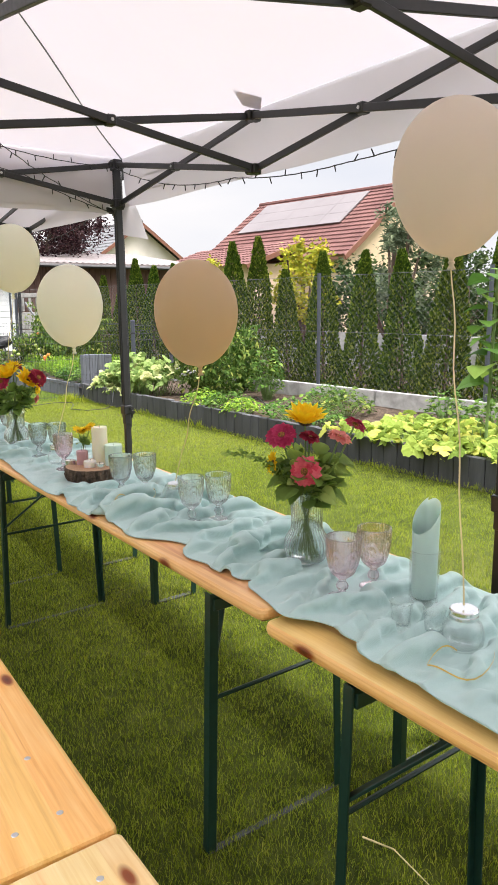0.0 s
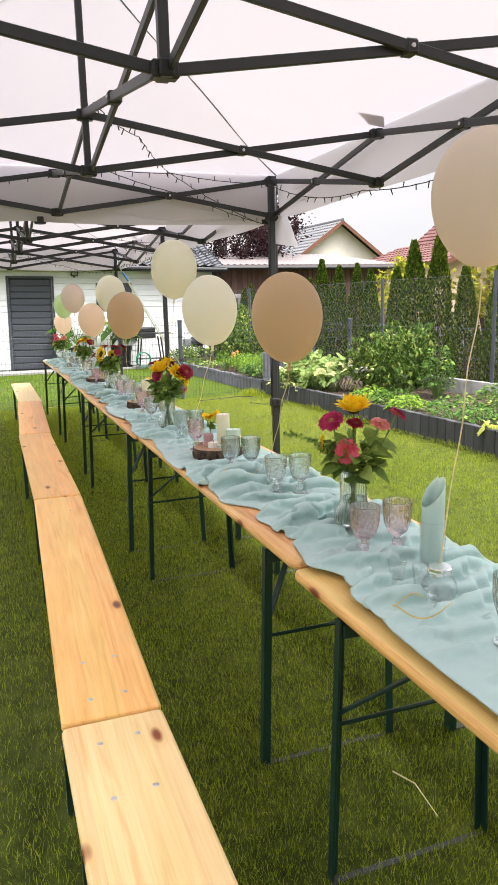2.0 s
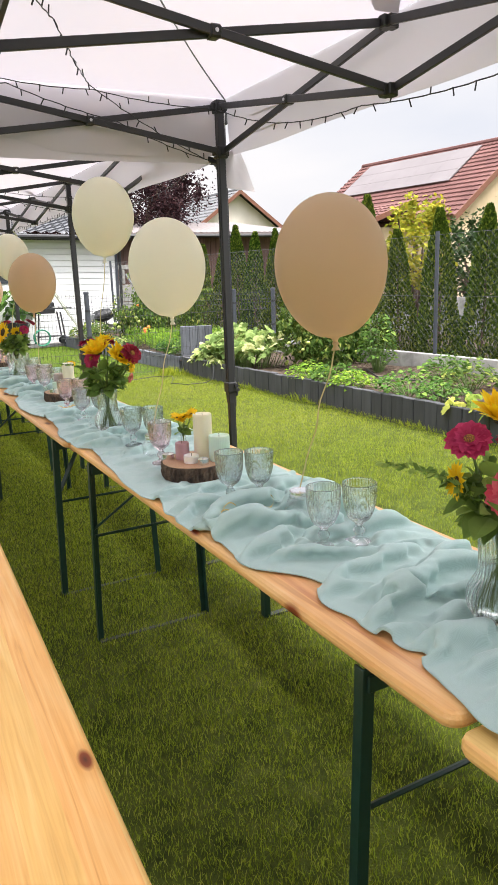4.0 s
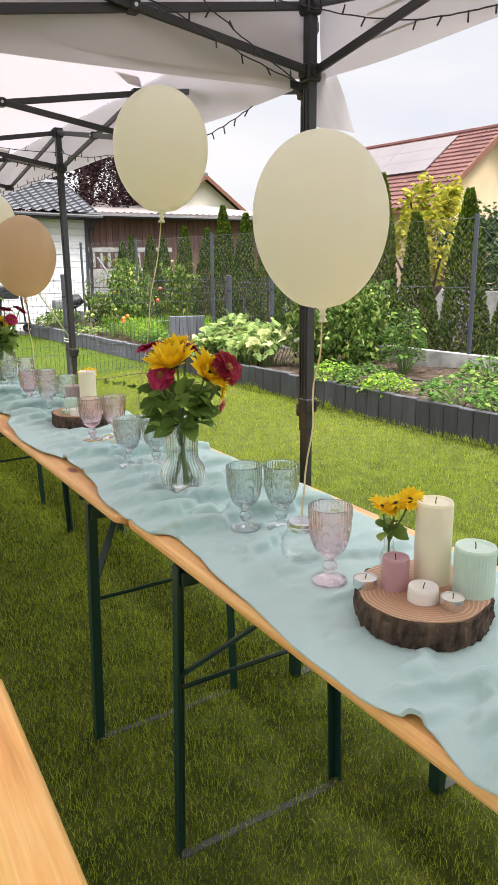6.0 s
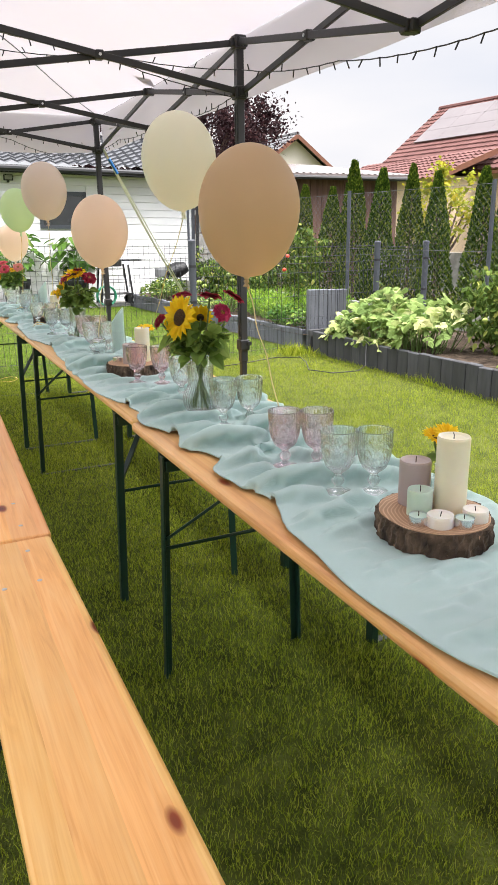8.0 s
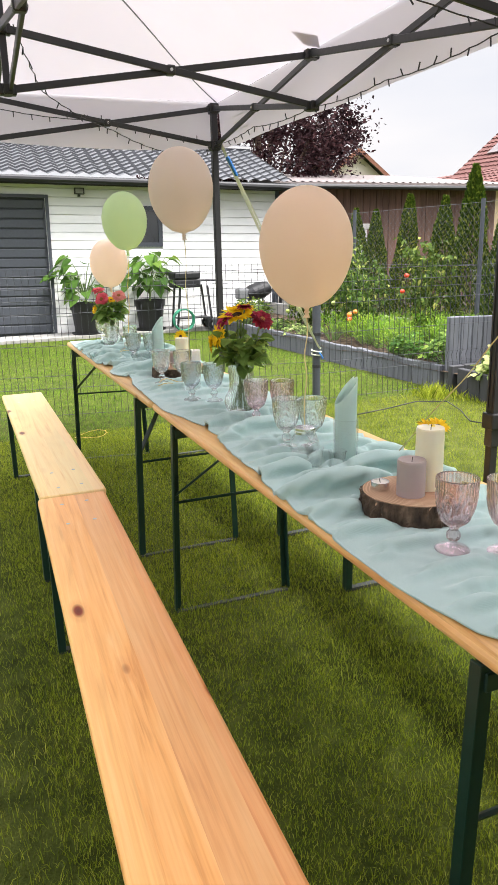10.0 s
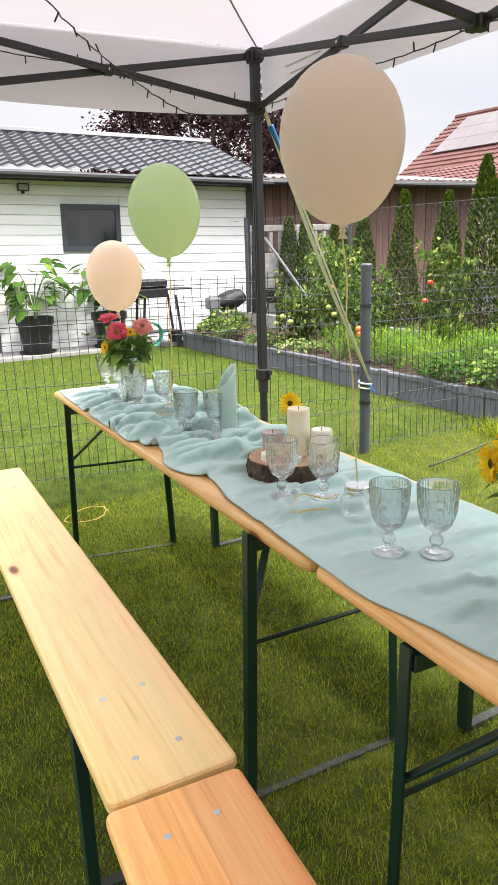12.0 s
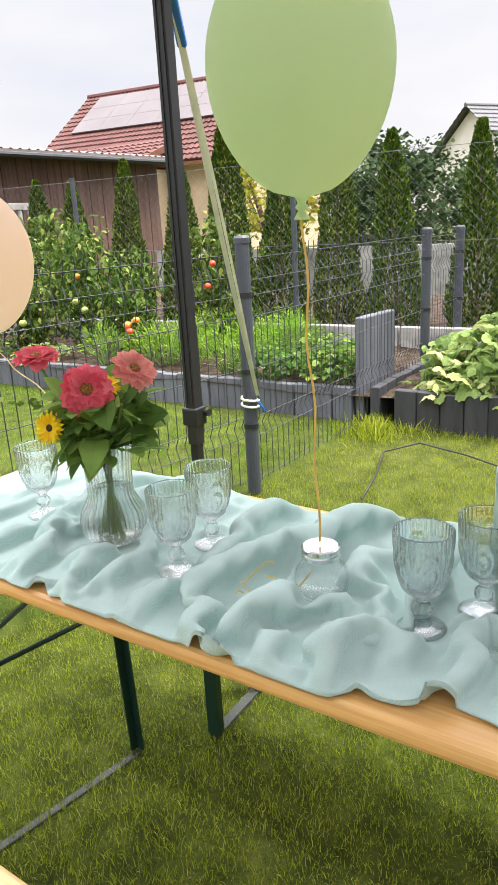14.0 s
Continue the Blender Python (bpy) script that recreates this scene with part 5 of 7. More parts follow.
    edge_l[..., 0] += 0.001
    p = np.concatenate((edge_l, p, edge_r), 1)
    p[:, 1, 2] += 0.002
    p[..., 2] = np.maximum(p[..., 2], 0.0) + Z_TOP + 0.004
    ny, nx = p.shape[0] - 1, p.shape[1] - 1
    a = (np.arange(ny)[:, None] * (nx + 1) + np.arange(nx)[None, :]).ravel()
    return p.reshape(-1, 3).tolist(), np.stack((a, a + 1, a + nx + 2, a + nx + 1), 1).tolist()


v, f = build_cloth(-0.80, 10.06)
tagged(flat("table_runner", v, f, "linen", smooth=True), "rumpled sage green linen runner along the tables", "table runner")


# ---------------------------------------------------------------- glass
def glass(name, tint, rough=0.0, relief=0.30, ior=1.5):
    m = Mat(name, tint, rough)
    m.set("Transmission Weight", 1.0)
    m.set("IOR", ior)
    if relief:
        # thin walls: part of the light passes straight through
        tr, mx = m.n.new("ShaderNodeBsdfTransparent"), m.n.new("ShaderNodeMixShader")
        tr.inputs["Color"].default_value = (*tint, 1)
        mx.inputs[0].default_value = relief
        m.link(m.b.outputs[0], mx.inputs[1])
        m.link(tr.outputs[0], mx.inputs[2])
        m.link(mx.outputs[0], m.out.inputs["Surface"])
    return m.m


def thin_glass(name, tint):
    """Thin clear wall: see-through, with gloss by angle."""
    m = Mat(name, tint, 0.02)
    tr, gl, mx = m.n.new("ShaderNodeBsdfTransparent"), m.n.new("ShaderNodeBsdfGlossy"), m.n.new("ShaderNodeMixShader")
    lw = m.n.new("ShaderNodeLayerWeight")
    lw.inputs["Blend"].default_value = 0.5
    tr.inputs["Color"].default_value = (*tint, 1)
    gl.inputs["Roughness"].default_value = 0.03
    m.link(m.math("ADD", m.math("MULTIPLY", m.math("POWER", lw.outputs["Facing"], 3.0), 0.55), 0.035), mx.inputs[0])
    m.link(tr.outputs[0], mx.inputs[1])
    m.link(gl.outputs[0], mx.inputs[2])
    m.link(mx.outputs[0], m.out.inputs["Surface"])
    return m.m


M["glass_clear"] = glass("clear_pressed_glass", (1.0, 1.0, 1.0))
M["glass_pink"] = glass("pink_pressed_glass", (1.0, 0.88, 0.91))
M["glass_grey"] = glass("smoke_pressed_glass", (0.88, 0.90, 0.91))
M["glass_plain"] = thin_glass("plain_glass", (0.998, 1.0, 1.0))
M["glass_vase"] = glass("ribbed_vase_glass", (1.0, 1.0, 1.0), 0.0, 0.3, 1.35)
M["water"] = glass("vase_water", (0.97, 0.99, 0.95), 0.0, 0, 1.12)
m = Mat("chrome_lid", (0.75, 0.75, 0.76), 0.22, 1.0)
m.bump(m.noise(200, 2), 0.05, 0.001)
M["lid"] = m.m


def goblet_ripple(a, z):
    """Pressed relief: ribbed rim, oval medallions round the bowl, facetted knop."""
    if z > 0.126:
        return 1 + 0.020 * math.cos(36 * a)
    if z > 0.062:
        u = (a * 6 / (2 * math.pi)) % 1.0 - 0.5
        q = math.hypot(u / 0.42, (z - 0.095) / 0.034)
        if q < 1:
            return 1 + 0.032 * math.cos(q * 11)
        return 1 + 0.016 * math.cos(48 * a)
    return 1 + (0.05 * math.cos(8 * a) if 0.02 < z < 0.05 else 0)


GOB = [(0.0, 0.002), (0.022, 0.0015), (0.033, 0.0), (0.0345, 0.0025), (0.030, 0.006), (0.016, 0.010), (0.0085, 0.015), (0.008, 0.019), (0.0125, 0.025), (0.0145, 0.031), (0.0125, 0.037), (0.008, 0.042), (0.009, 0.047), (0.016, 0.053), (0.025, 0.060)]
for k in range(28):
    f = k / 27
    GOB.append((0.0285 + 0.0105 * (1 - (1 - f) ** 2.2) + 0.001 * f, 0.065 + 0.062 * f))
GOB += [(0.0402, 0.130), (0.0404, 0.138), (0.0406, 0.146), (0.0402, 0.149), (0.0392, 0.149), (0.0384, 0.146)]
GOB += [(0.0378, 0.128), (0.0366, 0.110), (0.0346, 0.090), (0.0315, 0.076), (0.026, 0.067), (0.017, 0.060), (0.0, 0.057)]
gob_me = {}
for kind, words in (("pink", "pink"), ("grey", "smoke grey"), ("clear", "clear")):
    for x, y in GOBLETS[kind]:
        if kind not in gob_me:
            ob = part("wine_goblet", lathe(GOB, 120, goblet_ripple), "glass_" + kind, None, smooth=True)
            gob_me[kind] = ob.data
        else:
            ob = mesh_object("wine_goblet", gob_me[kind], None)
        ob.matrix_basis = pose(x, y, Z_C, rnd(-1, 1), rnd(-1, 1), rnd(0, 360))
        tagged(ob, "%s pressed glass goblet standing on the runner" % words, "goblet", "goblets on the tables")

tum = [(0.0, 0.006), (0.017, 0.006), (0.0195, 0.0), (0.0205, 0.003), (0.0195, 0.02), (0.021, 0.04), (0.0245, 0.062), (0.0235, 0.063), (0.0225, 0.061), (0.019, 0.04), (0.0175, 0.014), (0.0, 0.011)]
tum_me = None
for x, y in TUMBLERS:
    if tum_me is None:
        ob = part("shot_glass", lathe(tum, 40, lambda a, z: 1 + 0.015 * math.cos(10 * a)), "glass_plain", None, smooth=True)
        tum_me = ob.data
    else:
        ob = mesh_object("shot_glass", tum_me, None)
    ob.matrix_basis = pose(x, y, Z_C, 0, 0, rnd(0, 360))
    tagged(ob, "small clear shot glass on the runner", "shot glass", "shot glasses on the tables")

jar_p = [(0.0, 0.004), (0.022, 0.0), (0.032, 0.003), (0.040, 0.014), (0.0425, 0.030), (0.040, 0.046), (0.033, 0.058), (0.0275, 0.063), (0.0275, 0.069), (0.0255, 0.069), (0.0255, 0.063), (0.031, 0.056), (0.0375, 0.045), (0.040, 0.030), (0.0375, 0.016), (0.030, 0.007), (0.0, 0.007)]
lid_p = [(0.0, 0.084), (0.026, 0.084), (0.0285, 0.082), (0.029, 0.076), (0.0283, 0.074), (0.029, 0.072), (0.029, 0.066), (0.0278, 0.065), (0.0276, 0.0695), (0.0, 0.0695)]
jar0 = thing("candle_jar", pose(*JARS[0], Z_C), "round clear glass jar with silver lid on runner", "jar", "jars holding the balloons")
part("jar", lathe(jar_p, 36), "glass_plain", jar0, smooth=True)
part("lid", lathe(lid_p, 36), "lid", jar0, "silver metal lid")
for x, y in JARS[1:]:
    copy_thing(jar0, pose(x, y, Z_C, 0, 0, rnd(0, 360)))

# curled ribbon ends lying on the runner
for x, y, n in ((1.08, 2.32, 2), (1.05, 9.20, 2), (1.03, 0.95, 1), (1.10, 4.17, 1), (1.08, 8.12, 1)):
    bm = bmesh.new()
    for k in range(n):
        a0, r0 = rnd(0, 6), rnd(0.022, 0.042)
        pts = []
        for i in range(22):
            a = a0 + i * 0.24
            rr = r0 * (1 + 0.05 * i)
            pts.append(Vector((x + 0.06 * (k - n / 2) + rr * math.cos(a), y + rr * 0.8 * math.sin(a) + 0.01 * k, Z_C + 0.022 + 0.009 * (1 + math.sin(i * 0.7 + k)))))
        rows = [(bm.verts.new(p + Vector((0, 0, 0.0016))), bm.verts.new(p - Vector((0, 0, 0.0016)))) for p in pts]
        for q, s in zip(rows, rows[1:]):
            bm.faces.new((q[0], q[1], s[1], s[0]))
    tagged(part("curled_ribbon", bm, "ribbon_gold", None), "curled gold gift ribbon end on the runner", "ribbon", "ribbon ends")

# rolled napkins standing in glasses
m = Mat("sage_paper", (0.52, 0.66, 0.64), 0.8, spec=0.2)
m.base(m.hsv((0.72, 0.86, 0.82), val=m.span(m.noise(40, 3), 0.93, 1.05)))
m.translucent((0.76, 0.90, 0.85), 0.42)
M["napkin"] = m.m
for x, y, a in NAPKINS:
    t = thing("napkin_glass", pose(x, y, Z_C, 0, 0, a), "clear glass holding a rolled sage paper napkin", "napkin glass", "napkin glasses")
    gl = [(0.0, 0.008), (0.029, 0.007), (0.031, 0.0), (0.0325, 0.004), (0.0335, 0.06), (0.0345, 0.125), (0.0335, 0.126), (0.0325, 0.123), (0.0315, 0.06), (0.030, 0.012), (0.0, 0.012)]
    part("glass", lathe(gl, 40), "glass_plain", t, smooth=True)
    bm = bmesh.new()
    rows = []
    for k in range(14):
        f = k / 13
        ring = []
        for i in range(6 * 32 + 1):
            lay = i / 32
            ang = 2 * math.pi * lay
            top = 0.245 - lay * 0.0065 - 0.075 * (0.5 - 0.5 * math.cos(ang + 0.6))
            rr = (0.0285 - lay * 0.0016) * (1 + 0.10 * f) * (1 + 0.02 * math.sin(3 * ang))
            ring.append(bm.verts.new((rr * math.cos(ang), rr * math.sin(ang), 0.016 + (top - 0.016) * f)))
        rows.append(ring)
    for p, q in zip(rows, rows[1:]):
        for i in range(6 * 32):
            bm.faces.new((p[i], p[i + 1], q[i + 1], q[i]))
    part("napkin", bm, "napkin", t, "rolled sage green paper napkin", smooth=True)

# ---------------------------------------------------------------- log slices with candles
m = Mat("log_end", (0.55, 0.36, 0.22), 0.8)
vec = m.n.new("ShaderNodeVectorMath")
vec.operation = "LENGTH"
sepz = m.coords((1, 1, 0))
warp = m.n.new("ShaderNodeVectorMath")
warp.operation = "ADD"
m.link(sepz, warp.inputs[0])
nz = m.n.new("ShaderNodeTexNoise")
nz.inputs["Scale"].default_value = 9
m.link(sepz, nz.inputs["Vector"])
scl = m.n.new("ShaderNodeVectorMath")
scl.operation = "SCALE"
scl.inputs["Scale"].default_value = 0.03
m.link(nz.outputs["Color"], scl.inputs[0])
m.link(scl.outputs[0], warp.inputs[1])
m.link(warp.outputs[0], vec.inputs[0])
rings = m.math("SINE", m.math("MULTIPLY", vec.outputs["Value"], 900))
col = m.ramp(m.span(rings, 0.0, 1.0), (0.0, (0.44, 0.27, 0.16)), (1.0, (0.66, 0.45, 0.29)))
col = m.mix(m.ramp(vec.outputs["Value"], (0.02, (0, 0, 0)), (0.11, (1, 1, 1))), (0.42, 0.22, 0.13), col)
m.base(m.hsv(col, val=m.span(m.noise(30, 5), 0.82, 1.15)))
m.bump(m.noise(120, 4), 0.2, 0.002)
M["log_end"] = m.m
m = Mat("rough_bark", (0.07, 0.045, 0.03), 0.95)
m.base(m.ramp(m.noise(45, 6, m.coords((1, 1, 0.45))), (0.3, (0.020, 0.012, 0.008)), (0.55, (0.10, 0.065, 0.042)), (0.75, (0.24, 0.165, 0.11))))
m.bump(m.noise(70, 5, m.coords((1, 1, 0.4))), 0.9, 0.008)
M["rough_bark"] = m.m


def wax(name, c):
    m = Mat(name, c, 0.45, spec=0.4)
    m.base(m.hsv(c, val=m.span(m.noise(25, 4), 0.93, 1.06)))
    m.set("Subsurface Weight", 0.35)
    m.set("Subsurface Radius", (0.02, 0.015, 0.008))
    m.set("Subsurface Scale", 0.5)
    m.bump(m.noise(90, 3, m.coords((1, 1, 0.15))), 0.08, 0.002)
    return m.m


M["wax_cream"] = wax("cream_wax", (0.86, 0.80, 0.60))
M["wax_sage"] = wax("sage_wax", (0.58, 0.72, 0.60))
M["wax_mauve"] = wax("mauve_wax", (0.50, 0.29, 0.31))
M["wax_grey"] = wax("mauve_grey_wax", (0.44, 0.36, 0.35))
M["wax_white"] = wax("white_wax", (0.84, 0.80, 0.72))
M["wick"] = paint("wick", (0.05, 0.04, 0.035), 0.8, 0.1)


def candle(x, y, z, r, h, mat, label, cup=False):
    t = thing("candle" if not cup else "tea_light", pose(x, y, z, 0, 0, rnd(0, 360)), label, "candle", "candles on the log slices")
    if cup:
        part("cup", lathe(((0, 0), (r, 0), (r * 1.03, h), (r * 0.98, h), (r * 0.97, 0.003), (0, 0.003)), 24), "lid", t, smooth=False)
        part("wax", lathe(((0, 0.0035), (r * 0.955, 0.0035), (r * 0.955, h * 0.85), (0, h * 0.82)), 24), mat, t)
    else:
        rr = lambda a, q: 1 + 0.006 * math.cos(36 * a)
        part("wax", lathe(((0, 0), (r, 0), (r, h - 0.004), (r * 0.95, h), (r * 0.7, h - 0.003), (0, h - 0.006)), 72 if r > 0.03 else 36, rr if r > 0.033 else None), mat, t, smooth=False)
    bm = bmesh.new()
    tube(bm, [(0, 0, h * 0.8), (0.001, 0, h + 0.002), (0.002, 0.001, h + 0.006)], 0.0009, 5)
    part("wick", bm, "wick", t)


SLICE_H = 0.046
for n, (sx, sy, sr) in enumerate(STUMPS):
    t = thing("log_slice", pose(sx, sy, Z_C, 0, 0, n * 70), "round log slice with rough dark bark on runner", "log slice", "log slices carrying candles")

    def out(a, k):
        return sr * (1 + 0.045 * math.sin(2 * a + n) + 0.03 * noise.noise((math.cos(a) * 2, math.sin(a) * 2, n * 7))) * k

    bm = bmesh.new()
    rows = []
    N = 120
    for k in range(9):
        f = k / 8
        rows.append([bm.verts.new(Vector((math.cos(a), math.sin(a), 0)) * (out(a, 1.0) * (0.985 + 0.015 * math.sin(math.pi * f)) + 0.007 * noise.noise((math.cos(a) * 14, math.sin(a) * 14, f * 2.2 + n)) + 0.004 * noise.noise((math.cos(a) * 40, math.sin(a) * 40, f * 5))) + Vector((0, 0, SLICE_H * f))) for a in (2 * math.pi * i / N for i in range(N))])
    for p, q in zip(rows, rows[1:]):
        for i in range(N):
            bm.faces.new((p[i], p[(i + 1) % N], q[(i + 1) % N], q[i]))
    inner = [bm.verts.new(v.co * 1.0 - Vector((v.co.x * 0.07, v.co.y * 0.07, 0.0))) for v in rows[-1]]
    for i in range(N):
        bm.faces.new((rows[-1][i], rows[-1][(i + 1) % N], inner[(i + 1) % N], inner[i]))
    part("bark", bm, "rough_bark", t)
    bm = bmesh.new()
    ringv = [bm.verts.new((math.cos(a) * out(a, 0.955), math.sin(a) * out(a, 0.955), SLICE_H + 0.0015)) for a in (2 * math.pi * i / N for i in range(N))]
    low = [bm.verts.new((v.co.x, v.co.y, 0.0)) for v in ringv]
    bm.faces.new(ringv)
    for i in range(N):
        bm.faces.new((low[i], low[(i + 1) % N], ringv[(i + 1) % N], ringv[i]))
    part("cut_face", bm, "log_end", t, "sawn wood face with rings")

CZ = Z_C + SLICE_H + 0.0018
for x, y, r, h, mat, label, cup in (
    (0.035, 0.015, 0.031, 0.145, "wax_cream", "tall cream pillar candle on the log slice", False),
    (0.06, -0.055, 0.034, 0.082, "wax_sage", "sage green ribbed pillar candle on the log slice", False),
    (-0.035, 0.03, 0.023, 0.055, "wax_mauve", "short mauve candle on the log slice", False),
    (-0.03, -0.03, 0.025, 0.024, "wax_white", "white tea light on the log slice", False),
    (-0.01, -0.075, 0.019, 0.018, "wax_white", "small white tea light on log slice", True),
    (-0.075, 0.06, 0.020, 0.016, "wax_white", "small white tea light on log slice", True),
):
    candle(STUMPS[0][0] + x, STUMPS[0][1] + y, CZ, r, h, mat, label, cup)
for x, y, r, h, mat, label, cup in (
    (0.03, -0.01, 0.031, 0.150, "wax_cream", "tall cream pillar candle on the log slice", False),
    (-0.005, 0.055, 0.031, 0.090, "wax_grey", "mauve grey pillar candle on the log slice", False),
    (-0.035, 0.0, 0.024, 0.052, "wax_sage", "small sage green candle on the log slice", False),
    (-0.065, -0.035, 0.019, 0.018, "wax_sage", "pale green tea light on log slice", True),
    (-0.035, -0.06, 0.025, 0.022, "wax_white", "white tea light on the log slice", False),
    (0.04, -0.07, 0.024, 0.022, "wax_white", "white tea light on the log slice", False),
    (0.0, -0.085, 0.018, 0.018, "wax_sage", "pale green tea light on log slice", True),
):
    candle(STUMPS[1][0] + x, STUMPS[1][1] + y, CZ, r, h, mat, label, cup)
for x, y, r, h, mat, label, cup in (
    (0.04, 0.0, 0.031, 0.140, "wax_cream", "tall cream pillar candle on the log slice", False),
    (-0.02, -0.02, 0.031, 0.080, "wax_grey", "mauve grey pillar candle on the log slice", False),
    (-0.06, 0.04, 0.020, 0.018, "wax_white", "white tea light on the log slice", True),
):
    candle(STUMPS[2][0] + x, STUMPS[2][1] + y, CZ, r, h, mat, label, cup)
for x, y, r, h, mat, label, cup in (
    (0.02, 0.0, 0.031, 0.128, "wax_cream", "tall cream pillar candle on the log slice", False),
    (-0.03, 0.055, 0.030, 0.058, "wax_grey", "grey candle beside the tall one", False),
    (-0.075, -0.01, 0.026, 0.020, "wax_white", "white tea light on the log slice", False),
    (0.06, -0.055, 0.029, 0.075, "wax_white", "pale pink pillar candle on the log slice", False),
    (-0.035, -0.075, 0.019, 0.018, "wax_white", "small white tea light on log slice", True),
    (-0.045, 0.012, 0.018, 0.016, "wax_white", "small white tea light on log slice", True),
):
    candle(STUMPS[3][0] + x, STUMPS[3][1] + y, CZ, r, h, mat, label, cup)

# ---------------------------------------------------------------- vases and flowers


def petal_mat(name, inner, outer, through=0.3):
    m = Mat(name, outer, 0.6, spec=0.2)
    geo = m.n.new("ShaderNodeNewGeometry")
    col = m.mix(geo.outputs["Random Per Island"], inner, outer)
    col = m.hsv(col, val=m.span(m.noise(90, 3), 0.85, 1.12))
    m.base(col)
    m.translucent(col, through)
    return m.m


M["petal_sun"] = petal_mat("sunflower_petals", (0.94, 0.60, 0.010), (0.98, 0.76, 0.03))
M["petal_pink"] = petal_mat("coral_zinnia", (0.72, 0.08, 0.12), (0.85, 0.20, 0.24))
M["petal_magenta"] = petal_mat("magenta_zinnia", (0.42, 0.025, 0.09), (0.62, 0.06, 0.17))
M["petal_crimson"] = petal_mat("crimson_zinnia", (0.22, 0.012, 0.03), (0.42, 0.03, 0.06))
M["petal_rose"] = petal_mat("rose_zinnia", (0.74, 0.075, 0.13), (0.88, 0.20, 0.26))
M["petal_salmon"] = petal_mat("salmon_zinnia", (0.75, 0.24, 0.22), (0.86, 0.40, 0.34))
m = Mat("flower_disc", (0.06, 0.03, 0.012), 0.9)
m.base(m.ramp(m.voronoi(420), (0.1, (0.16, 0.085, 0.02)), (0.6, (0.035, 0.018, 0.008))))
m.bump(m.voronoi(420), 0.8, 0.003)
M["disc"] = m.m
m = Mat("zinnia_disc", (0.3, 0.1, 0.02), 0.9)
m.base(m.ramp(m.voronoi(600), (0.2, (0.55, 0.30, 0.03)), (0.6, (0.12, 0.02, 0.02))))
M["zinnia_disc"] = m.m


def head(parent, p, d, r, kind):
    """A flower head at p facing d: rings of petals round a domed disc."""
    d = Vector(d).normalized()
    rot = d.to_track_quat("Z", "Y").to_matrix().to_4x4()
    m4 = Matrix.Translation(p) @ rot
    if kind == "cup":
        layers, rd, shape, w, mat = ((15, 1.05, 38, 0.95), (14, 1.0, 58, 1.0), (8, 0.85, 72, 1.0)), 0.25, "sunray", 1.25, "petal_sun"
    elif kind == "sun":
        layers, rd, shape, w, mat = ((18, 1.0, 8, 0.95), (16, 0.95, 24, 1.0)), (0.36 if r > 0.075 else 0.27), "sunray", 1.25, "petal_sun"
    else:
        layers, rd, shape, w, mat = ((17, 1.0, -6, 1), (15, 0.86, 12, 1), (13, 0.68, 28, 1), (10, 0.48, 45, 1)), 0.26, "oval", 0.72, "petal_" + kind
    seeds = []
    for n, ln, up, _ in layers:
        for i in range(n):
            a = 2 * math.pi * (i + rnd(-0.2, 0.2)) / n + up
            e = radians(up + rnd(-7, 7))
            dd = Vector((math.cos(a) * math.cos(e), math.sin(a) * math.cos(e), math.sin(e)))
            seeds.append((Vector((math.cos(a), math.sin(a), 0)) * rd * r * 0.75 + Vector((0, 0, 0.004)), dd, r * (ln - rd * 0.75) * rnd(0.9, 1.08), rnd(0.0, 0.22), rnd(-0.25, 0.25)))
    verts, faces = leaf_cloud(seeds, shape)
    hd = flat("petals", [m4 @ Vector(v) for v in verts], faces, mat, parent)
    bm = lathe(((0, 0.0), (rd * r, 0.0), (rd * r * 0.96, 0.10 * r), (rd * r * 0.6, 0.17 * r), (0, 0.14 * r)), 20)
    bmesh.ops.transform(bm, matrix=m4, verts=bm.verts)
    part("disc", bm, "disc" if kind in ("sun", "cup") else "zinnia_disc", hd, smooth=True)
    return hd


VP = [(0, 0.006), (0.030, 0.0), (0.046, 0.008), (0.0565, 0.025), (0.060, 0.045), (0.056, 0.065), (0.046, 0.082), (0.0405, 0.095), (0.0405, 0.12), (0.042, 0.15), (0.0465, 0.192), (0.0455, 0.194), (0.0445, 0.192), (0.040, 0.15), (0.0385, 0.12), (0.0385, 0.095), (0.044, 0.080), (0.0535, 0.064), (0.057, 0.045), (0.0535, 0.027), (0.044, 0.012), (0, 0.009)]
vase_me = water_me = None


def vase(x, y, a):
    global vase_me, water_me
    t = thing("ribbed_vase", pose(x, y, Z_C, 0, 0, a), "clear ribbed glass bulb vase with water on runner", "vase", "vases along the tables")
    if vase_me is None:
        vase_me = part("glass", lathe(VP, 144, lambda q, z: 1 + 0.024 * math.cos(30 * q)), "glass_vase", t, smooth=True).data
        water_me = part("water", lathe(((0, 0.0105), (0.042, 0.0135), (0.0515, 0.028), (0.0548, 0.045), (0.0515, 0.063), (0.042, 0.079), (0.037, 0.094), (0.037, 0.104), (0, 0.104)), 32), "water", t, smooth=True).data
    else:
        mesh_object("glass", vase_me, None, t)
        mesh_object("water", water_me, None, t)


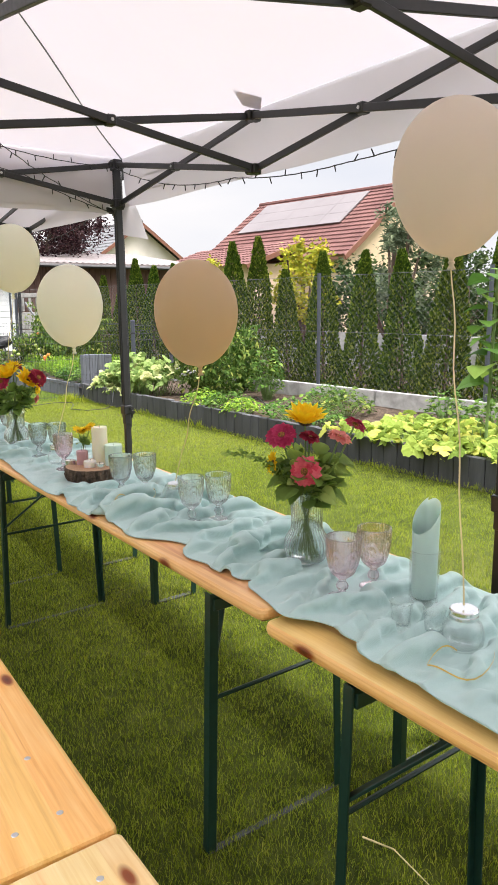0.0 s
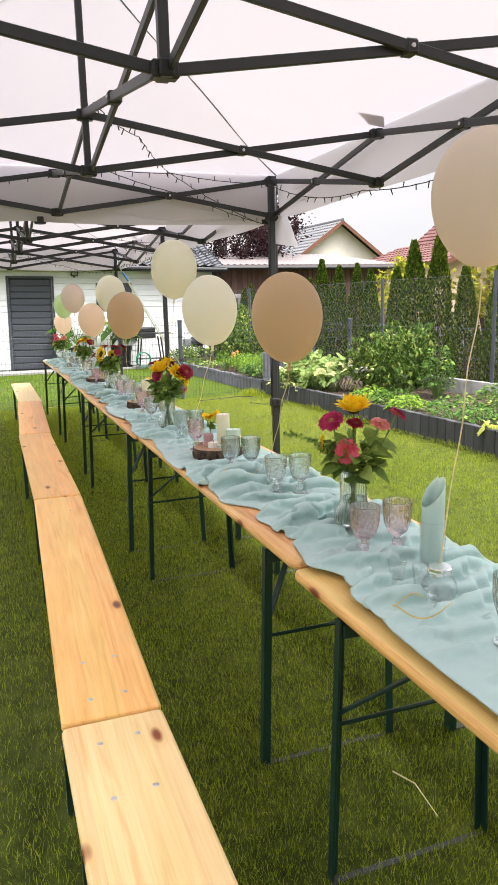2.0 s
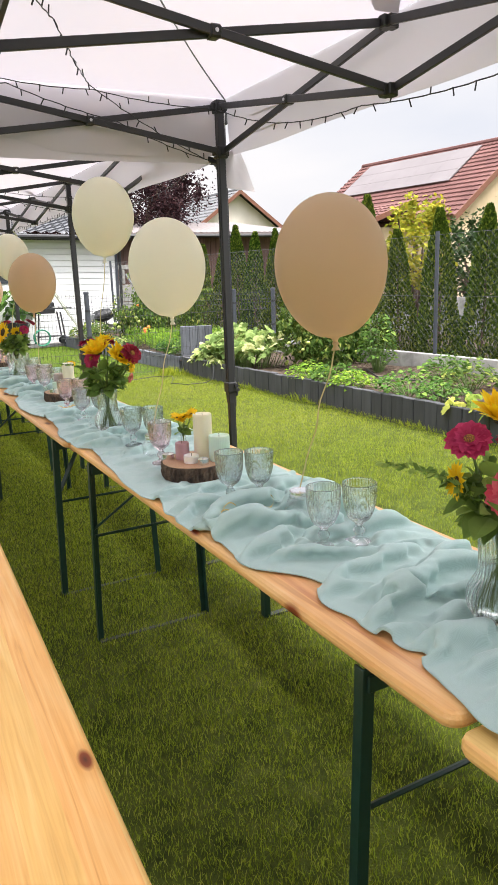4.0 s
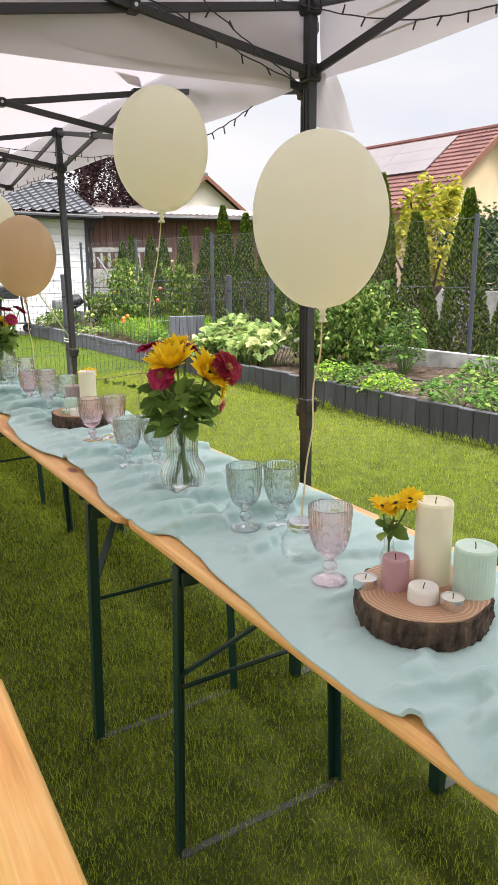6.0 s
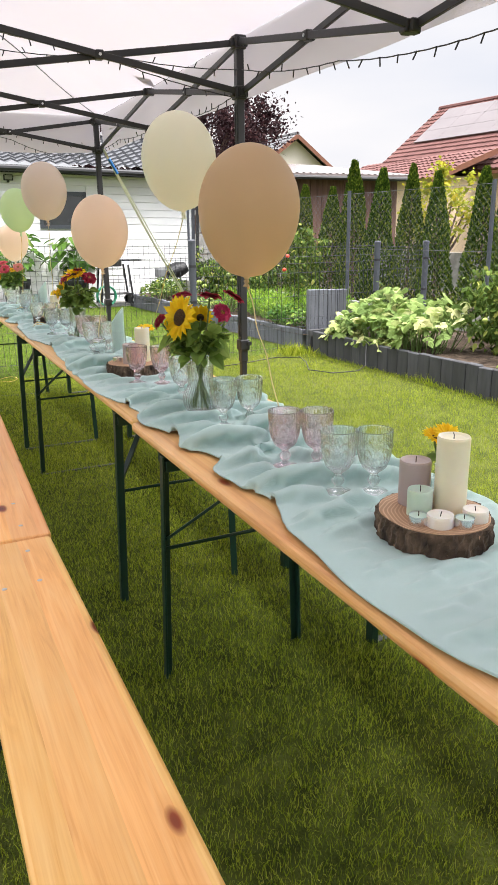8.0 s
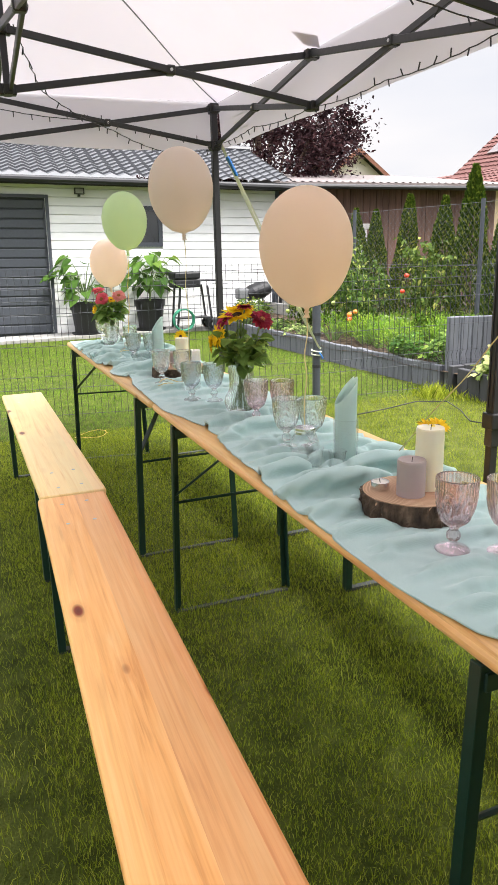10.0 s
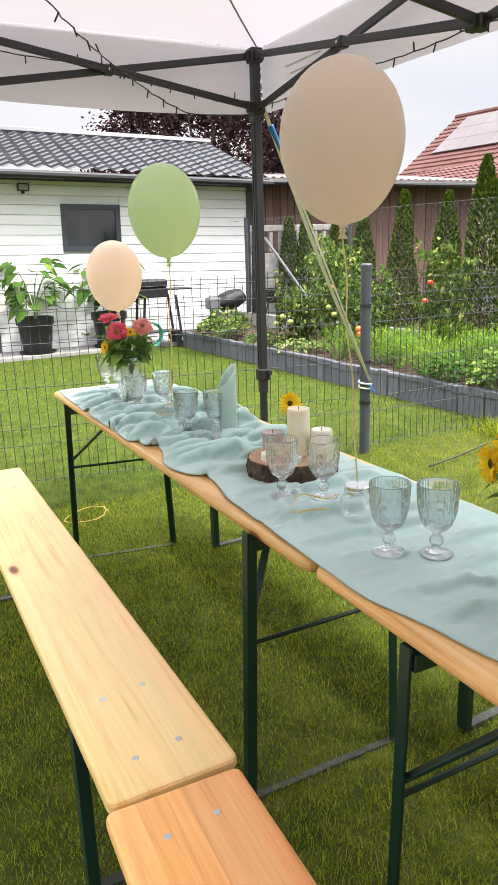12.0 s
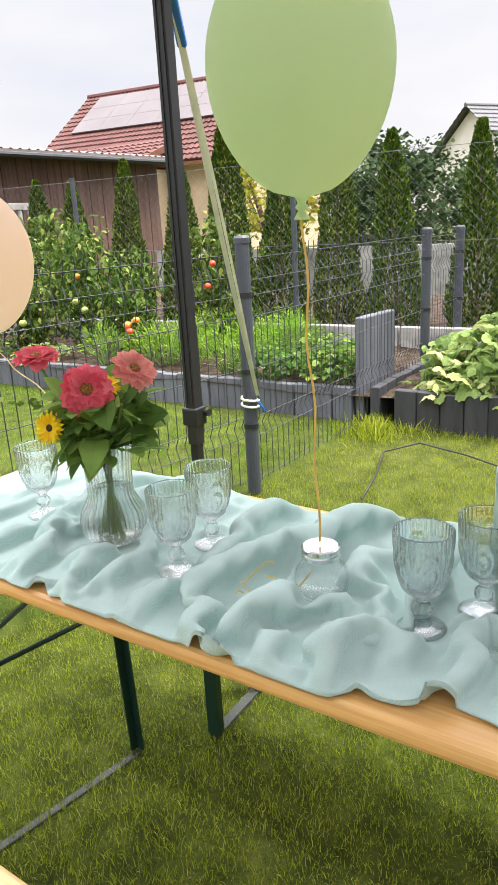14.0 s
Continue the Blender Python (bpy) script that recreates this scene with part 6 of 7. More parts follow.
def bouquet(x, y, heads, label, leaves=46, sprigs=0):
    """heads: kind, offset x, offset y, height above the cloth, radius, facing."""
    t = thing("bouquet", pose(x, y, Z_C), label, "bouquet", "bouquets along the tables")
    for kind, hx, hy, hz, r, d in heads:
        p = Vector((hx, hy, hz))
        head(t, p, d, r * 1.18, kind)
        bm = bmesh.new()
        foot = Vector((-hx * 0.25 + rnd(-0.01, 0.01), -hy * 0.25 + rnd(-0.01, 0.01), 0.02))
        neck = Vector((hx * 0.16, hy * 0.16, 0.18))
        tube(bm, [foot, neck, (neck + p) / 2 + Vector((hx * 0.12, hy * 0.12, 0.01)), p - Vector(d).normalized() * 0.006], 0.0028, 6)
        part("stem", bm, "stalk", t)
    seeds = []
    for i in range(int(leaves * 2.0)):
        a = rnd(0, 2 * math.pi)
        z = rnd(0.172, 0.275)
        k = rnd(0.012, 0.055) + 0.22 * (z - 0.17)
        e = rnd(-0.3, 1.1)
        seeds.append(((k * math.cos(a), k * math.sin(a), z), (math.cos(a) * math.cos(e), math.sin(a) * math.cos(e), math.sin(e)), rnd(0.035, 0.070), rnd(0.0, 0.7), rnd(-0.9, 0.9)))
    flat("leaves", *leaf_cloud(seeds, "oval"), "bouquet_leaf", t)
    bm = bmesh.new()
    for i in range(7):
        a = rnd(0, 6.28)
        tube(bm, [(0.03 * math.cos(a + 3), 0.03 * math.sin(a + 3), 0.015), (0.02 * math.cos(a), 0.02 * math.sin(a), 0.17), (0.07 * math.cos(a), 0.07 * math.sin(a), 0.27)], 0.0025, 5)
    tagged(part("stalk", bm, "stalk", t), kind="stuff")
    for i in range(sprigs):
        a = 2.4 + i * 0.35
        pts = [Vector((0.02 * math.cos(a), 0.02 * math.sin(a), 0.19)), Vector((0.10 * math.cos(a), 0.10 * math.sin(a), 0.27)), Vector((0.21 * math.cos(a), 0.21 * math.sin(a), 0.29 + 0.02 * i))]
        seeds = []
        for k in range(40):
            f = k / 39
            p = pts[0].lerp(pts[1], f * 2) if f < 0.5 else pts[1].lerp(pts[2], f * 2 - 1)
            seeds.append((p, aim((-0.4, 0.7)), rnd(0.012, 0.022), 0.1, rnd(0, 3)))
        flat("sprig", *leaf_cloud(seeds, "chip"), "bouquet_leaf", t)


for (x, y), a in zip(VASES, (0, 20, 50, 80, 10)):
    vase(x, y, a)
CAM = (-0.72, -0.62, 0.35)
bouquet(*VASES[0], (("magenta", -0.06, 0.03, 0.34, 0.036, (-0.5, -0.4, 0.8)), ("cup", 0.01, 0.02, 0.365, 0.058, (-0.1, -0.2, 1)), ("rose", -0.055, -0.055, 0.262, 0.036, (-0.85, -0.5, 0.2)), ("salmon", 0.055, -0.06, 0.335, 0.030, (0.1, -0.4, 0.9)), ("magenta", 0.12, -0.05, 0.36, 0.028, (0.6, 0.0, 0.7)), ("sun", -0.09, 0.02, 0.275, 0.030, (-0.8, 0.3, 0.1)), ("crimson", 0.0, -0.01, 0.335, 0.024, (0, -0.4, 0.9))), "bouquet of zinnias and sunflower with broad leaves", 62, 3)
bouquet(*VASES[1], (("cup", -0.03, -0.02, 0.335, 0.066, (-0.4, -0.3, 1)), ("cup", 0.045, -0.06, 0.31, 0.062, (0.3, -0.8, 0.7)), ("crimson", 0.095, -0.085, 0.33, 0.042, (0.3, -0.8, 0.4)), ("magenta", -0.055, -0.01, 0.315, 0.038, (-0.8, -0.4, 0.3)), ("magenta", -0.05, 0.06, 0.375, 0.036, (-0.2, 0.2, 1)), ("cup", 0.02, 0.05, 0.36, 0.052, (0, 0.2, 1)), ("sun", 0.10, -0.04, 0.275, 0.035, (0.7, -0.5, -0.2)), ("crimson", 0.02, 0.0, 0.375, 0.034, (0.1, -0.1, 1)), ("salmon", 0.09, -0.05, 0.225, 0.020, (0.6, -0.6, -0.3))), "bouquet of yellow sunflowers and crimson zinnias in vase", 66, 1)
bouquet(*VASES[2], (("sun", -0.07, -0.03, 0.315, 0.066, (-0.92, -0.3, 0.3)), ("crimson", 0.05, 0.02, 0.37, 0.036, (0.2, 0, 1)), ("crimson", 0.11, -0.03, 0.37, 0.034, (0.5, -0.2, 0.8)), ("magenta", 0.06, -0.05, 0.325, 0.030, (0.2, -0.8, 0.5)), ("magenta", -0.03, 0.07, 0.37, 0.032, (-0.1, 0.3, 0.9)), ("crimson", -0.13, 0.0, 0.305, 0.024, (-0.8, 0, 0.5)), ("sun", 0.03, 0.06, 0.30, 0.04, (0.3, 0.8, 0.4))), "bouquet of one large sunflower and dark zinnias", 70, 0)
bouquet(*VASES[3], (("sun", 0.0, 0.02, 0.345, 0.060, (-0.3, -0.2, 1)), ("sun", -0.065, 0.02, 0.28, 0.045, (-0.8, 0.0, 0.3)), ("crimson", 0.07, -0.04, 0.335, 0.038, (0.2, -0.6, 0.7)), ("magenta", -0.045, 0.03, 0.33, 0.036, (-0.7, 0.1, 0.7)), ("sun", 0.03, 0.06, 0.35, 0.05, (0, 0.5, 0.9)), ("sun", -0.08, 0.06, 0.25, 0.032, (-0.8, 0.3, 0.0)), ("crimson", 0.02, 0.0, 0.375, 0.026, (0, 0, 1))), "bouquet of bright sunflowers and crimson zinnias in vase", 64, 0)
bouquet(*VASES[4], (("rose", -0.055, -0.03, 0.30, 0.040, (-0.6, -0.75, 0.35)), ("pink", -0.05, 0.09, 0.345, 0.036, (-0.2, -0.2, 1)), ("salmon", 0.045, -0.045, 0.315, 0.038, (-0.1, -0.7, 0.7)), ("sun", 0.005, -0.01, 0.29, 0.026, (-0.1, -0.5, 0.9)), ("sun", -0.085, 0.035, 0.235, 0.026, (-0.9, -0.2, 0.2)), ("sun", 0.07, 0.05, 0.24, 0.024, (0.8, 0.3, 0.2))), "bouquet of coral pink zinnias with broad green leaves", 80, 1)

# tiny bottles of sunflowers on the log slices
for n, (dx, dy) in enumerate(((-0.01, 0.075), (0.06, 0.06), (0.075, 0.035), (0.055, 0.07))):
    x, y = STUMPS[n][0] + dx, STUMPS[n][1] + dy
    t = thing("bud_vase", pose(x, y, CZ), "tiny clear bottle holding small sunflowers", "bud vase", "bud vases on the log slices")
    part("bottle", lathe(((0, 0.003), (0.013, 0.0), (0.016, 0.01), (0.016, 0.035), (0.009, 0.05), (0.009, 0.065), (0.0105, 0.068), (0.008, 0.066), (0.008, 0.05), (0.014, 0.035), (0.014, 0.006), (0, 0.005)), 20), "glass_plain", t, smooth=True)
    for k in range(3 if n == 0 else 2 if n < 3 else 1):
        p = Vector((-0.018 + 0.02 * k, -0.012 * k, 0.125 + 0.006 * k))
        bl = head(t, p, (-0.6, -0.6, 0.5) if n == 3 else (rnd(-0.6, 0.4), rnd(-0.7, 0.2), 0.8), 0.030 if n < 3 else 0.036, "sun")
        bm = bmesh.new()
        tube(bm, [(0, 0, 0.01), (0, 0, 0.06), p - Vector((0, 0, 0.003))], 0.002, 5)
        part("stem", bm, "stalk", t)
    seeds = [((0, 0, rnd(0.065, 0.10)), aim((-0.2, 0.8)), rnd(0.03, 0.05), 0.3, rnd(-1, 1)) for _ in range(9)]
    flat("leaves", *leaf_cloud(seeds, "oval"), "bouquet_leaf", t)

# ---------------------------------------------------------------- vegetables


def leafy(name, x, y, z, r, h, n, size, mat, label, category="plant", shape="oval", droop=(0.2, 0.7), up=(-0.1, 0.9), group="", stems=6, fill=1.0):
    """A low plant: leaves on stalks gathered into a mound."""
    t = thing(name, pose(x, y, z), label, category, group)
    seeds, bm = [], bmesh.new()
    n, size = int(n * 1.7), size * 0.72
    for i in range(n):
        a, k = rnd(0, 2 * math.pi), math.sqrt(rnd(0, 1))
        zz = h * (0.25 + 0.75 * rnd(0, 1) ** 0.7) * (1 - 0.55 * k * k)
        p = Vector((math.cos(a) * r * k, math.sin(a) * r * k, zz))
        e = rnd(*up)
        b = a + rnd(-0.9, 0.9)
        seeds.append((p, (math.cos(b) * math.cos(e), math.sin(b) * math.cos(e), math.sin(e)), size * rnd(0.6, 1.25), rnd(*droop), rnd(-0.6, 0.6)))
        if i % max(1, n // (stems * 3)) == 0:
            tube(bm, [(p.x * 0.2, p.y * 0.2, -0.03), (p.x * 0.6, p.y * 0.6, zz * 0.6), p], 0.004 + 0.004 * h, 5)
    tagged(part("stalk", bm, "stalk", t), kind="stuff")
    flat("leaves", *leaf_cloud(seeds, shape), mat, t)
    return t


def lobed(seeds):
    """Broad lobed leaves with a folded blade."""
    verts, faces = [], []
    for base, d, size, droop, roll in seeds:
        d = Vector(d).normalized()
        s = d.cross(Vector((0, 0, 1))).normalized()
        s = Matrix.Rotation(roll, 3, d) @ s
        u = s.cross(d)
        c = len(verts)
        base = Vector(base)
        verts.append(base + d * size * 0.38 - u * size * 0.06)
        N = 29
        for ring in (0.55, 1.0):
            for i in range(N):
                a = -2.75 + 5.5 * i / (N - 1)
                lobe = abs(math.sin(a * 1.6 + 1.57))
                k = (0.34 + 0.26 * lobe + (0.06 if i % 2 else 0.0)) * (1.0 if abs(a) < 2 else 0.8)
                k *= ring if ring == 1.0 else 0.30 / k * 0.8
                off = d * math.cos(a) * k + s * math.sin(a) * k
                p = base + d * size * 0.38 + off * size + u * size * (0.22 * k * abs(math.sin(a)) + (0.05 if ring < 1 else -0.02) * lobe + rnd(-0.03, 0.03) * ring)
                p.z -= droop * size * k * k * 1.2
                verts.append(p)
        for i in range(N - 1):
            faces.append((c, c + 1 + i, c + 2 + i))
            faces.append((c + 1 + i, c + 1 + N + i, c + 2 + N + i, c + 2 + i))
    return verts, faces


def squash_patch(name, x0, x1, y0, y1, z, h, n, size, mat, label):
    t = thing(name, pose((x0 + x1) / 2, (y0 + y1) / 2, z), label, "squash plant")
    seeds, bm = [], bmesh.new()
    for i in range(n):
        px, py = rnd(x0, x1) - (x0 + x1) / 2, rnd(y0, y1) - (y0 + y1) / 2
        top = h * (0.45 + 0.55 * rnd(0, 1)) * (0.8 + 0.5 * noise.noise((px * 2, py * 2, 3)))
        edge = max(abs(px) / (x1 - x0) * 2, abs(py) / (y1 - y0) * 2)
        top *= 1 - 0.5 * edge ** 3
        a = rnd(0, 6.28)
        seeds.append(((px, py, top), (math.cos(a), math.sin(a), rnd(-0.5, 0.9)), size * rnd(0.5, 1.2), rnd(0.1, 0.8), rnd(-1.0, 1.0)))
        if i % 2 == 0:
            tube(bm, [(px * 0.8, py * 0.9, -0.02), (px * 0.95, py, top * 0.6), (px, py, top)], 0.005, 5, 0.7)
    tagged(part("stalk", bm, "stalk", t), kind="stuff")
    flat("leaves", *lobed(seeds), mat, t)
    return t


squash_patch("squash_plant", 4.52, 5.55, 2.5, 5.15, 0.19, 0.20, 420, 0.15, "squash", "yellow green squash vines spilling over the bed edge")
squash_patch("squash_plant", 4.42, 5.15, 8.7, 10.35, 0.20, 0.54, 420, 0.135, "pale_leaf", "pale mildewed courgette plant with large leaves")
squash_patch("squash_plant", 4.34, 4.62, 9.2, 10.4, 0.17, 0.18, 80, 0.12, "pale_leaf", "pale courgette leaves hanging over the edging")
for x, y, r, h, n, s, mat, lab in (
    (4.85, 6.05, 0.33, 0.26, 200, 0.075, "herb", "green strawberry plant in the bed"),
    (4.80, 5.55, 0.25, 0.20, 130, 0.07, "herb", "green strawberry plant in the bed"),
    (4.75, 7.15, 0.30, 0.22, 170, 0.075, "herb", "green strawberry plant in the bed"),
    (5.45, 5.85, 0.28, 0.34, 160, 0.08, "tomato_leaf", "small grey green shrub in the bed"),
    (4.68, 6.75, 0.24, 0.19, 190, 0.06, "lettuce", "lime green lettuce at the bed edge"),
    (4.66, 7.55, 0.26, 0.22, 190, 0.065, "lettuce", "lime green lettuce at the bed edge"),
    (5.60, 4.1, 0.28, 0.40, 150, 0.09, "herb", "leafy young bean plant"),
    (5.75, 4.75, 0.22, 0.42, 130, 0.08, "herb", "leafy young bean plant"),
    (5.65, 7.55, 0.22, 0.72, 230, 0.085, "herb", "upright leafy pepper plant"),
    (5.85, 6.6, 0.24, 0.30, 140, 0.08, "herb", "leafy plant near the kerb"),
    (4.62, 10.95, 0.24, 0.27, 170, 0.085, "herb", "dark green strawberry plant in the far bed"),
    (4.95, 11.2, 0.26, 0.30, 190, 0.085, "herb", "dark green strawberry plant in the far bed"),
    (4.55, 11.45, 0.22, 0.26, 150, 0.08, "herb", "dark green strawberry plant in the far bed"),
    (4.45, 14.6, 0.26, 0.16, 120, 0.08, "tomato_leaf", "low dull green plant in the far bed"),
    (4.35, 15.6, 0.34, 0.34, 190, 0.10, "tomato_leaf", "low leafy bush beside the shed"),
    (4.75, 16.3, 0.34, 0.36, 190, 0.10, "tomato_leaf", "low leafy bush beside the shed"),
    (4.5, 13.9, 0.26, 0.14, 110, 0.07, "pale_leaf", "pale low plant in the far bed"),
):
    leafy("vegetable_plant", x, y, 0.19, r, h, n, s, mat, lab, "vegetable plant", group="vegetables in the beds")
for i in range(16):
    x, y = 4.62 + 0.5 * (i % 3) + rnd(-0.12, 0.12), 11.75 + 0.27 * (i // 3) + rnd(-0.1, 0.1)
    leafy("carrot_plant", x, y, 0.19, 0.20, 0.36, 240, 0.14, "lettuce", "bright green feathery carrot tops in bed", "carrot plant", "fern", (0.1, 0.5), (0.3, 1.3), "carrot rows")


def fruit(bm, p, r):
    bmesh.ops.create_icosphere(bm, subdivisions=2, radius=r, matrix=Matrix.Translation(p) @ Matrix.Diagonal((1, 1, 0.88, 1)))


M["fruit_red"] = paint("ripe_tomato", (0.62, 0.06, 0.025), 0.25, 0.08)
M["fruit_orange"] = paint("turning_tomato", (0.72, 0.22, 0.04), 0.25, 0.08)
M["fruit_green"] = paint("green_tomato", (0.34, 0.42, 0.10), 0.3, 0.08)


def tomato(x, y, h, r, n, fruits, lab):
    t = thing("tomato_plant", pose(x, y, 0.18), lab, "tomato plant", "tomato plants")
    bm = bmesh.new()
    seeds = []
    for b in range(4):
        a = rnd(0, 6.28)
        pts = [Vector((0.02 * b, 0, -0.05)), Vector((0.3 * r * math.cos(a), 0.3 * r * math.sin(a), h * 0.4)), Vector((0.6 * r * math.cos(a), 0.6 * r * math.sin(a), h * rnd(0.8, 1.0)))]
        tube(bm, pts, 0.009, 6, 0.5)
        for i in range(n // 4):
            f = rnd(0.12, 1.0)
            p = pts[0].lerp(pts[1], f * 2) if f < 0.5 else pts[1].lerp(pts[2], f * 2 - 1)
            d = aim((-0.7, 0.7))
            q = p + d * rnd(0.02, 0.55 * r)
            for _ in range(6):
                seeds.append((q + d * rnd(-0.03, 0.10) + aim() * 0.03, aim((-0.8, 0.5)), rnd(0.03, 0.065), rnd(0.3, 1.0), rnd(-0.8, 0.8)))
    tagged(part("stalk", bm, "stalk", t), kind="stuff")
    flat("leaves", *leaf_cloud(seeds, "oval"), "tomato_leaf", t)
    for mat, px, py, pz, pr in fruits:
        bm = bmesh.new()
        fruit(bm, (px, py, pz), pr)
        part("tomato", bm, mat, t, smooth=True)


tomato(5.15, 7.95, 0.95, 0.36, 210, (("fruit_green", -0.3, -0.1, 0.4, 0.025), ("fruit_green", -0.25, 0.1, 0.3, 0.022)), "bushy yellowing tomato plant in the near bed")
tomato(5.25, 8.55, 0.80, 0.34, 190, (("fruit_green", -0.3, -0.1, 0.35, 0.025),), "bushy yellowing tomato plant in the near bed")
tomato(5.75, 8.3, 1.05, 0.32, 190, (), "tall tomato plant by the wire fence")
tomato(5.7, 9.1, 0.75, 0.30, 160, (), "tomato plant by the wire fence")
tomato(5.05, 13.2, 1.00, 0.42, 230, (("fruit_orange", -0.34, -0.2, 0.32, 0.038), ("fruit_red", -0.36, -0.24, 0.27, 0.035), ("fruit_orange", -0.30, -0.27, 0.36, 0.034)), "tomato plant with ripe orange fruit")
tomato(5.15, 13.9, 1.30, 0.42, 240, (("fruit_green", -0.35, -0.2, 0.5, 0.035), ("fruit_green", -0.32, -0.27, 0.42, 0.035), ("fruit_orange", -0.3, -0.2, 0.72, 0.03)), "tall tomato plant with green fruit")
tomato(4.95, 14.5, 0.75, 0.38, 200, (("fruit_green", -0.35, -0.1, 0.36, 0.04), ("fruit_green", -0.3, -0.2, 0.30, 0.04), ("fruit_green", -0.33, 0.1, 0.26, 0.035)), "tomato plant with yellow green fruit")
tomato(5.35, 12.5, 1.20, 0.38, 210, (("fruit_red", -0.3, -0.2, 0.8, 0.03), ("fruit_red", -0.32, -0.15, 0.62, 0.03)), "tall tomato plant with red fruit")
tomato(5.55, 14.9, 1.35, 0.42, 220, (), "tall tomato plant near the barn")

# tall young sunflower by the squash
t = thing("sunflower_plant", pose(4.98, 3.72, 0.18), "tall green sunflower stalk with broad leaves", "sunflower plant")
bm = bmesh.new()
tube(bm, [(0, 0, 0), (0.01, -0.01, 0.7), (0.0, -0.03, 1.25), (-0.04, -0.05, 1.5)], 0.014, 8, 0.6)
part("stalk", bm, "stalk", t)
seeds = []
for i in range(22):
    a = i * 2.4
    z = 0.55 + 0.95 * i / 21
    seeds.append(((0.03 * math.cos(a), 0.03 * math.sin(a), z), (math.cos(a), math.sin(a), 0.35), rnd(0.16, 0.27), rnd(0.4, 0.8), rnd(-0.3, 0.3)))
flat("leaves", *leaf_cloud(seeds, "broad"), "herb", t)

# taller grass along the edging
g = np.random.default_rng(11)
seeds = []
for i in range(2600):
    y = g.uniform(1.5, 10.6)
    tall_k = 0.5 + 0.9 * max(0, noise.noise((y * 1.7, 0, 8)))
    seeds.append(((bed_x(y) - 0.015 - abs(g.normal(0, 0.035)), y, 0), (g.uniform(-0.7, 0.3), g.uniform(-0.5, 0.5), 1.3), g.uniform(0.05, 0.13) * tall_k, g.uniform(0, 0.5), g.uniform(0, 3)))
for i in range(500):
    a, k = g.uniform(0, 6.28), abs(g.normal(0, 0.13))
    seeds.append(((4.12 + k * math.cos(a), 10.45 + k * math.sin(a), 0), (g.uniform(-0.6, 0.6), g.uniform(-0.6, 0.6), 1.2), g.uniform(0.06, 0.17), g.uniform(0, 0.5), g.uniform(0, 3)))
LEAF["blade"] = ((0, 0.03), (0.5, 0.025), (1, 0.0))
tagged(flat("grass", *leaf_cloud(seeds, "blade"), "grass"), "longer grass tufts along the bed edging", "grass", kind="stuff")

# hose, dry stalk, ribbon on the grass
bm = bmesh.new()
tube(bm, [(4.42, 9.5, 0.27), (4.33, 9.38, 0.24), (4.24, 9.25, 0.06), (4.1, 9.17, 0.03), (3.84, 9.2, 0.03), (3.72, 9.45, 0.03), (3.9, 9.8, 0.03), (4.0, 10.1, 0.03), (3.77, 10.22, 0.03), (3.39, 10.1, 0.03), (3.08, 10.03, 0.03)], 0.005, 8)
tagged(part("garden_hose", bm, "black_plastic", None, smooth=True), "thin black irrigation hose lying on lawn", "hose")
bm = bmesh.new()
tube(bm, [(4.7, 5.2, 0.23), (4.95, 5.9, 0.225), (5.3, 6.4, 0.24), (5.2, 7.0, 0.235), (5.45, 7.5, 0.24)], 0.009, 8)
tagged(part("drip_hose", bm, "black_plastic", None, smooth=True), "black drip hose lying on the bed soil", "hose")
bm = bmesh.new()
tube(bm, [(1.20, 1.36, 0.045), (1.22, 1.27, 0.06), (1.21, 1.14, 0.05)], 0.003, 5, 0.5)
tagged(part("dry_straw", bm, "ribbon", None), "dry yellow straw lying on the grass", "straw")
bm = bmesh.new()
tube(bm, [(1.02 + 0.12 * math.cos(k * 0.5), 10.3 + 0.10 * math.sin(k * 0.5 * 1.1), 0.05 + 0.01 * math.sin(k)) for k in range(14)], 0.002, 5)
tagged(part("loose_ribbon", bm, "ribbon_gold", None), "loose gold ribbon curled on the grass", "ribbon")

# ---------------------------------------------------------------- before the shed


def potted(x, y, lab):
    t = thing("potted_plant", pose(x, y, 0.03), lab, "potted plant", "pots before the shed")
    p = part("pot", lathe(((0, 0.0), (0.19, 0.0), (0.235, 0.40), (0.255, 0.40), (0.26, 0.50), (0.24, 0.50), (0.235, 0.44), (0, 0.44)), 28), "black_plastic", t, "black plastic plant pot")
    part("saucer", lathe(((0, -0.004), (0.24, -0.004), (0.26, 0.03), (0.25, 0.03), (0.235, 0.005), (0, 0.005)), 28), "black_plastic", p)
    bm = bmesh.new()
    tube(bm, [(0, 0, 0.42), (0.02, 0, 0.62), (0, 0.02, 0.8)], 0.018, 7)
    seeds = []
    for i in range(60):
        a, z = rnd(0, 6.28), rnd(0.62, 1.25)
        k = rnd(0.12, 0.42) * (1.1 - 0.35 * abs(z - 0.95))
        q = Vector((k * math.cos(a), k * math.sin(a), z))
        if i % 4 == 0:
            tube(bm, [(0, 0, 0.6), q * 0.6 + Vector((0, 0, 0.32)), q], 0.008, 5, 0.6)
        seeds.append((q, (math.cos(a), math.sin(a), rnd(-0.2, 0.6)), rnd(0.16, 0.30), rnd(0.3, 1.0), rnd(-0.5, 0.5)))
    part("trunk", bm, "stalk", t)
    flat("leaves", *leaf_cloud(seeds, "oval"), "herb", t)


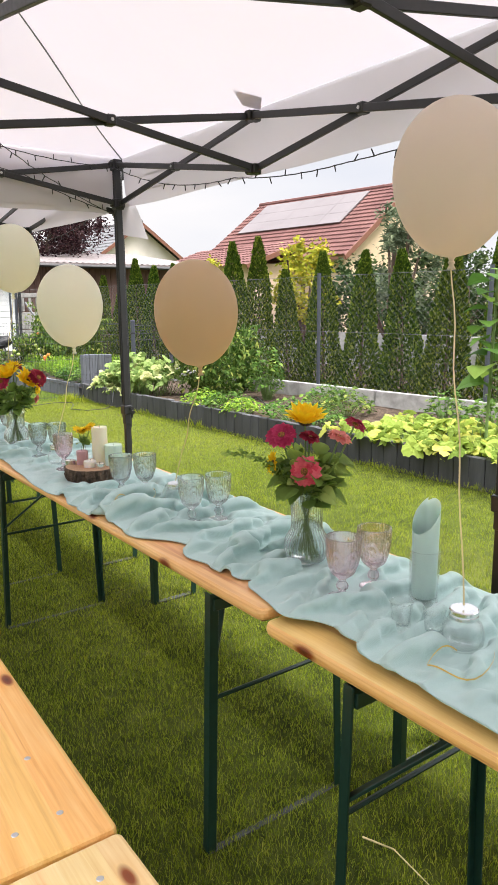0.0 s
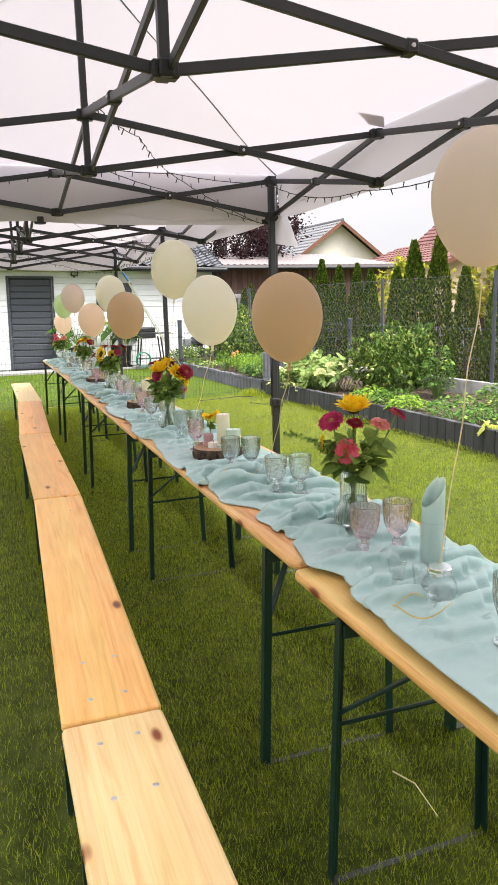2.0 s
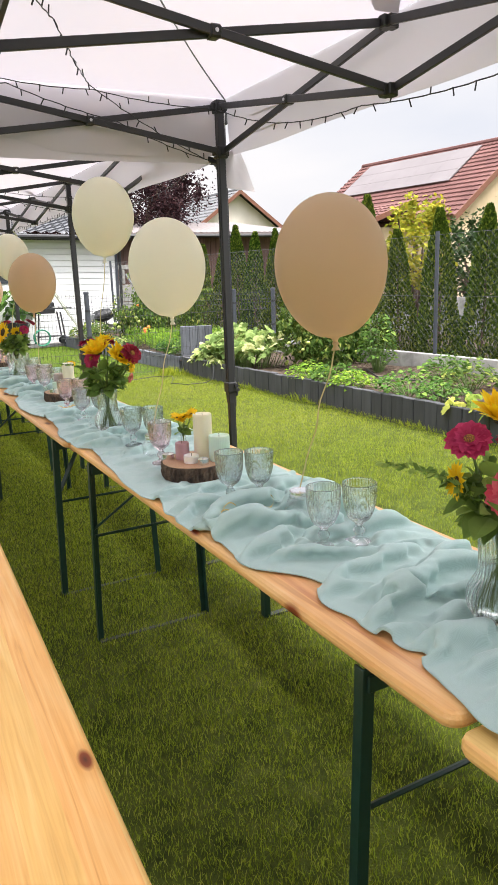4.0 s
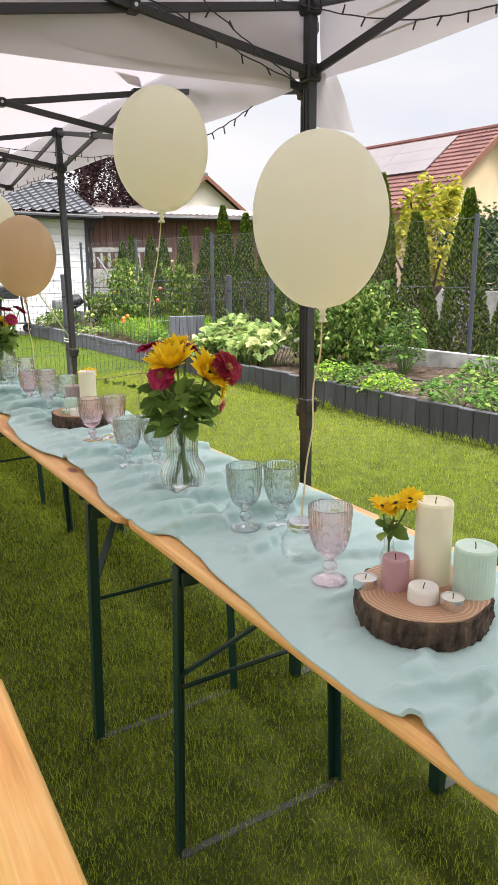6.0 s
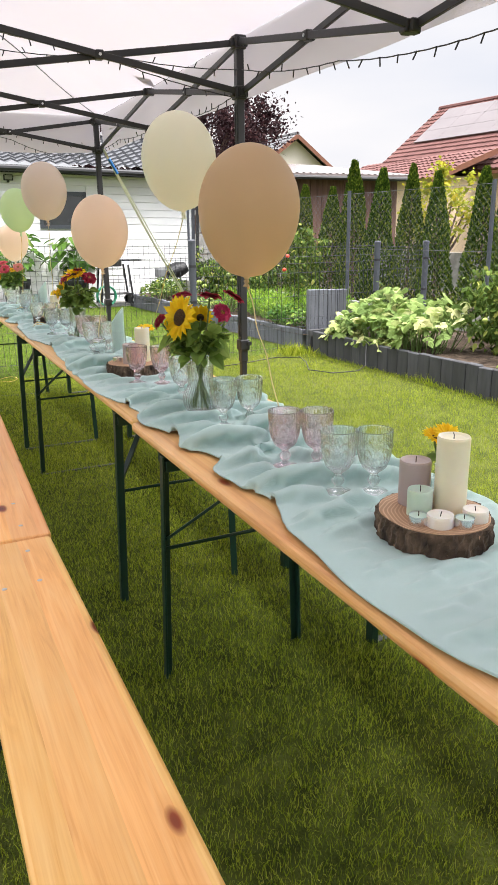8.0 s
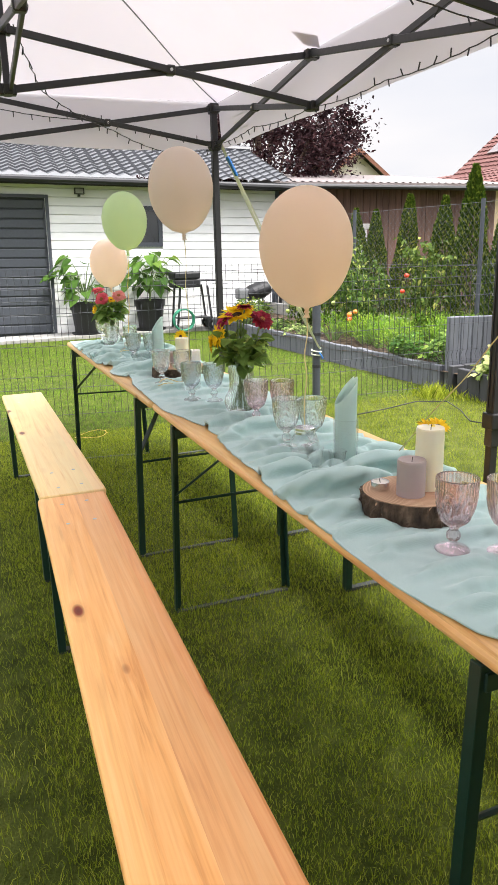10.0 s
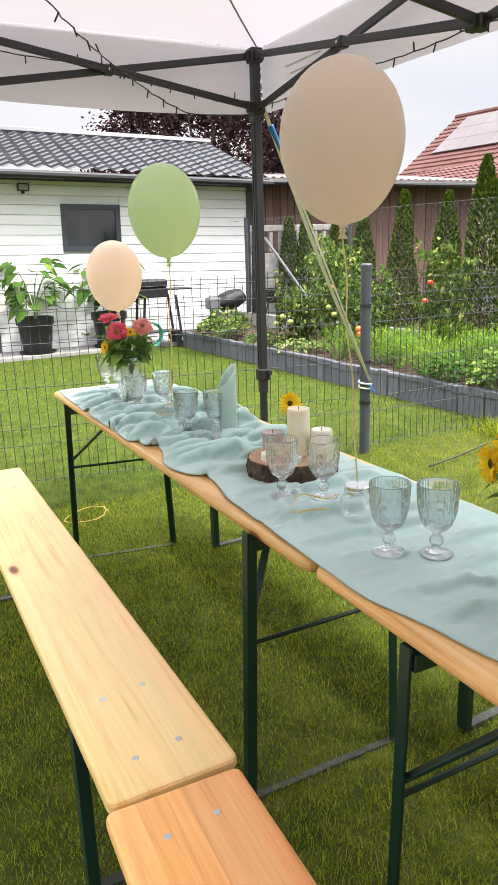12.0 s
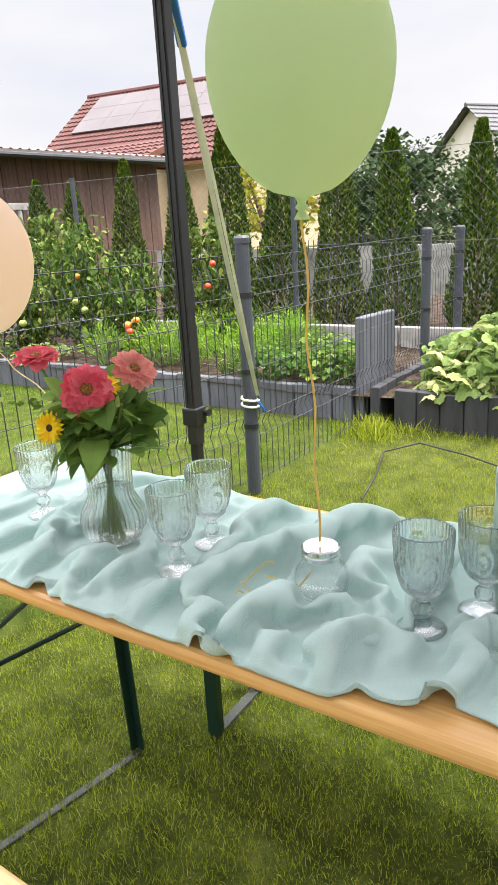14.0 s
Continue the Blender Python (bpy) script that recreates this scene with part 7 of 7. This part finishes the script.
potted(2.16, 17.05, "leafy green shrub in a black pot by the shed")
potted(3.22, 17.05, "leafy green shrub in black pot under the window")
cart = thing("barbecue_cart", pose(3.85, 16.75, 0.03), "black barbecue cart with side shelf and wheels", "barbecue")
cart.scale = (1.0, 1.0, 0.84)
part("lid", B(-0.32, 0.12, -0.2, 0.2, 0.98, 1.12, 0.03, 2), "black_plastic", cart)
part("firebox", B(-0.32, 0.12, -0.2, 0.2, 0.82, 0.975, 0.02, 1), "black_plastic", cart)
part("side_shelf", B(0.13, 0.5, -0.18, 0.18, 0.93, 0.955, 0.005, 1), "black_plastic", cart)
for x in (-0.28, 0.3):
    for y in (-0.16, 0.16):
        bm = bmesh.new()
        beam(bm, (x * 0.8, y, 0.85), (x * 1.05, y, 0.04), 0.03, 0.03)
        part("leg", bm, "black_plastic", cart)
part("bottom_shelf", B(-0.26, 0.28, -0.15, 0.15, 0.22, 0.24), "black_plastic", cart)
for y in (-0.19, 0.19):
    w = part("wheel", B(0.30, 0.301, y - 0.001, y + 0.001, 0.1, 0.101), "black_plastic", cart)
    bm = lathe(((0.05, -0.015), (0.095, -0.02), (0.10, 0.0), (0.095, 0.02), (0.05, 0.015)), 20)
    bmesh.ops.rotate(bm, cent=(0, 0, 0), matrix=Matrix.Rotation(radians(90), 3, "X"), verts=bm.verts)
    bmesh.ops.translate(bm, vec=(0.33, y, 0.10), verts=bm.verts)
    part("tyre", bm, "black_plastic", w)
    bm = lathe(((0, -0.012), (0.05, -0.012), (0.05, 0.012), (0, 0.012)), 16)
    bmesh.ops.rotate(bm, cent=(0, 0, 0), matrix=Matrix.Rotation(radians(90), 3, "X"), verts=bm.verts)
    bmesh.ops.translate(bm, vec=(0.33, y, 0.10), verts=bm.verts)
    part("rim", bm, "cladding", w)
M["hose_green"] = paint("green_hose", (0.02, 0.20, 0.11), 0.45, 0.1)
bm = bmesh.new()
tube(bm, [(0.17 * math.cos(k * 0.35), 0.05 * math.sin(k * 0.2), 0.22 + 0.17 * math.sin(k * 0.35)) for k in range(90)], 0.012, 6)
reel = tagged(part("hose_reel", bm, "hose_green", None), "coiled green garden hose beside the cart", "hose")
reel.location = (3.62, 16.45, 0.0)
mixer = thing("cement_mixer", pose(5.1, 16.95, 0.03), "grey motor unit on a stand by the shed", "machine")
mixer.scale = (0.85, 0.85, 0.70)
part("motor", B(-0.42, -0.18, -0.12, 0.12, 0.62, 0.88, 0.04, 2), "galvanised", mixer)
bm = lathe(((0, -0.26), (0.14, -0.26), (0.20, -0.12), (0.21, 0.08), (0.15, 0.26), (0.12, 0.26), (0, 0.2)), 24)
bmesh.ops.rotate(bm, cent=(0, 0, 0), matrix=Matrix.Rotation(radians(70), 3, "Y"), verts=bm.verts)
bmesh.ops.translate(bm, vec=(0.04, 0, 0.80), verts=bm.verts)
part("drum", bm, "black_plastic", mixer)
for x in (-0.35, 0.15):
    for y in (-0.14, 0.14):
        bm = bmesh.new()
        beam(bm, (x * 0.7, y * 0.6, 0.68), (x * 1.2, y * 1.4, 0), 0.03, 0.03)
        part("leg", bm, "anthracite", mixer)
kettle = thing("kettle_grill", pose(5.75, 16.6, 0.03), "round black kettle grill on three legs", "grill")
kettle.scale = (0.9, 0.9, 0.78)
part("bowl", lathe(((0, 0.62), (0.16, 0.66), (0.27, 0.78), (0.30, 0.88), (0.29, 0.88), (0, 0.84)), 28), "black_plastic", kettle, smooth=True)
part("rim", lathe(((0.29, 0.885), (0.36, 0.895), (0.36, 0.91), (0.29, 0.905)), 28), "black_plastic", kettle)
for k in range(3):
    a = k * 2.09 + 0.4
    bm = bmesh.new()
    tube(bm, [(0.12 * math.cos(a), 0.12 * math.sin(a), 0.66), (0.27 * math.cos(a), 0.27 * math.sin(a), 0.0)], 0.013, 6)
    part("leg", bm, "black_plastic", kettle)
panel = thing("concrete_fence", pose(5.72, 17.75, 0), "grey concrete panel fence with slotted top", "fence")
for r in range(3):
    part("slab", B(0, 2.2, 0, 0.05, 0.02 + r * 0.42, 0.42 + r * 0.42, 0.006, 1), "concrete", panel)
part("rail", B(0, 2.2, 0, 0.05, 1.62, 1.72, 0.006, 1), "concrete", panel)
for i in range(12):
    part("baluster", B(0.05 + i * 0.18, 0.13 + i * 0.18, 0.005, 0.045, 1.28, 1.62, 0.02, 1), "concrete", panel)
bm = bmesh.new()
tube(bm, [(5.75, 16.9, 1.5), (6.2, 15.9, 0.25)], 0.022, 8)
tagged(part("brace_pole", bm, "galvanised", None), "slanting galvanised brace pole of the fence", "pole")

# ---------------------------------------------------------------- strings of lamps, tie strap, print


def lamp_string(pts, label):
    t = thing("fairy_lights", pose(0, 0, 0), label, "fairy lights", "strings of fairy lights")
    pts = [Vector(p) for p in pts]
    dense = []
    for a, b in zip(pts, pts[1:]):
        n = max(4, int((b - a).length / 0.035))
        for k in range(n):
            f = k / n
            dense.append(a.lerp(b, f) - Vector((0, 0, 0.10 * (b - a).length * f * (1 - f))) + Vector((0.004 * math.sin(k * 2.1), 0.004 * math.sin(k * 1.7), 0)))
    dense.append(pts[-1])
    bm = bmesh.new()
    tube(bm, dense, 0.0025, 5)
    part("cable", bm, "black_plastic", t)
    first = None
    for i in range(1, len(dense) - 1, 3):
        if first is None:
            bm = bmesh.new()
            tube(bm, [(0, 0, 0.002), (0, 0, -0.022), (0, 0, -0.030)], 0.0030, 6)
            o = part("bulb", bm, "black_plastic", t)
            first = o.data
        else:
            o = mesh_object("bulb", first, None, t)
        flip = 180 if rnd(0, 1) < 0.22 else 0
        o.matrix_basis = Matrix.Translation(dense[i]) @ pose(0, 0, 0, flip + rnd(-28, 28), rnd(-28, 28), 0)


lamp_string([(0.10, 4.36, 2.20), (0.62, 4.36, 2.27), (0.96, 4.37, 2.29), (1.47, 4.37, 2.16), (1.98, 4.36, 1.99)], "black string of unlit fairy lights under gazebo")
lamp_string([(0.85, 4.34, 2.31), (1.36, 4.35, 2.29), (2.02, 4.36, 2.25), (2.115, 3.9, 2.10), (2.12, 3.22, 2.04), (2.12, 2.42, 1.99), (2.12, 1.62, 2.06), (2.11, 0.2, 2.03)], "black string of unlit fairy lights along valance")
lamp_string([(0.66, 2.9, 2.30), (1.0, 3.6, 2.33), (1.3, 4.2, 2.27), (1.94, 4.33, 1.99)], "black string of unlit fairy lights below the roof")
lamp_string([(1.99, 4.7, 1.97), (1.985, 5.4, 1.90), (1.985, 6.3, 1.98), (1.96, 7.15, 2.10), (1.45, 7.45, 2.17), (0.6, 7.9, 2.28)], "black string of unlit fairy lights along the frame")
lamp_string([(0.6, 7.3, 2.24), (1.2, 7.28, 2.16), (1.95, 7.25, 1.99), (1.98, 8.0, 1.99), (1.975, 8.65, 2.0), (1.97, 9.4, 2.02), (1.95, 10.03, 2.0)], "black string of unlit fairy lights beside the roof edge")
lamp_string([(0.58, 8.6, 2.24), (0.74, 9.1, 2.09), (1.2, 9.7, 2.02), (1.58, 10.0, 1.95), (1.93, 10.03, 1.97)], "black string of unlit fairy lights at the far corner")
lamp_string([(0.0, 9.95, 2.10), (0.57, 9.98, 2.16), (1.2, 10.0, 2.12), (1.93, 10.03, 2.02)], "black string of unlit fairy lights at the far end")

M["strap"] = paint("pale_strap", (0.62, 0.64, 0.52), 0.7, 0.12)
M["strap_blue"] = paint("blue_buckle", (0.02, 0.14, 0.42), 0.4, 0.1)
strap = thing("tie_down_strap", pose(0, 0, 0), "pale tie-down strap from gazebo corner to fence post", "strap")
a, b = Vector((2.03, 10.12, 2.02)), Vector((3.01, 10.54, 0.50))
for off, w in ((0.0, 0.010), (0.02, 0.006)):
    bm = bmesh.new()
    rows = []
    for k in range(25):
        f = k / 24
        p = a.lerp(b, f) + Vector((off * math.sin(math.pi * f) * 1.5, 0, -0.05 * math.sin(math.pi * f)))
        tw = 0.6 * math.sin(f * 4 + off * 60)
        s = Vector((math.cos(tw) * 0.8, -0.5, math.sin(tw) * 0.5)).normalized() * w
        rows.append((bm.verts.new(p - s), bm.verts.new(p + s)))
    for q, s in zip(rows, rows[1:]):
        bm.faces.new((q[0], q[1], s[1], s[0]))
    part("webbing", bm, "strap", strap, smooth=True)
bm = bmesh.new()
beam(bm, a.lerp(b, 0.05), a.lerp(b, 0.13), 0.03, 0.02, bevel=0.004)
part("buckle", bm, "strap_blue", strap, "blue strap buckle")
bm = bmesh.new()
tube(bm, [(3.0 + 0.042 * math.cos(k * 0.6), 10.58 + 0.042 * math.sin(k * 0.6), 0.50 - 0.003 * k) for k in range(22)], 0.006, 6)
part("knot", bm, "strap", strap)
bm = bmesh.new()
tube(bm, [(3.0, 10.53, 0.47), (3.02, 10.52, 0.44), (3.03, 10.52, 0.42)], 0.007, 6)
part("hook", bm, "strap_blue", strap)

M["print"] = paint("faint_print", (0.6, 0.58, 0.6), 0.7, 0.05)
for yb, xx in ((4.02, 2.138), (9.75, 2.028)):
    pr = thing("printed_lines", pose(xx, yb, 2.14 if yb < 5 else 2.10, 0, 0, 0), "faint grey printed lines on the white valance", "print")
    for i, (z, l) in enumerate(((0.05, 0.30), (0.015, 0.22), (-0.035, 0.26))):
        part("bar", B(-0.001, 0.001, -l / 2, l / 2, z - 0.004, z + 0.004), "print", pr)
